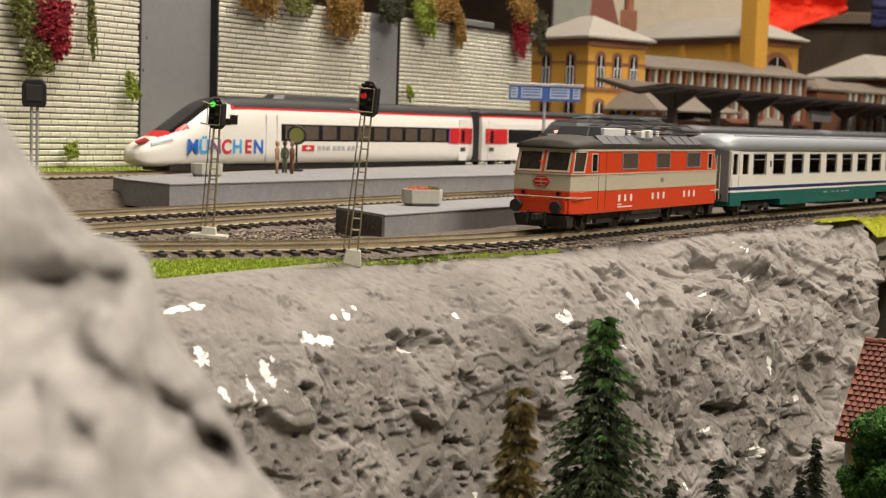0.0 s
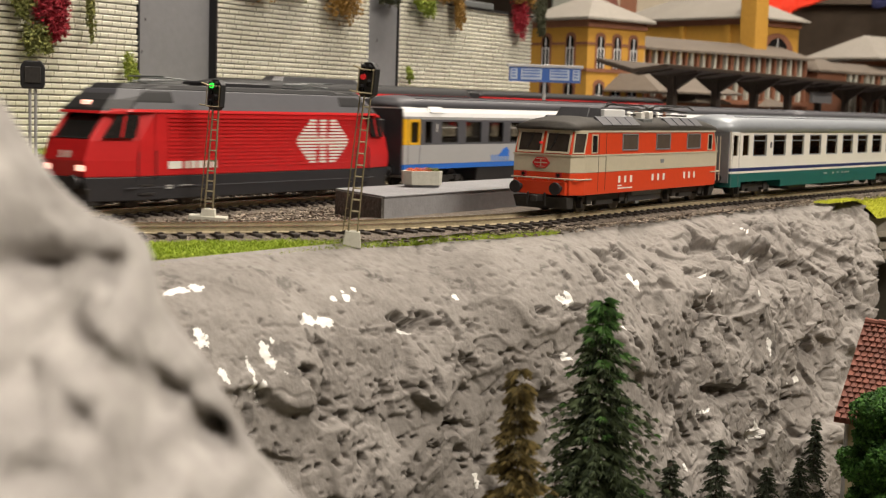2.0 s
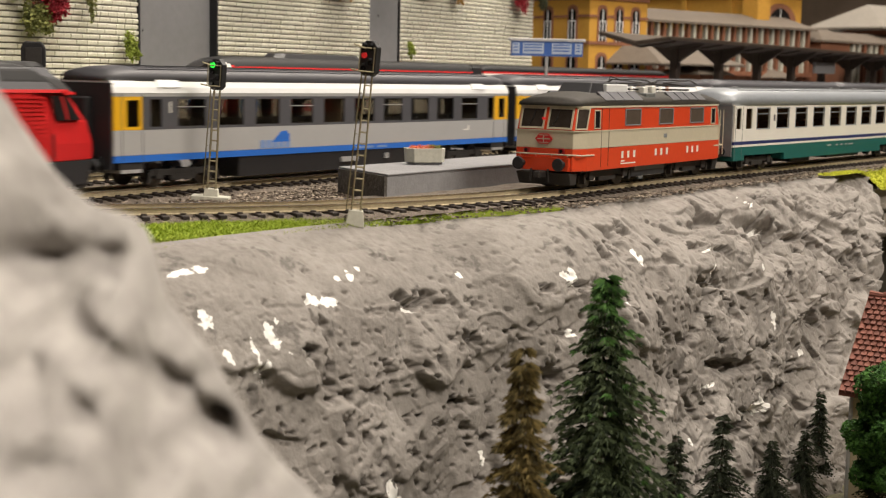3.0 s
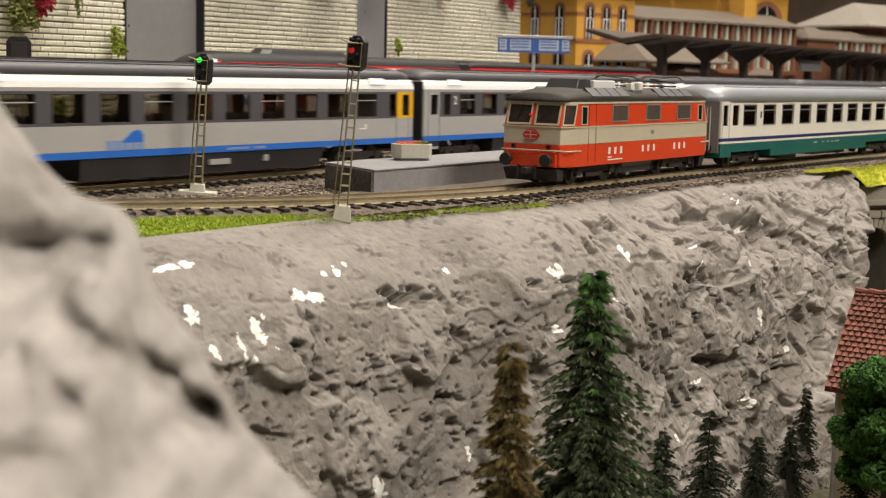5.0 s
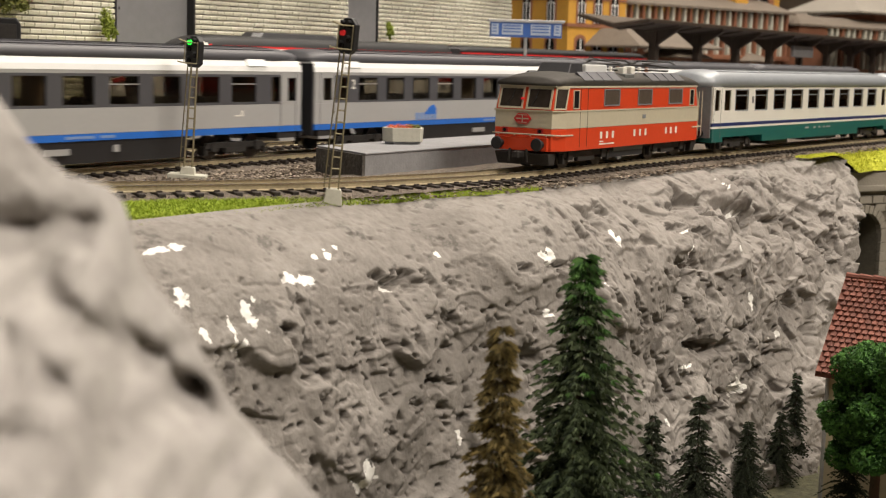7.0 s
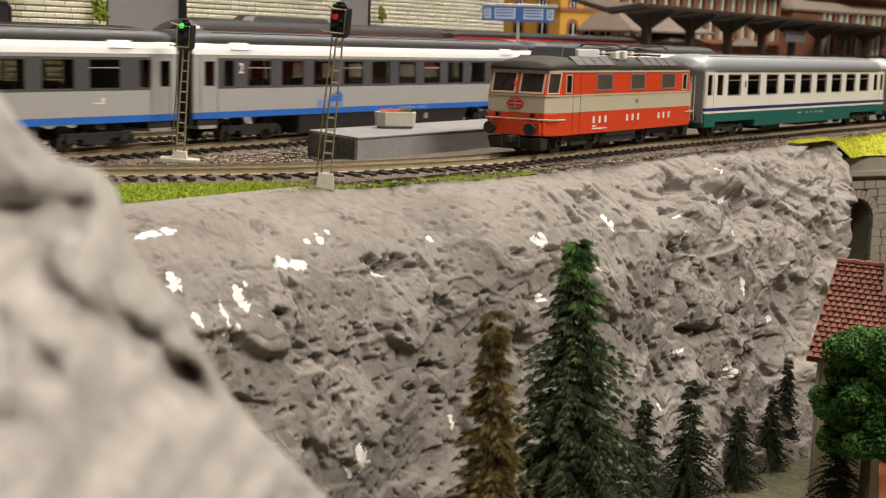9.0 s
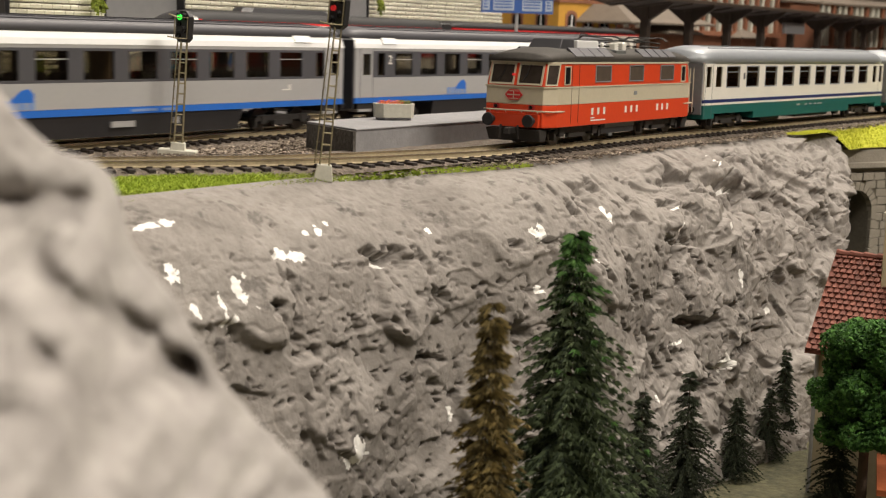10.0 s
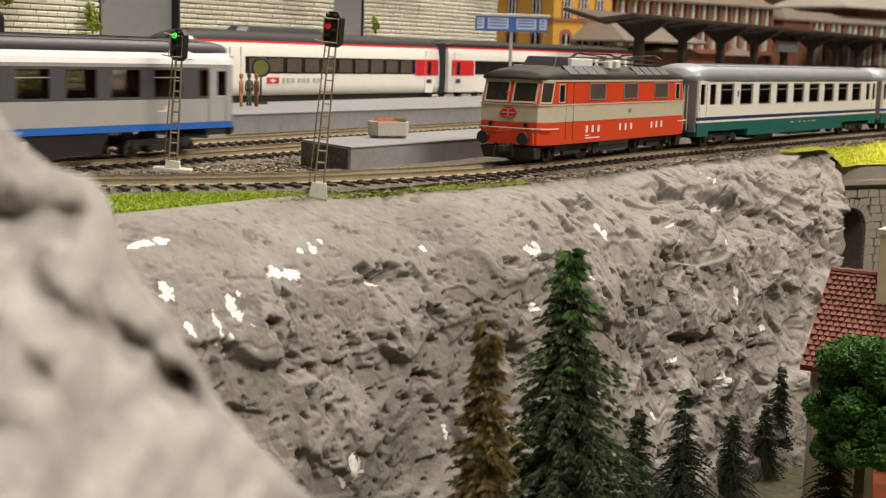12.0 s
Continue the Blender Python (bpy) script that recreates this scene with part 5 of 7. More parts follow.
def white_train():
    t = thing("high_speed_train", put(612, 662.5, 8), "white streamlined high-speed train with black roof and red doors", "train")
    body = Shape()
    rings, n = [], 72
    xs = [i * 1.0 for i in range(130)] + [130 + i * 9 for i in range(1, 32)]
    for x in xs:
        w, zt, zb = nose_at(x, WIDE), nose_at(x, TOP), nose_at(x, LOW)
        c = zb + (zt - zb) * 0.38
        ring = []
        for i in range(n):
            a = 2 * math.pi * i / n
            ca, sa = math.cos(a), math.sin(a)
            px = 2 / (3.6 + 1.2 * min(1, x / 120))
            y = w * math.copysign(abs(ca) ** px, ca)
            z = c + ((zt - c) if sa > 0 else (c - zb)) * math.copysign(abs(sa) ** (0.62 if sa > 0 else 0.4), sa)
            if sa > 0:
                y *= 1 - 0.10 * sa ** 2
            ring.append((16.5 + x * 0.873 if x < 130 else x, y, z))
        rings.append(ring)
    body.loft(rings)
    me = mesh_of(body, [M["white"], M["roof_black"], M["red_loco"], M["glass_dark"]], True, "body")
    idx = []
    for f in body.f:
        pts = [body.v[i] for i in f]
        x, y, z = (sum(p[k] for p in pts) / len(pts) for k in range(3))
        m = 0
        x = (x - 16.5) / 0.873 if x < 130 else x
        screen = 26 + (x - 32) * 0.44
        if z > 44.6 and x > 76 + (50 - z) * 4:
            m = 1
        elif z > 42.8 and x > 92:
            m = 2
        elif 31 < x <= 92 and z > screen:
            m = 3
        elif 20 < x < 47 and z > 22.2 + (x - 18) * 0.24:
            m = 2
        elif z < 5.2 and x > 30:
            m = 1
        idx.append(m)
    me.polygons.foreach_set("material_index", idx)
    part("leading_car_body", me, None, t, "white streamlined nose car")
    hw = 17.4
    band = plate(Shape(), 148, 370, 21.2, 33.6, hw - 0.1, 0.25)
    wb = part("window_band", band, M["glass_dark"], t, "continuous black window band")
    for i in range(10):
        x = 152 + i * 21.8
        part("pane", plate(Shape(), x, x + 17, 22.4, 32.4, hw - 0.1, 0.42), M["glass_brown"], wb)
    part("cab_side_window", plate(Shape(), 88, 94, 32, 36.5, 16.6, 0.5).box(94, 101, -17.3, -16, 32.5, 39).box(94, 101, 16, 17.3, 32.5, 39), M["glass_dark"], t)
    part("red_door_panel", plate(Shape(), 371, 407, 20, 33.8, hw, 0.3), M["red_loco"], t, "red panel by the door")
    part("door", plate(Shape(), 386, 398, 5.5, 41, hw, 0.42), M["white"], t, "white door")
    part("door_window", plate(Shape(), 389.5, 394.5, 21, 32, hw, 0.6), M["glass_dark"], t)
    part("door_upper", plate(Shape(), 386.2, 397.8, 19.9, 33.9, hw, 0.5), M["red_loco"], t)
    part("door_mark", plate(Shape(), 388, 396, 13.5, 17, hw, 0.6), M["charcoal"], t)
    part("blue_strip", plate(Shape(), 370, 371.4, 20, 33.8, hw, 0.32), M["letter_violet"], t)
    part("leading_door", plate(plate(Shape(), 131, 131.5, 6, 40, hw - 0.2, 0.3), 143, 143.5, 6, 40, hw - 0.2, 0.3), M["coach_grey"], t)
    part("nose_lamp", Shape().loft([[(9, -10.9, 17.4), (26, -14.2, 20.6), (26, -13.4, 22.2), (10, -9.9, 18.8)], [(9, -11.6, 17.4), (26, -14.9, 20.6), (26, -14.1, 22.4), (10, -10.6, 19.2)]]), M["silver"], t, "silver headlamp strip", at=put(16, 0.6, 0))
    part("nose_badge", Shape().loft([[(2.0, -6, 18.2), (10, -8, 20.6), (11, -3, 22.0), (3, -2, 19.6)], [(1.6, -6, 19.0), (10, -8.4, 21.4), (11, -3, 22.9), (2.4, -2, 20.6)]]), M["red_dark"], t, "red emblem on the nose", at=put(16, 0, -0.4))
    part("logo_plate", plate(Shape(), 172, 186, 13.8, 18.4, hw, 0.3), M["red_loco"], t)
    part("logo_cross", plate(plate(Shape(), 176, 182, 15.5, 16.7, hw, 0.4), 178.4, 179.6, 14.3, 17.9, hw, 0.41), M["white"], t)
    lb = Shape()
    for i in range(8):
        plate(lb, 190 + i * 5.5 + (i // 3) * 2, 194 + i * 5.5 + (i // 3) * 2, 14.4, 17.8, hw, 0.3)
    part("lettering_block", lb, M["coach_grey"], t)
    tones = ["letter_blue", "letter_cyan", "letter_violet", "letter_red", "letter_cyan", "letter_red", "letter_blue"]
    for i, (ch, tone) in enumerate(zip("M\u00dcNCHEN", tones)):
        lettering("letter", ch, 9.6, M[tone], t, put(57.5 + i * 10.9, -17.7 + 0.015 * (6 - i) * 8, 12.6, 90, 0, 1.5), "multicoloured painted letter", 1.1, 0.42)
    part("underframe", Shape().box(40, 405, -13, 13, 0.6, 5), M["under"], t)
    for x in (80, 330):
        bogie(t, x, 30, 5.0)
    part("roof_fairing", Shape().loft([plan(150, 260, 9, 8, 5, 51), plan(156, 254, 7, 8, 4, 55)]), M["charcoal"], t, bevel=0.5)
    # following car behind the dark gangway
    part("gangway", Shape().box(408, 425, -14.5, 14.5, 4, 50, 1.5), M["black"], t, "black gangway between the cars")
    rear = Shape()
    prof = [(-17.4, 5.2), (-17.4, 38), (-16.6, 44.2), (16.6, 44.2), (17.4, 38), (17.4, 5.2)]
    rear.prism(prof, "x", 424, 820)
    part("second_car_side", rear, M["white"], t, "white second car", bevel=0.3)
    part("second_car_stripe", Shape().prism([(-16.7, 44.2), (-16.3, 45.6), (16.3, 45.6), (16.7, 44.2)], "x", 424, 820), M["red_loco"], t)
    part("second_car_roof", arch_roof(424, 820, 16.3, 45.5, 52, 10, 12, 0.7), M["roof_black"], t, smooth=True)
    b2 = plate(Shape(), 470, 780, 21.2, 33.6, hw, 0.25)
    part("window_band", b2, M["glass_dark"], t)
    part("red_door_panel", plate(Shape(), 430, 468, 20, 33.8, hw, 0.3), M["red_loco"], t, "red panel by the door")
    part("door", plate(Shape(), 434, 447, 5.5, 41, hw, 0.42), M["white"], t, "white door")
    part("door_upper", plate(Shape(), 434.2, 446.8, 19.9, 33.9, hw, 0.5), M["red_loco"], t)
    part("door_window", plate(Shape(), 438, 443, 21, 32, hw, 0.6), M["glass_dark"], t)
    part("door_mark", plate(Shape(), 436, 444, 13.5, 17, hw, 0.6), M["charcoal"], t)
    part("logo_plate", plate(Shape(), 496, 510, 13.8, 18.4, hw, 0.3), M["red_loco"], t)
    part("logo_cross", plate(plate(Shape(), 500, 506, 15.5, 16.7, hw, 0.4), 502.4, 503.6, 14.3, 17.9, hw, 0.41), M["white"], t)
    for x in (470, 760):
        bogie(t, x, 30, 5.0)


white_train()
# ---- foliage helpers ----
def leaf(s, c, r, rnd, flat=0.5):
    """One small bent leaf: two triangles in a random attitude."""
    u = Vector((rnd.gauss(0, 1), rnd.gauss(0, 1), rnd.gauss(0, 1) * flat)).normalized()
    v = u.orthogonal().normalized()
    v = (v + u.cross(v) * rnd.uniform(-1, 1)).normalized()
    c = Vector(c)
    n = u.cross(v) * r * 0.35
    s.add([c - u * r, c + v * r * 0.6 + n, c + u * r, c - v * r * 0.6 + n], [(0, 1, 2), (0, 2, 3)])


def clump(name, x, y, z, rx, rz, material, label, seed, n=900, r=1.5, category="shrub"):
    """A hanging plant: a twig frame with many small leaves, ragged below."""
    rnd = random.Random(seed)
    t = thing(name, put(x, y, z), label, category, "plants on the wall")
    s, tw = Shape(), Shape()
    arms = []
    for k in range(9):
        a = (rnd.uniform(-1, 1) * rx * 0.75, rnd.uniform(-4, 1), rz * rnd.uniform(0.2, 0.9))
        b = (a[0] * 1.1 + rnd.uniform(-2, 2), rnd.uniform(-7, -2), -rz * rnd.uniform(0.2, 1.05))
        arms.append((a, b, rnd.uniform(0.6, 1.2)))
        tw.tube(a, b, 0.35, 4, 0.15)
    for k in range(n):
        a, b, w = arms[rnd.randrange(9)]
        f = rnd.random()
        d = rx * 0.34 * w * (1 - 0.5 * f)
        c = [a[i] + (b[i] - a[i]) * f + rnd.gauss(0, 1) * d * (0.5 if i == 1 else 0.8) for i in range(3)]
        leaf(s, c, r * rnd.uniform(0.5, 1.2), rnd)
    part("twig_frame", tw, M["bark"], t)
    tagged(part("foliage", s, material, t), kind="stuff")
    return t


# ---- the retaining wall ----
def brick_wall():
    w = thing("wall_stone", put(0, 0, 0), "tall cream stone retaining wall with smooth grey bays", "wall")
    w["kind"] = "structure"
    part("wall_core", Shape().box(420, 1243, 724, 764, -6, 140), M["joint"], w)
    core = {"left": (470, 686), "middle": (767, 958), "end": (1003, 1242)}
    rnd = random.Random(11)
    for key, (x0, x1) in core.items():
        part("panel_backing", Shape().box(x0 + 0.2, x1 - 0.2, 716.4, 724, -6, 139), M["joint"], w)
        rest = Shape()
        row, z = 0, 4.0
        h, ln = (4.0, 8.2) if key == "left" else (3.75, 9.5)
        while z < 138:
            x = x0 - rnd.uniform(0, ln)
            while x < x1:
                l = ln * rnd.uniform(0.75, 1.25)
                a, b = max(x, x0), min(x + l - 0.22, x1)
                if b - a > 1.2:
                    d = rnd.uniform(0, 0.55)
                    k = rnd.uniform(0.02, 0.12)
                    bz0, bz1 = z + 0.85 + rnd.uniform(0, 0.2), z + h - rnd.uniform(0, 0.15)
                    # upper edge leans out a little over the joint
                    sh = Shape().loft([[(a + k, 715.3 - d, bz0 + 0.3), (b - k, 715.3 - d, bz0 + 0.3), (b, 717, bz0), (a, 717, bz0)],
                                       [(a + 0.15, 714.9 - d, bz1 - 0.5), (b - 0.15, 714.9 - d, bz1 - 0.5), (b, 717, bz1 - 0.4), (a, 717, bz1 - 0.4)],
                                       [(a + 0.4, 715.5 - d, bz1), (b - 0.4, 715.5 - d, bz1), (b, 717, bz1), (a, 717, bz1)]])
                    if key == "left" and x > 612 and 30 < z < 130 and not (640 < x < 664 and 78 < z < 92 and rnd.random() < 0.4):
                        part("stone", sh, M["brick_light"], w)
                    elif not (key == "left" and rnd.random() < 0.01):
                        rest.add(sh.v, sh.f)
                x += l
            z += h
            row += 1
        tagged(part("stone_courses", rest, M["brick_light"], w), kind="stuff")
    for x0, x1, y in ((686, 767, 721.5), (958, 1003, 716.2)):
        part("grey_bay", Shape().box(x0 + 0.5, x1 - 0.5, y, 724, -6, 139.5), M["panel_grey"], w, "smooth grey bay")
        if y > 720:
            part("bay_edge", Shape().box(x0 + 0.1, x0 + 1.8, 714.6, 722, -6, 139.5), M["black"], w, "dark edge strip")
        part("bay_edge", Shape().box(x1 - 1.8, x1 - 0.1, 714.6, 722, -6, 139.5), M["black"], w, "dark edge strip")
        marks = Shape()
        for k in range(4):
            marks.box(x0 + 4 + k * 3, x0 + 5 + k * 3, y - 0.3, y + 0.1, 30 + k * 23, 32 + k * 23)
        part("bay_scuff", marks, M["charcoal"], w)
    part("wall_coping", Shape().box(1085, 1160, 712, 740, 140, 146, 0.8), M["roof_panel"], w, "grey coping stone", bevel=0.5)
    # solid black strip that imitates the shadow below the coping
    part("coping_shadow_strip", Shape().box(1080, 1243, 713, 724, 138, 140.2), M["black"], w)
    b = part("upper_terrace", Shape().box(420, 1243, 764, 1150, 60, 136), M["turf"])
    tagged(b, "grassy terrace on top of the retaining wall", "terrace", kind="structure")


brick_wall()
for i, (x, z, rx, rz, m, lab) in enumerate((
        (601, 107, 17, 22, "leaf_red", "crimson climbing plant hanging down the stone wall"),
        (592, 80, 12, 11, "leaf_olive", "olive green creeper on the stone wall"),
        (578, 112, 10, 22, "leaf_olive", "olive green creeper on the stone wall"),
        (604, 88, 6, 13, "leaf_red", "crimson creeper tips on the stone wall"),
        (672, 65, 5, 12, "leaf_lime", "small green tuft growing from the stone wall"),
        (634, 104, 3, 24, "leaf_olive", "thin dry vine hanging down the stone wall"),
        (618, 20, 5, 6, "leaf_lime", "small moss tuft on the stone wall"),
        (800, 136, 22, 11, "leaf_gold", "golden autumn shrub hanging over the wall top"),
        (850, 141, 18, 11, "leaf_olive", "olive shrub hanging over the wall top"),
        (905, 136, 24, 20, "leaf_gold", "golden autumn shrub hanging over the wall top"),
        (978, 144, 17, 12, "leaf_deep", "dark green shrub on the wall top"),
        (1028, 141, 17, 19, "leaf_lime", "lime green shrub hanging over the wall top"),
        (1088, 138, 10, 22, "leaf_gold", "golden brown shrub hanging over the wall top"),
        (1060, 152, 24, 9, "leaf_gold", "golden autumn shrub on the wall top"),
        (1210, 164, 22, 12, "leaf_gold", "golden autumn shrub on the wall top"),
        (1202, 136, 12, 23, "leaf_red", "scarlet shrub hanging over the wall end"),
        (1246, 142, 12, 28, "leaf_deep", "dark green shrub at the wall end"),
        (1008, 72, 3, 8, "leaf_lime", "small green tuft growing from the stone wall"))):
    clump("hanging_shrub", x, 709, z, rx, rz, M[m], lab, 100 + i, 500 + int(rx * rz * 8), 1.5)


# ---- grass ----
def bank(u, v):
    """The slope between the curved track and the parapet of the portal."""
    x = 800 + 200 * u
    side = min(interp(x, C_LINE) - 30, max(263 - 0.53 * (x - 883), interp(x, EDGE) + 6 - 1.2 * max(0, x - 858)))
    fall = min(1, max(0, (x - 850) / 34))
    return x, (interp(x, C_LINE) - 20) * (1 - v) + v * side, -5.5 - 13.0 * v * fall


def grass():
    sheets = ((lambda u, v: (270 + 210 * u, interp(270 + 210 * u, EDGE) + 0.5 + (max(8, 0.62 * (interp(270 + 210 * u, C_LINE) - interp(270 + 210 * u, EDGE)))) * v, -5.0 - 2.6 * (1 - v) ** 3), "grass", 26000, 1.1, "bright green grass strip at the cliff edge"),
              (bank, "grass_yellow", 9000, 1.1, "yellow-green grass bank above the stone portal"),
              (lambda u, v: (520 + 270 * u, 655 + 58 * v, 3.0 + 5 * v), "turf", 3500, 3.0, "olive grass at the foot of the stone wall"))
    for k, (fn, m, count, h, label) in enumerate(sheets):
        rnd = random.Random(40 + k)
        s = Shape()
        n = 26
        for i in range(n):
            for j in range(8):
                x, y, z = fn(i / (n - 1), j / 7)
                s.v.append((x, y, z + 0.5 * fbm(x / 8, y / 8, 3, 2)))
        for i in range(n - 1):
            for j in range(7):
                s.f.append((i * 8 + j, (i + 1) * 8 + j, (i + 1) * 8 + j + 1, i * 8 + j + 1))
        t = part("grass_patch", s, M[m], smooth=True)
        tagged(t, label, "grass", kind="stuff")
        b = Shape()
        for _ in range(count):
            x, y, z = fn(rnd.random(), rnd.random())
            z += 0.1
            a = rnd.uniform(0, 6.28)
            hh = h * rnd.uniform(0.5, 1.3)
            dx, dy = math.cos(a) * 0.28, math.sin(a) * 0.28
            lx, ly = rnd.gauss(0, 0.8), rnd.gauss(0, 0.8)
            b.add([(x - dx, y - dy, z), (x + dx, y + dy, z), (x + lx, y + ly, z + hh)], [(0, 1, 2)])
        tagged(part("grass_blades", b, M["grass"] if m != "grass_yellow" else M[m], t), kind="stuff")
    rnd = random.Random(77)
    b = Shape()
    for _ in range(1500):
        x = rnd.uniform(440, 505)
        y = interp(x, C_LINE) - rnd.uniform(15, 23)
        b.add([(x - 0.3, y, -6.5), (x + 0.3, y, -6.5), (x + rnd.gauss(0, 0.7), y, -6.5 + rnd.uniform(1, 2.4))], [(0, 1, 2)])
    tagged(part("grass_fringe", b, M["grass"]), "thin green grass fringe beside the ballast", "grass", kind="stuff")


grass()


# ---- signals, planters, sign ----
def light_signal(x, y, z, height, lean, lamp, label, plinth=True):
    t = thing("railway_signal", put(x, y, z), label, "signal", "light signals")
    t.matrix_basis = put(x, y, z) @ Matrix.Rotation(radians(lean), 4, Vector((math.cos(radians(TURN)), math.sin(radians(TURN)), 0)))
    turn = put(0, 0, 0, 0, 0, TURN - 90 + 4)
    base = Shape().loft([[(-3.6, -3.6, -2), (3.6, -3.6, -2), (3.6, 3.6, -2), (-3.6, 3.6, -2)], [(-2.7, -2.7, 3.9), (2.7, -2.7, 3.9), (2.7, 2.7, 3.9), (-2.7, 2.7, 3.9)]])
    part("foot", base, M["box_grey"], t, "grey concrete foot", bevel=0.3, at=turn)
    if plinth:
        part("foot_plate", Shape().box(-8, 8, -4.5, 4.5, -2.5, 0.9, 0.3), M["box_grey"], t, at=turn)
    hh = height - 11
    for sx in (-1, 1):
        for sy in (-1, 1):
            part("mast_rail", Shape().tube((sx * 1.7, sy * 1.5, 3.7), (sx * 1.15, sy * 1.0, hh), 0.34, 5), M["mast"], t, at=turn)
    k, zz = 0, 7.0
    while zz < hh:
        f = zz / hh
        a, b = 1.7 - 0.55 * f, 1.5 - 0.5 * f
        r = Shape()
        for sy in (-1, 1):
            r.tube((-a, sy * b, zz), (a, sy * b, zz), 0.26, 5)
        for sx in (-1, 1):
            r.tube((sx * a, -b, zz + 1.5), (sx * a, b, zz + 1.5), 0.22, 5)
        part("mast_rung", r, M["mast"], t, at=turn)
        zz += 4.3
    lad = Shape().tube((-3.6, 0.4, 4), (-2.6, 0.4, hh + 6), 0.26, 5)
    for i in range(int(hh / 5)):
        lad.tube((-3.9 + i * 0.1, 0.4, 7 + i * 5), (-2.6 + i * 0.08, 0.4, 7 + i * 5), 0.2, 4)
    part("ladder", lad, M["mast"], t, at=turn)
    cage = Shape()
    for zc in (hh + 1, hh + 9.5):
        for a, b in (((-4, -3), (1.5, -3)), ((-4, -3), (-4, 3)), ((-4, 3), (1.5, 3))):
            cage.tube((*a, zc), (*b, zc), 0.25, 5)
    for p in ((-4, -3), (-4, 3), (1.2, -3)):
        cage.tube((*p, hh + 1), (*p, hh + 9.5), 0.22, 5)
    cage.tube((-6.5, -3, hh + 10.5), (-2, -2, hh + 9.2), 0.35, 5).tube((-6.8, -2, hh + 1.4), (-2, -2, hh + 0.8), 0.3, 5)
    part("work_cage", cage, M["mast"], t, at=turn)
    face = put(0, 0, 0, 0, 0, TURN - 90 - 34)
    w = 3.7
    head = Shape().prism([(-w, hh + 1), (-w, hh + 10), (-w * 0.45, hh + 12.2), (w * 0.45, hh + 12.2), (w, hh + 10), (w, hh + 1), (w * 0.5, hh - 0.6), (-w * 0.5, hh - 0.6)], "y", -1.6, 1.2)
    hd = part("signal_head", head, M["black"], t, "black signal head", bevel=0.25, at=face)
    for i, (px, pz) in enumerate(((-1.5, 9.6), (1.5, 9.6), (-1.5, 6.8), (1.5, 4.2), (-1.5, 2.2))):
        m = M["lamp_green"] if lamp == "green" and i == 0 else M["lamp_red"] if lamp == "red" and i == 2 else M["glass_dark"]
        part("lamp", Shape().tube((px, -2.4, hh + pz), (px, -1.4, hh + pz), 1.1 if m is not M["glass_dark"] else 0.9, 12), m, hd)
        part("lamp_hood", Shape().tube((px, -3.4, hh + pz + 1.2), (px, -1.4, hh + pz + 1.3), 0.5, 6), M["black"], hd)
    return t


light_signal(423, 398, -4.2, 57, 3.4, "green", "lattice-mast light signal showing green, on a concrete foot")
light_signal(400, 304, -5.0, 65, 4.8, "red", "taller leaning lattice-mast signal showing red beside the curve", False)


def back_signal():
    t = thing("railway_signal", put(462, 556, -5, 0, 0, TURN - 90 + 14), "black signal box on a thin grey post, seen from behind", "signal", "light signals")
    for x in (-1.4, 1.4):
        part("post", Shape().tube((x, 0, 0), (x, 0, 53), 0.8, 7), M["post_grey"], t)
    part("signal_head", Shape().prism([(-5, 53), (-6, 55), (-6, 64), (-4, 67), (4, 67), (6, 64), (6, 55), (5, 53)], "y", -2.4, 2.4), M["black"], t, "black signal head", bevel=0.6)
    part("visor", Shape().box(-4, 4, -3.0, -2.4, 56, 64, 0.2), M["under"], t)


back_signal()


def planter(x, y, z, turn, flowers, label):
    t = thing("flower_box", put(x, y, z, 0, 0, turn), label, "planter", "platform planters")
    hexa = lambda a, b, zz: [(-a, -b * 0.25, zz), (-a * 0.72, -b, zz), (a * 0.72, -b, zz), (a, -b * 0.25, zz), (a, b * 0.6, zz), (a * 0.72, b, zz), (-a * 0.72, b, zz), (-a, b * 0.6, zz)]
    part("plinth", Shape().loft([hexa(8.2, 4.6, 0), hexa(8.2, 4.6, 1.2)]), M["concrete_edge"], t)
    part("box", Shape().loft([hexa(9.2, 5.6, 1.2), hexa(9.6, 6.0, 7.8), hexa(8.4, 4.9, 7.8), hexa(8.2, 4.7, 6.6)]), M["box_grey"], t, "pale concrete box", bevel=0.25)
    part("soil", Shape().loft([hexa(8.3, 4.8, 6.0), hexa(8.3, 4.8, 6.8)]), M["soil"], t)
    if flowers:
        rnd = random.Random(3)
        for m, x0, x1 in (("flower", -7.5, 4), ("leaf_olive", 2.5, 8)):
            s = Shape()
            for _ in range(420):
                leaf(s, (rnd.uniform(x0, x1), rnd.uniform(-4.2, 4.2), 7.0 + rnd.random() ** 2 * 2.2), rnd.uniform(0.35, 0.75), rnd)
            part("flower_cushion" if m == "flower" else "foliage", s, M[m], t)


planter(533, 364, 7.0, -40, True, "hexagonal concrete planter with orange flowers on the platform")
planter(606, 572, 9.6, -20, False, "pale concrete planter box on the long platform")


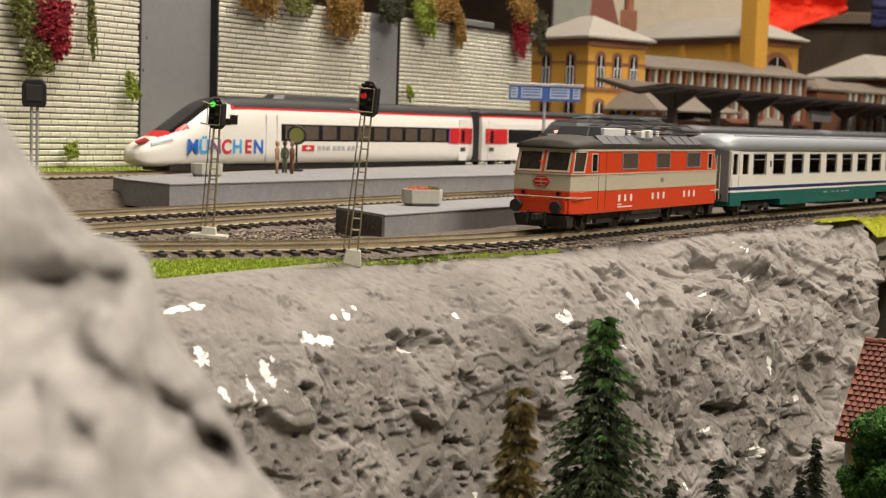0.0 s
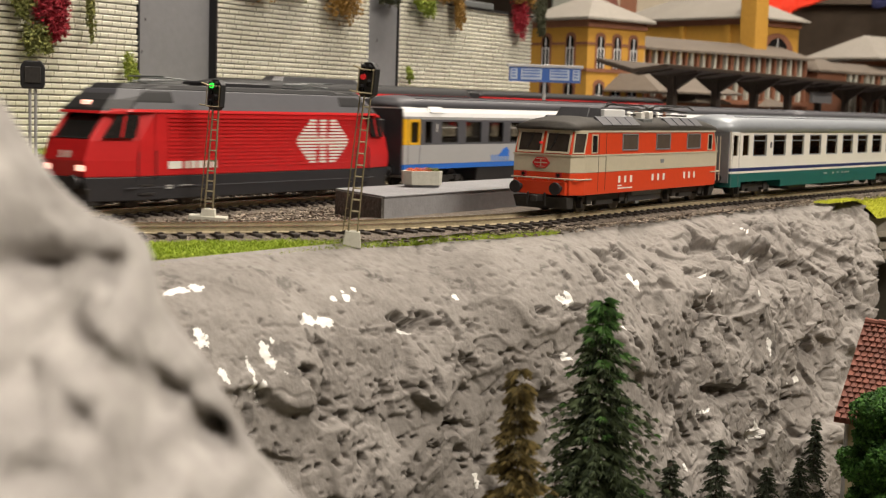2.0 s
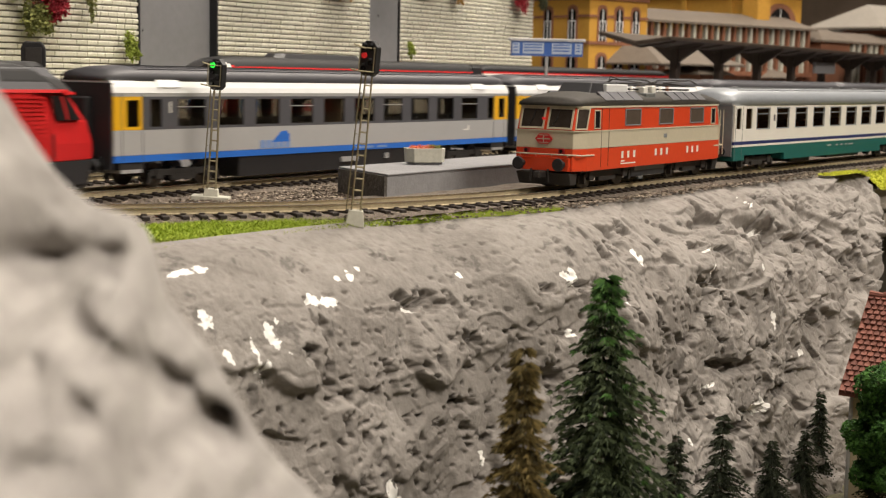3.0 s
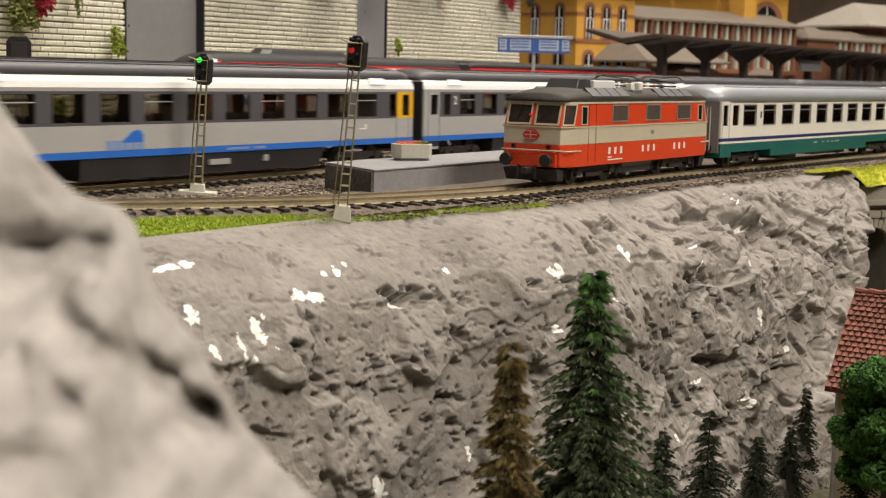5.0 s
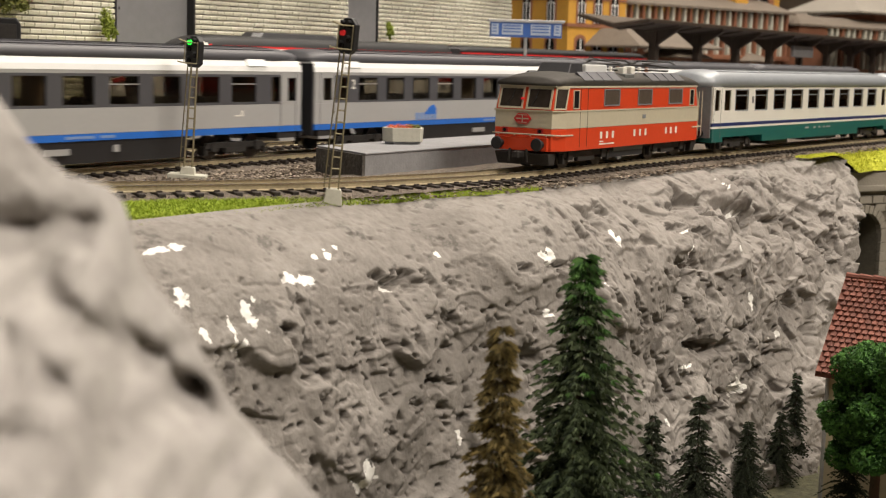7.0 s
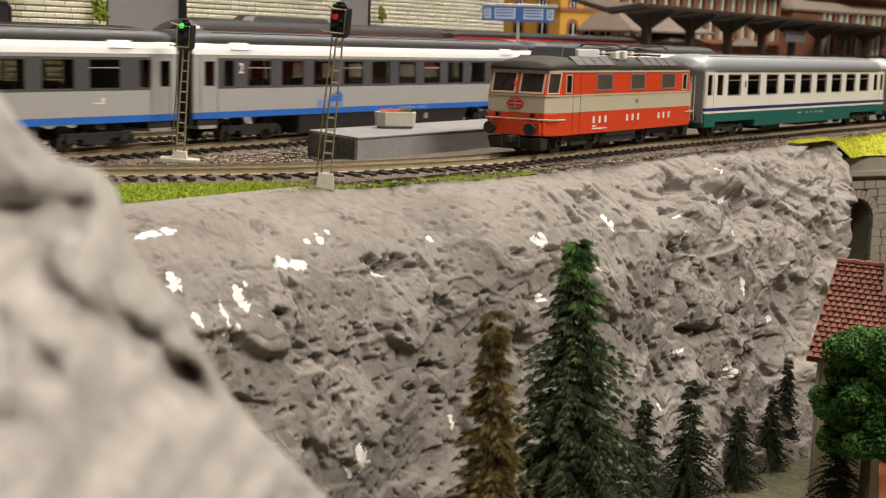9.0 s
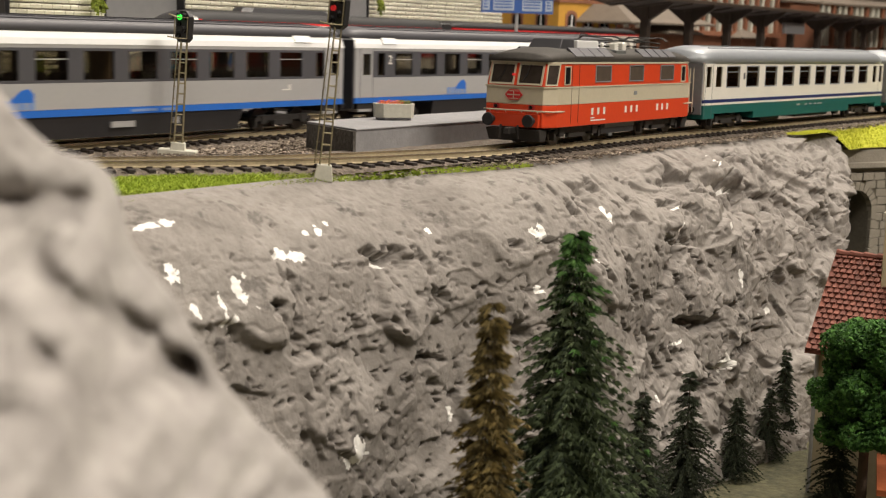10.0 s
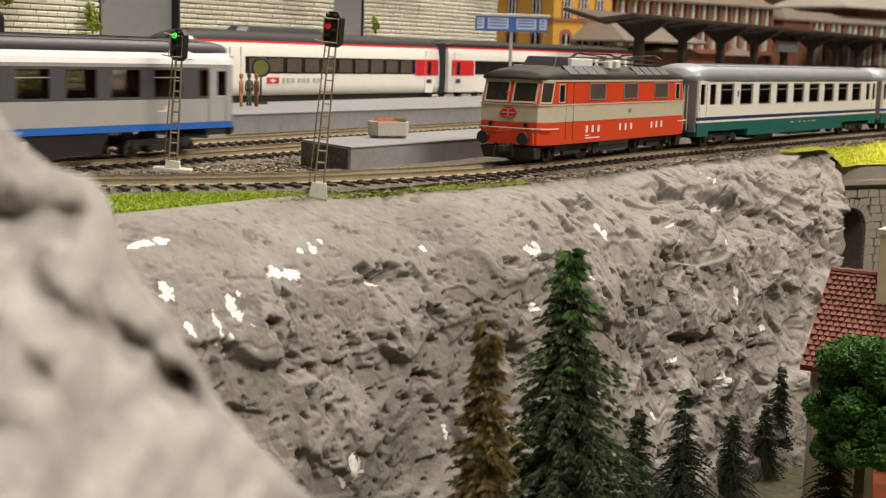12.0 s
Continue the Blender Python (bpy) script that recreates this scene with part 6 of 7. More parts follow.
def station_sign():
    t = thing("station_sign", put(1032, 580, 9.6, 0, 0, TURN - 90 + 4), "blue station name board with pale panels on a grey post", "sign")
    part("post", Shape().tube((0, 0, 0), (0, 0, 73), 1.5, 10), M["post_grey"], t, "grey post")
    part("board", Shape().box(-31, 31, -2.5, 2.5, 58, 70.5, 0.4), M["sign_blue"], t, "blue board")
    part("top_bar", Shape().box(-33, 33, -3.2, 3.2, 70.5, 73, 0.3), M["post_grey"], t)
    for a, b in ((-30, -24), (-21, -3), (4, 21), (24, 30)):
        pn = part("panel", Shape().box(a, b, -2.9, -2.4, 60, 69), M["sign_pale"], t, "pale sign panel")
        bars = Shape()
        for z in (62, 64.6, 67):
            bars.box(a + 1, b - 1.5, -3.1, -2.8, z, z + 1.1)
        part("text_bar", bars, M["sign_blue"], pn)


station_sign()


def doll(x, y, turn, tones, label):
    """A small painted model figure, kept as one plain shape."""
    s = Shape()
    ring = lambda cx, z, r, q=0.7: [(cx + r * math.cos(a), r * q * math.sin(a), z) for a in [k * math.pi / 4 for k in range(8)]]
    for k in (-1, 1):
        s.loft([ring(k * 1.0, 0, 0.9), ring(k * 1.05, 5, 0.85), ring(k * 0.9, 10, 1.15)])
        s.loft([ring(k * 2.4, 9.6, 0.6), ring(k * 2.7, 13, 0.65), ring(k * 2.0, 16.4, 0.8)])
    s.loft([ring(0, 9, 1.9), ring(0, 12, 1.8), ring(0, 16, 2.3), ring(0, 17.2, 0.9), ring(0, 17.8, 0.8)])
    s.blob((0, 0, 19.6), 1.45, 1.45, 1.9, 10, 6)
    ob = part("figurine", s, M[tones], at=put(x, y, 9.6, 0, 0, turn), smooth=True)
    tagged(ob, label, "figurine", "platform figurines")


doll(683, 583, 20, "skin_doll", "small painted brown model figurine standing on the platform")
doll(691, 577, 70, "russet", "small painted reddish model figurine standing on the platform")
doll(699, 590, -20, "leaf_deep", "small painted dark model figurine standing on the platform")


def mirror_post():
    t = thing("platform_mirror", put(728, 604, 9.6, 0, 0, TURN - 90), "round dark mirror on a short post on the platform", "mirror")
    part("foot", Shape().tube((0, 0, 0), (0, 0, 1.2), 5, 14), M["black"], t)
    part("post", Shape().tube((0, 0, 1), (0, 0, 19), 0.7, 8), M["black"], t)
    s = Shape()
    for i in range(20):
        a, b = 2 * math.pi * i / 20, 2 * math.pi * (i + 1) / 20
        s.tube((6 * math.cos(a), 0, 25 + 6 * math.sin(a)), (6 * math.cos(b), 0, 25 + 6 * math.sin(b)), 0.9, 6)
    part("rim", s, M["black"], t)
    part("disc", Shape().tube((0, -0.3, 25), (0, 0.3, 25), 5.6, 20), M["leaf_olive"], t, "olive reflecting disc")


mirror_post()


# ---- canopies ----
def canopy():
    t = thing("platform_canopy", put(0, 0, 0), "long dark brown platform canopy on T-shaped posts", "canopy")
    prof = [(552, 88), (590, 82.5), (630, 93), (630, 95.5), (590, 85.5), (552, 90.5)]
    part("roof_deck", Shape().prism(prof, "x", 1225, 2800), M["canopy"], t, "dark brown canopy underside")
    top = [(552.4, 90.6), (590, 85.7), (629.6, 95.6), (629.6, 96.6), (590, 86.9), (552.4, 91.6)]
    part("roof_skin", Shape().prism(top, "x", 1226, 2800), M["canopy_skin"], t, "grey-brown canopy top")
    x = 1323
    while x < 2800:
        p = part("post", Shape().box(x - 5, x + 5, 586, 594, 9, 83, 0.6), M["canopy"], t)
        part("bracket", Shape().prism([(556, 88), (586, 68), (594, 68), (626, 92), (590, 83)], "x", x - 2.5, x + 2.5), M["canopy"], p)
        x += 118
    for xx in range(1240, 2790, 60):
        part("rafter", Shape().prism([(553, 86.5), (590, 80.5), (629, 91), (629, 93), (590, 82.6), (553, 88.4)], "x", xx - 1.2, xx + 1.2), M["canopy"], t)
    b = thing("hanging_board", put(1760, 575, 62), "dark destination board hanging under the canopy", "sign")
    part("board", Shape().box(-40, 40, -2, 2, 0, 14, 0.4), M["panel_grey"], b)
    part("hanger", Shape().tube((-30, 0, 14), (-30, 0, 26), 0.8, 6).tube((30, 0, 14), (30, 0, 26), 0.8, 6), M["canopy"], b)


canopy()


def kiosk(x, y, half, z, label="small platform shelter with a pale hipped roof"):
    t = thing("platform_shelter", put(x, y, 9, 0, 0, -12), label, "shelter", "platform shelters")
    part("wall", Shape().box(-half * 0.7, half * 0.7, -half * 0.6, half * 0.6, 0, z - 14, 0.5), M["russet"], t)
    base = [(-half, -half * 0.8, z - 14), (half, -half * 0.8, z - 14), (half, half * 0.8, z - 14), (-half, half * 0.8, z - 14)]
    tip = [(-half * 0.25, -half * 0.1, z), (half * 0.25, -half * 0.1, z), (half * 0.25, half * 0.1, z), (-half * 0.25, half * 0.1, z)]
    part("roof", Shape().loft([base, [(p[0], p[1], p[2] + 1.5) for p in base], tip]), M["canopy_top"], t, "pale hipped roof")


for x, y, half, z in ((1640, 700, 38, 62), (1900, 700, 32, 60), (2250, 700, 32, 62), (2440, 700, 32, 62)):
    kiosk(x, y, half, z)


# ---- the station ----
def arched_window(parent, m, w, h, tall=True):
    """Frame, glazing bars and pane of a round-headed window, on a wall at local y = 0."""
    pts = [(-w / 2, 0), (w / 2, 0)] + [(w / 2 * math.cos(a), h - w / 2 + w / 2 * math.sin(a)) for a in [math.pi * k / 10 for k in range(11)]]
    out = [(x * 1.45, z * 1.08 + (1.5 if z > h * 0.5 else -2)) for x, z in pts]
    o = part("window", Shape().prism(out, "y", -1.0, 0.5), M["russet"], parent, "round-headed window in russet trim", at=m)
    part("pane", Shape().prism(pts, "y", -1.4, 0.2), M["glass_dark"], o)
    bars = Shape().box(-0.7, 0.7, -1.9, -1.2, 0, h - 1).box(-w / 2, w / 2, -1.9, -1.2, h * 0.6, h * 0.6 + 1.2).box(-w / 2, -w / 2 + 1.1, -1.9, -1.2, 0, h * 0.62).box(w / 2 - 1.1, w / 2, -1.9, -1.2, 0, h * 0.62)
    part("glazing_bar", bars, M["cold_white"], o, "white glazing bars")


def hip_roof(x0, x1, y0, y1, z0, z1, over=8, ridge="x"):
    a = [(x0 - over, y0 - over), (x1 + over, y0 - over), (x1 + over, y1 + over), (x0 - over, y1 + over)]
    cx, cy = (x0 + x1) / 2, (y0 + y1) / 2
    k = min(x1 - x0, y1 - y0) * 0.42
    if ridge == "x":
        t = [(x0 + k, cy - 2), (x1 - k, cy - 2), (x1 - k, cy + 2), (x0 + k, cy + 2)]
    else:
        t = [(cx - 2, y0 + k), (cx + 2, y0 + k), (cx + 2, y1 - k), (cx - 2, y1 - k)]
    return Shape().loft([[(*p, z0) for p in a], [(*p, z0 + 3) for p in a], [(*p, z1) for p in t]])


def station():
    t = thing("station_building", put(1530, 800, 8, 0, 0, -17.7), "ochre station building with russet trim and pale hipped roofs", "building")
    # corner pavilion
    part("pavilion_wall", Shape().box(0, 104, 0, 110, 0, 148), M["ochre"], t, "ochre pavilion wall")
    part("pavilion_cornice", Shape().box(-2.5, 106.5, -2.5, 112.5, 140, 149, 1.0), M["russet"], t)
    part("string_course", Shape().box(-1.2, 105.2, -1.2, 111.2, 118, 121).box(-1.6, 105.6, -1.6, 111.6, 84, 88), M["russet"], t)
    part("pavilion_roof", hip_roof(0, 104, 0, 110, 149, 182, 10, "y"), M["slate_roof"], t, "pale grey hipped roof", bevel=0.4)
    for x in (22, 52, 82):
        arched_window(t, put(x, 0, 89), 12, 40)
        arched_window(t, put(x, 0, 30), 14, 40)
    for y in (30, 75):
        arched_window(t, put(0, y, 89, 0, 0, -90), 13, 40)
        arched_window(t, put(0, y, 28, 0, 0, -90), 15, 42)
    # long gallery with brown posts
    part("gallery_wall", Shape().box(108, 470, 24, 60, 0, 110), M["russet"], t, "russet gallery wall")
    part("gallery_roof", Shape().prism([(6, 117), (70, 136), (70, 139), (6, 120)], "x", 104, 476), M["canopy_top"], t, "grey-brown lean-to roof")
    for i in range(30):
        part("gallery_post", Shape().box(112 + i * 12, 116 + i * 12, 10, 16, 50, 118), M["russet"] if i % 2 else M["box_grey"], t)
    part("gallery_rail", Shape().box(108, 470, 9, 17, 84, 88).box(108, 470, 9, 17, 50, 56), M["russet"], t)
    # porch roof towards the platforms
    part("porch_roof", Shape().loft([[(30, -95, 60), (190, -95, 60), (190, 0, 60), (30, 0, 60)], [(30, -95, 62), (190, -95, 62), (190, 0, 62), (30, 0, 62)], [(60, -40, 84), (160, -40, 84), (160, 0, 84), (60, 0, 84)]]), M["canopy_top"], t, "grey-brown porch roof")
    # main hall with tower
    part("hall_wall", Shape().box(398, 520, 70, 330, 0, 176), M["ochre"], t, "ochre main hall wall")
    part("hall_cornice", Shape().box(395, 523, 67, 333, 168, 177, 1.0), M["russet"], t)
    part("hall_roof", hip_roof(398, 520, 70, 330, 177, 214, 12, "y"), M["slate_roof"], t, "pale grey hipped hall roof", bevel=0.4)
    part("tower", Shape().box(384, 412, 44, 74, 0, 236, 1.0), M["ochre"], t, "plain ochre tower")
    part("hall_pilaster", apart(Shape().box(393, 398, 100, 108, 60, 168).box(393, 398, 190, 198, 60, 168).box(393, 398, 290, 298, 60, 168)), M["ochre"], t)
    arched_window(t, put(468, 70, 82), 54, 70)
    # far wing
    part("wing_wall", Shape().box(760, 1160, 60, 160, 0, 120), M["ochre"], t, "ochre wing wall")
    part("wing_roof", hip_roof(700, 1160, 50, 170, 130, 172, 14, "x"), M["slate_roof"], t, "pale hipped wing roof", bevel=0.4)
    part("wing_cornice", Shape().box(757, 1163, 57, 163, 118, 131, 1.0), M["russet"], t)
    part("wing_gallery_wall", Shape().box(520, 900, 30, 58, 0, 96), M["russet"], t, "russet gallery wall")
    part("wing_gallery_roof", Shape().prism([(10, 102), (66, 118), (66, 121), (10, 105)], "x", 530, 905), M["canopy_top"], t)
    part("turret", Shape().box(478, 545, 0, 50, 0, 102, 0.8), M["russet"], t, "russet corner turret")
    part("turret_roof", hip_roof(478, 545, 0, 50, 102, 122, 5, "x"), M["canopy_top"], t)
    for i in range(22):
        part("gallery_post", Shape().box(560 + i * 15, 565 + i * 15, 12, 18, 40, 102), M["box_grey"] if i % 3 else M["russet"], t)
    for x in (940, 985, 1030, 1075, 1120):
        arched_window(t, put(x, 60, 62), 15, 45)
    gr = part("station_yard", Shape().box(1300, 3000, 652, 1690, -30, 4), M["concrete_edge"])
    tagged(gr, "dark paved yard round the station", "pavement", kind="structure")


station()


# ---- things beyond the layout ----
def cloth_mesh(w, h, d, seed):
    s = Shape()
    n, m = 30, 16
    for i in range(n):
        for j in range(m):
            u, v = i / (n - 1), j / (m - 1)
            s.v.append((w * (u - 0.5), d * fbm(u * 3, v * 1.5, seed, 3) - 10 * v, -h * v * (1 - 0.75 * u) + 8 * fbm(u * 4, v, seed + 2, 2)))
    for i in range(n - 1):
        for j in range(m - 1):
            s.f.append((i * m + j, (i + 1) * m + j, (i + 1) * m + j + 1, i * m + j + 1))
    return s


def beyond():
    def at(px_deg, dist, z, turn=0):
        a = radians(TURN - px_deg)
        return put(dist * math.cos(a), dist * math.sin(a), z, 0, 0, TURN - px_deg - 90 + turn)
    t = thing("display_table", at(17.0, 3300, 0), "brown wooden exhibition table behind the layout", "table")
    part("front_board", Shape().box(-330, 700, 0, 30, 150, 300, 3), M["hall_board"], t)
    part("table_top", Shape().box(-350, 720, -30, 500, 300, 325, 3), M["hall_wood"], t)
    part("plinth", Shape().box(-300, 680, 20, 60, -1000, 150), M["hall_dark"], t)
    for x in (-280, 640):
        part("leg", Shape().box(x - 20, x + 20, 60, 100, -1000, 300), M["hall_wood"], t)
    part("post", Shape().tube((95, -10, 120), (95, -10, 420), 6, 8), M["hall_dark"], t)
    c = part("red_cloth", cloth_mesh(230, 130, 40, 2.0), M["cloth_red"], at=at(14.0, 3150, 352, 8))
    so = c.modifiers.new("thickness", "SOLIDIFY")
    so.thickness = 0.004
    tagged(c, "bright red cloth draped over the table edge", "cloth")
    c = part("blue_cloth", cloth_mesh(260, 60, 30, 5.0), M["cloth_blue"], at=at(19.4, 3150, 345, 0))
    so = c.modifiers.new("thickness", "SOLIDIFY")
    so.thickness = 0.004
    tagged(c, "dark blue cloth lying on the table", "cloth")
    for k, (deg, dist, w, z0, z1, m, lab) in enumerate((
            (9.0, 2750, 330, 150, 420, "poster_cream", "large cream display board behind the station"),
            (5.2, 2700, 90, 120, 420, "poster_grey", "grey-green display board behind the station"))):
        b = part("display_board", Shape().box(-w / 2, w / 2, 0, 25, z0, z1, 3), M[m], at=at(deg, dist, 0))
        tagged(b, lab, "board", "display boards")
        part("board_stand", Shape().box(-w / 3, -w / 3 + 30, 5, 20, -1000, z0).box(w / 3 - 30, w / 3, 5, 20, -1000, z0), M["hall_dark"], b)
    roof = part("red_roof_model", Shape().box(-36, 36, 4, 56, 3, 150).loft([[(-40, 0, 150), (40, 0, 150), (40, 60, 150), (-40, 60, 150)], [(-30, 25, 330), (-8, 25, 330), (-8, 35, 330), (-30, 35, 330)]]), M["tile_red"], at=at(6.6, 2500, 0))
    tagged(roof, "steep red model church roof behind the station", "roof")
    s = Shape().box(-14, 14, -14, 14, 150, 210, 1).loft([[(8 * math.cos(a), 8 * math.sin(a), z) for a in [k * math.pi / 4 for k in range(8)]] for z in (210, 235)]).blob((0, 0, 242), 6, 6, 7)
    st = part("statue", s, M["russet"], at=at(7.4, 2300, 30))
    tagged(st, "small reddish model monument on a plinth", "statue")
    rnd = random.Random(9)
    for k in range(7):
        w, h = rnd.uniform(60, 140), rnd.uniform(30, 75)
        b = thing("cardboard_box", at(17.5 + k * 0.75, 3050 - k * 40, 150), "dark storage box standing on the floor shelf", "box", "storage boxes")
        part("box_body", Shape().box(-w / 2, w / 2, 0, 60, -60, h - 60, 2), M["hall_dark" if k % 2 else "poster_grey"], b)
        part("box_lid", Shape().box(-w / 2 - 2, w / 2 + 2, -2, 62, h - 60, h - 54, 1), M["hall_dark"], b)
    sh = part("shelf", Shape().box(-420, 700, -20, 220, 70, 90, 2), M["hall_wood"], at=at(18.5, 3000, 0))
    tagged(sh, "low brown shelf with storage boxes", "shelf")
    part("shelf_side", Shape().box(-420, -390, 0, 200, -1000, 70).box(670, 700, 0, 200, -1000, 70), M["hall_wood"], sh)


M["hall_board"] = mat("brown_board", (0.085, 0.06, 0.04), 0.8, var=0.12, scale=6)
M["hall_wood"] = mat("brown_wood", (0.11, 0.078, 0.052), 0.6, var=0.15, scale=8)
M["hall_dark"] = mat("dark_brown", (0.035, 0.028, 0.024), 0.8, var=0.2, scale=6)
M["poster_cream"] = mat("cream_board", (0.55, 0.48, 0.37), 0.8, var=0.08, scale=5)
M["poster_grey"] = mat("grey_green_board", (0.30, 0.31, 0.27), 0.8, var=0.1, scale=5)
beyond()


# ---- valley: trees, house, portal ----
def spruce(x, y, z, h, r, mats, label, seed, tiers=30):
    """Trunk and whorls of drooping boughs, each a spray of short needle tufts."""
    rnd = random.Random(seed)
    t = thing("spruce_tree", put(x, y, z), label, "tree", "spruce trees")
    tr = Shape()
    bend = rnd.uniform(-1.5, 1.5)
    prev = None
    for k in range(7):
        f = k / 6
        p = (bend * math.sin(f * 3), 0, -4 + (h * 0.97 + 4) * f)
        if prev:
            tr.tube(prev, p, 0.022 * h * (1.05 - f) + 0.25, 7, 0.022 * h * (1.05 - f - 0.16) + 0.25)
        prev = p
    part("trunk", tr, M["bark"], t, smooth=True)
    crown, tip = Shape(), Shape()
    for k in range(tiers):
        f = (k + rnd.uniform(-0.3, 0.3)) / tiers
        zb = h * (0.10 + 0.89 * f)
        reach = min(r * (h * (0.9 - 0.89 * f) + 2), 30) * rnd.uniform(0.75, 1.12) + 0.6
        count = int(7 + 7 * (1 - f))
        off = rnd.uniform(0, 6.28)
        for b in range(count):
            a = off + 6.2832 * b / count + rnd.uniform(-0.25, 0.25)
            L = reach * rnd.uniform(0.45, 1.2)
            droop = rnd.uniform(0.35, 0.75) * L * (1 - 0.7 * f)
            dx, dy = math.cos(a), math.sin(a)
            high = rnd.uniform(-1, 1) * 0.9 * h / tiers
            steps = max(4, int(L / (0.016 * h + 0.5)))
            for q in range(steps):
                g = (q + 0.6) / steps
                lift = 0.12 * L * math.sin(g * 3.1) + high
                c = Vector((dx * L * g, dy * L * g, zb - droop * g ** 1.5 + lift))
                wide = (0.021 * h + 0.9) * (1.15 - 0.5 * g)
                s = tip if rnd.random() < (f - 0.72) * 3.2 or (g > 0.86 and rnd.random() < 0.12) else crown
                for side in (-1.1, 1.1, 0, -0.5, 0.5):
                    d = Vector((dx * 0.9 - dy * side * 0.9, dy * 0.9 + dx * side * 0.9, rnd.uniform(-0.55, 0.15))).normalized()
                    n = Vector((-d.y, d.x, rnd.uniform(-0.6, 0.6))).normalized()
                    e = c + d * wide * rnd.uniform(0.8, 1.35)
                    th = 0.09 * wide + 0.08
                    s.add([c - n * th, e + Vector((0, 0, -0.25 * wide)), c + n * th, c + Vector((0, 0, 0.18 * wide)) + d * wide * 0.5], [(0, 1, 3), (1, 2, 3), (0, 2, 1)])
    tagged(part("crown", crown, M[mats[0]], t), kind="stuff")
    tagged(part("fresh_growth", tip, M[mats[1]], t, "brighter green tip growth"), kind="stuff")


spruce(381, 190, -150, 140, 0.40, ("leaf_dark", "leaf_tip"), "tall dark green model spruce in front of the cliff", 1, 48)
spruce(313, 180, -150, 127, 0.23, ("leaf_brown", "leaf_brown"), "slender brownish model spruce in front of the cliff", 2, 46)
for i, (x, y, zt, r) in enumerate(((523, 205, -88, 0.36), (584, 205, -112, 0.4), (650, 205, -101, 0.22), (623, 203, -115, 0.34), (464, 200, -82, 0.34), (560, 152, -103, 0.4))):
    spruce(x, y, -150, zt + 150, r, ("leaf_black", "leaf_black"), "small dark model spruce at the cliff foot", 10 + i, 22)


def broadleaf(x, y, z, h, rx, rz, label, seed):
    rnd = random.Random(seed)
    t = thing("broadleaf_tree", put(x, y, z), label, "tree")
    cz = h - rz
    tr = Shape().tube((0, 0, -3), (0.6, 0.3, cz), 2.6, 9, 1.5)
    s = Shape()
    for k in range(78):
        a, e = rnd.uniform(0, 6.28), math.asin(rnd.uniform(-0.9, 1))
        q = rnd.uniform(0.35, 0.92)
        c = (rx * q * math.cos(a) * math.cos(e), rx * q * math.sin(a) * math.cos(e), cz + rz * q * math.sin(e))
        tr.tube((0.3, 0.2, cz - rz * 0.5 + (c[2] - cz) * 0.3), c, 0.5, 5, 0.2)
        rr = rnd.uniform(5.0, 8.5)
        for _ in range(420):
            d = Vector((rnd.gauss(0, 1), rnd.gauss(0, 1), rnd.gauss(0, 1))).normalized() * rr * rnd.uniform(0.55, 1.0) ** 0.5
            leaf(s, (c[0] + d.x, c[1] + d.y, c[2] + d.z * 0.8), rnd.uniform(0.8, 1.45), rnd, 0.8)
    part("trunk", tr, M["bark"], t, smooth=True)
    tagged(part("crown", s, M["leaf_green"], t), kind="stuff")


broadleaf(547, 138, -150, 99, 22, 36, "leafy green model tree in front of the house", 5)


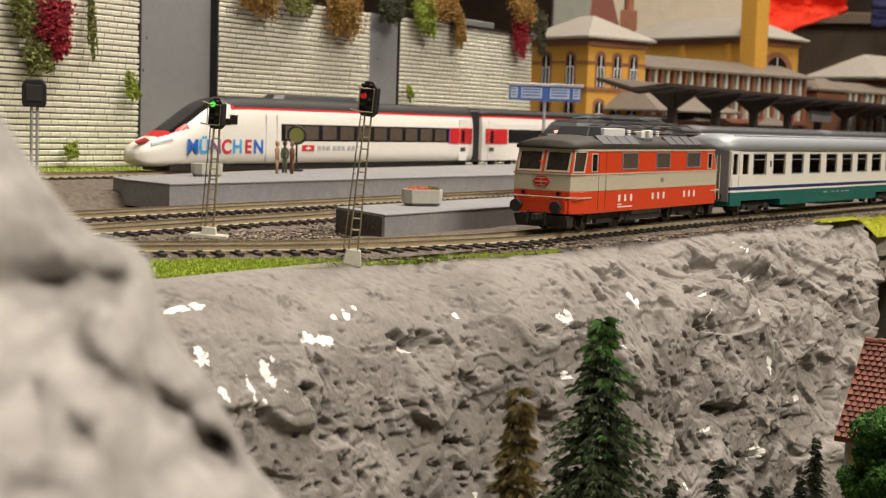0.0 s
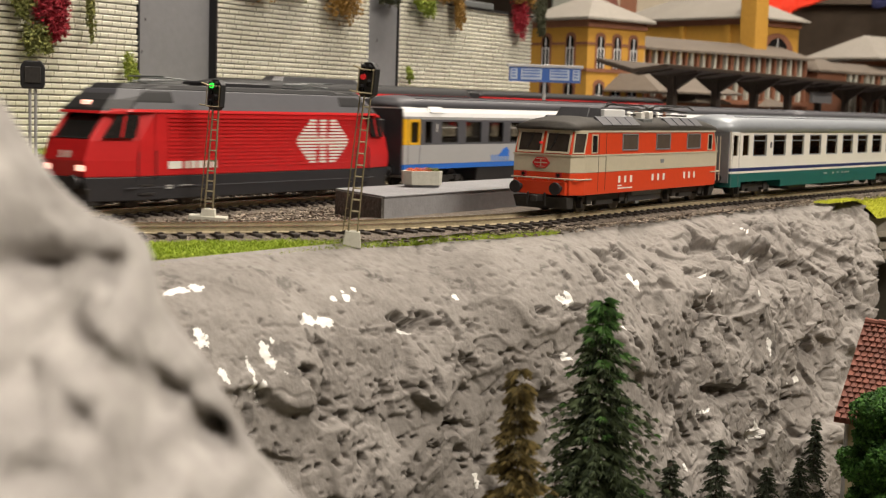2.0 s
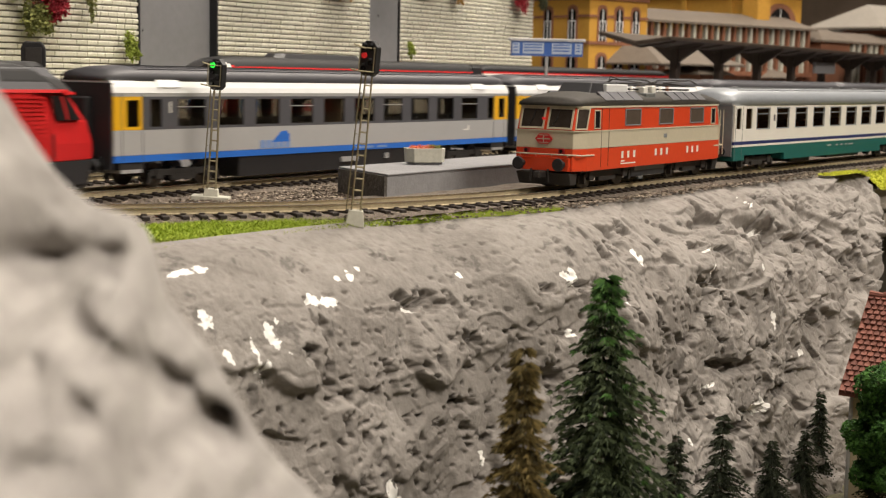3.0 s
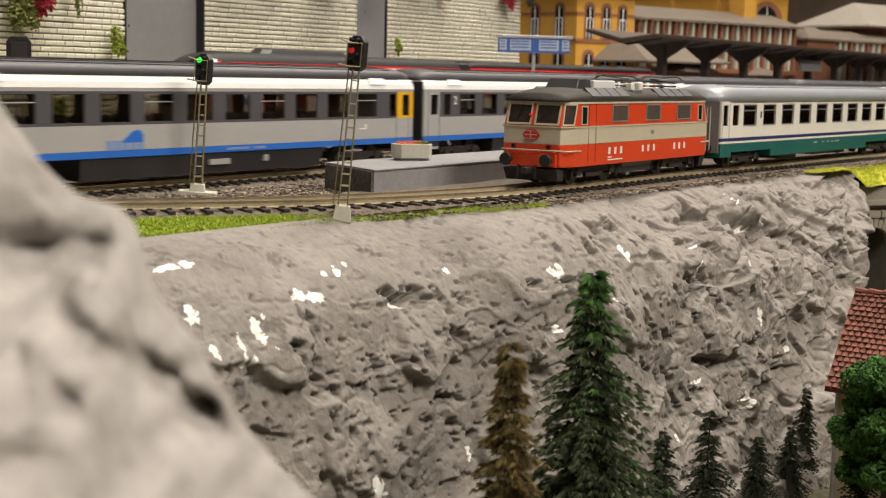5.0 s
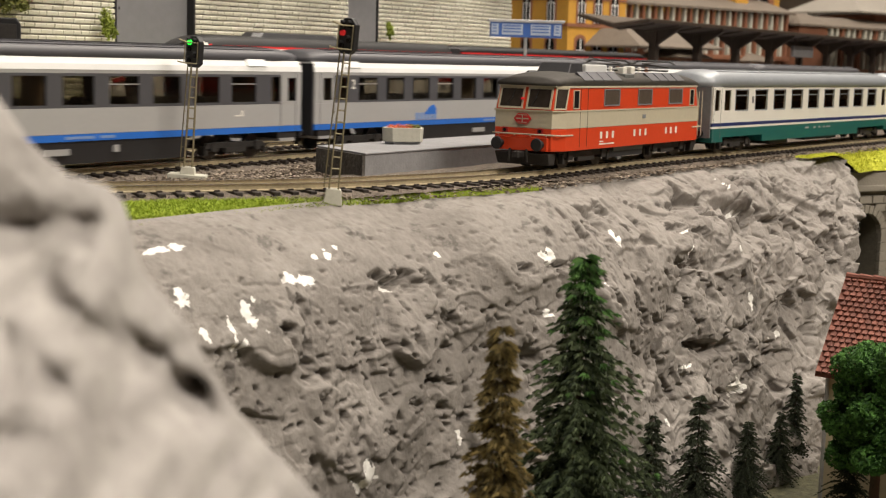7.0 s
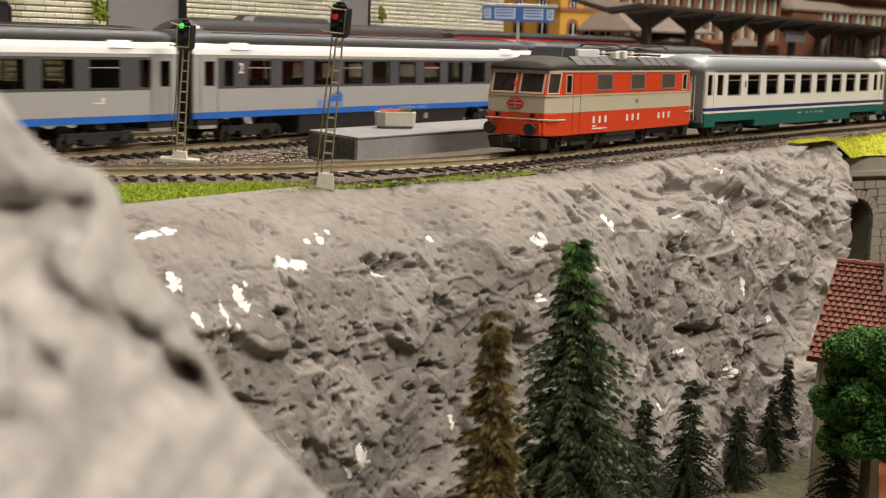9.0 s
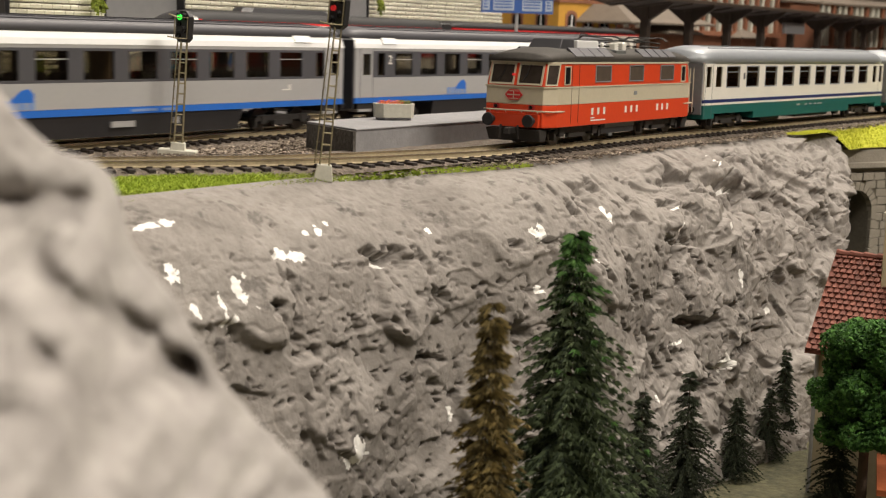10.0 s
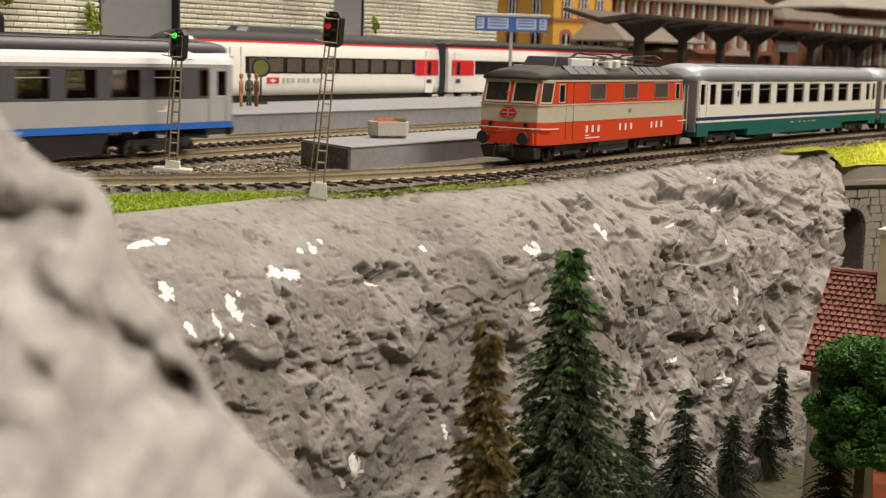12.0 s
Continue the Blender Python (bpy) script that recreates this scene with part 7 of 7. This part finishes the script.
def house():
    t = thing("house", put(616, 175, -142), "cream model house with a red tiled roof below the cliff", "house")
    part("wall", Shape().prism([(-30, -12), (30, -12), (30, 62), (0, 93), (-30, 62)], "y", -95, -3), M["render_cream"], t, "cream rendered wall")
    for y in (-25, -55, -82):
        framed(t, (-30.1, y + 6, 22), (-30.1, y - 6, 22), (-30.1, y - 6, 42), (-30.1, y + 6, 42), M["white"], M["glass_dark"], 1.2)
    part("roof_deck", Shape().prism([(-37, 58), (0, 96), (37, 58), (37, 56.4), (0, 94.2), (-37, 56.4)], "y", -98, 0), M["tile_red"], t, "red roof")
    tiles = Shape()
    rnd = random.Random(4)
    for k in (-1, 1):
        for row in range(19):
            f0, f1 = row / 19, (row + 1.18) / 19
            for c in range(34):
                y = -98 + c * 2.88 + (1.44 if row % 2 else 0)
                if y + 2.7 > 0.3:
                    continue
                xa, za = k * 37.6 * (1 - f0), 58 + 38 * f0
                xb, zb = k * 37.6 * (1 - min(f1, 1)), 58 + 38 * min(f1, 1)
                lift = 1.0 + rnd.uniform(0, 0.25)
                tiles.loft([[(xa, y, za), (xa, y + 2.6, za), (xb, y + 2.6, zb), (xb, y, zb)],
                            [(xa + k * lift * 0.7, y + 0.2, za + lift), (xa + k * lift * 0.7, y + 2.4, za + lift), (xb + k * 0.2, y + 2.4, zb + 0.35), (xb + k * 0.2, y + 0.2, zb + 0.35)]])
    tagged(part("roof_tiles", tiles, M["tile_red"], t), "rows of weathered red roof tiles", kind="stuff")
    for c in range(16):
        part("ridge_tile", Shape().tube((0, -98 + c * 6.1, 96.2), (0, -98 + c * 6.1 + 6.0, 96.6), 1.5, 8, 1.7), M["tile_red"], t)
    ch = part("chimney", Shape().box(-12, -2, -34, -24, 70, 116, 0.4), M["render_cream"], t, "cream chimney")
    part("chimney_cap", Shape().box(-13, -1, -35, -23, 116, 118.5, 0.3), M["box_grey"], ch)
    part("downpipe", Shape().tube((-31, -4, -8), (-31, -4, 60), 0.9, 8), M["post_grey"], t)
    sh = thing("garden_shed", put(560, 118, -150, 0, 0, 15), "low garden shed with a brown-orange roof", "shed")
    part("shed_wall", Shape().box(-18, 18, -14, 14, 0, 22, 0.5), M["render_cream"], sh)
    part("shed_roof", Shape().prism([(-21, 21), (21, 24), (21, 26.5), (-21, 23.5)], "y", -17, 17), M["shed_orange"], sh, "brown-orange roof")


house()


def portal():
    """Stone wall with an arched opening under the line, built of separate blocks."""
    t = thing("stone_portal", put(883, 265, 4, 0, 0, -28), "grey sandstone portal with a round arch below the grass bank", "portal")
    c, half, spring, crown = 34.0, 15.0, -66.0, -51.0
    # black panel closing the arch, its colour stands in for the dark depth
    part("arch_shade_panel", Shape().box(c - half - 4, c + half + 4, 22, 26, -157, -45), M["black"], t)
    back = Shape().box(-4, c - half, 1.2, 22, -157, -36).box(c + half, 130, 1.2, 22, -157, -36).box(c - half, c + half, 1.2, 22, crown, -36)
    part("wall_core", back, M["joint"], t)
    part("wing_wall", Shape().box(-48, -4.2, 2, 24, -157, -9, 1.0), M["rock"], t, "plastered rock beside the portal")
    rnd = random.Random(8)
    z = -157.0
    rest = 0
    while z < -37:
        h = 5.6
        x = -4 - rnd.uniform(0, 5)
        while x < 130:
            l = rnd.uniform(7, 12)
            a, b = x, x + l - 0.6
            mid = (a + b) / 2
            zc = z + h / 2
            inside = abs(mid - c) < half + 4.2 and (zc < spring or (mid - c) ** 2 + (zc - spring) ** 2 < (half + 5) ** 2)
            if not inside and z + h < -35:
                d = rnd.uniform(0, 0.9)
                part("block", Shape().box(a, b, -d, 1.6, z + 0.4, z + h - 0.2, 0.3), M["sandstone"], t)
            x += l
        z += h
    for k in range(13):
        a0, a1 = math.pi * k / 13 + 0.02, math.pi * (k + 1) / 13 - 0.02
        pts = [(c + r * math.cos(a), spring + r * math.sin(a)) for r, a in ((half, a0), (half + 5.5, a0), (half + 5.5, a1), (half, a1))]
        part("arch_stone", Shape().prism(pts, "y", -1.6, 3), M["sandstone"], t)
    z = -157
    while z < spring:
        for s in (-1, 1):
            x0 = c + s * half if s > 0 else c - half - 5.5
            part("jamb_stone", Shape().box(x0, x0 + 5.5, -1.6, 3, z + 0.3, z + 6.4, 0.3), M["sandstone"], t)
        z += 6.6
    part("cornice", Shape().box(-5, 131, -3.2, 22, -36, -32.4, 0.5), M["sandstone"], t, "projecting stone cornice")
    part("parapet", Shape().box(-4, 130, -0.6, 22, -32.4, -23.5, 0.6), M["sandstone"], t)


portal()
far = Shape()
for i in range(60):
    for j in range(30):
        x, v = 985 + 500 * i / 59, j / 29
        far.v.append((x, 196 + 14 * v + 9 * fbm(x / 40, v * 4, 2, 4), -30 - 120 * v + 4 * fbm(x / 20, v * 6, 9, 3)))
for i in range(59):
    for j in range(29):
        far.f.append((i * 30 + j, i * 30 + j + 1, (i + 1) * 30 + j + 1, (i + 1) * 30 + j))
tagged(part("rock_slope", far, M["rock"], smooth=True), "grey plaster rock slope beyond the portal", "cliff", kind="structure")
# ---- what moves ----
def motions():
    """The red express pulls its six coaches through the station."""
    rows = [(0, 759), (1.5, 464), (3, 163), (5.5, -335), (7, -636), (9, -1029), (10.5, -1321), (12, -1617)]
    walk(RED, [(t, put(x, 425, 0)) for t, x in rows])
    for i, coach in enumerate(COACHES):
        walk(coach, [(t, put(x + 214 + 314 * i, 425, 0)) for t, x in rows])


motions()
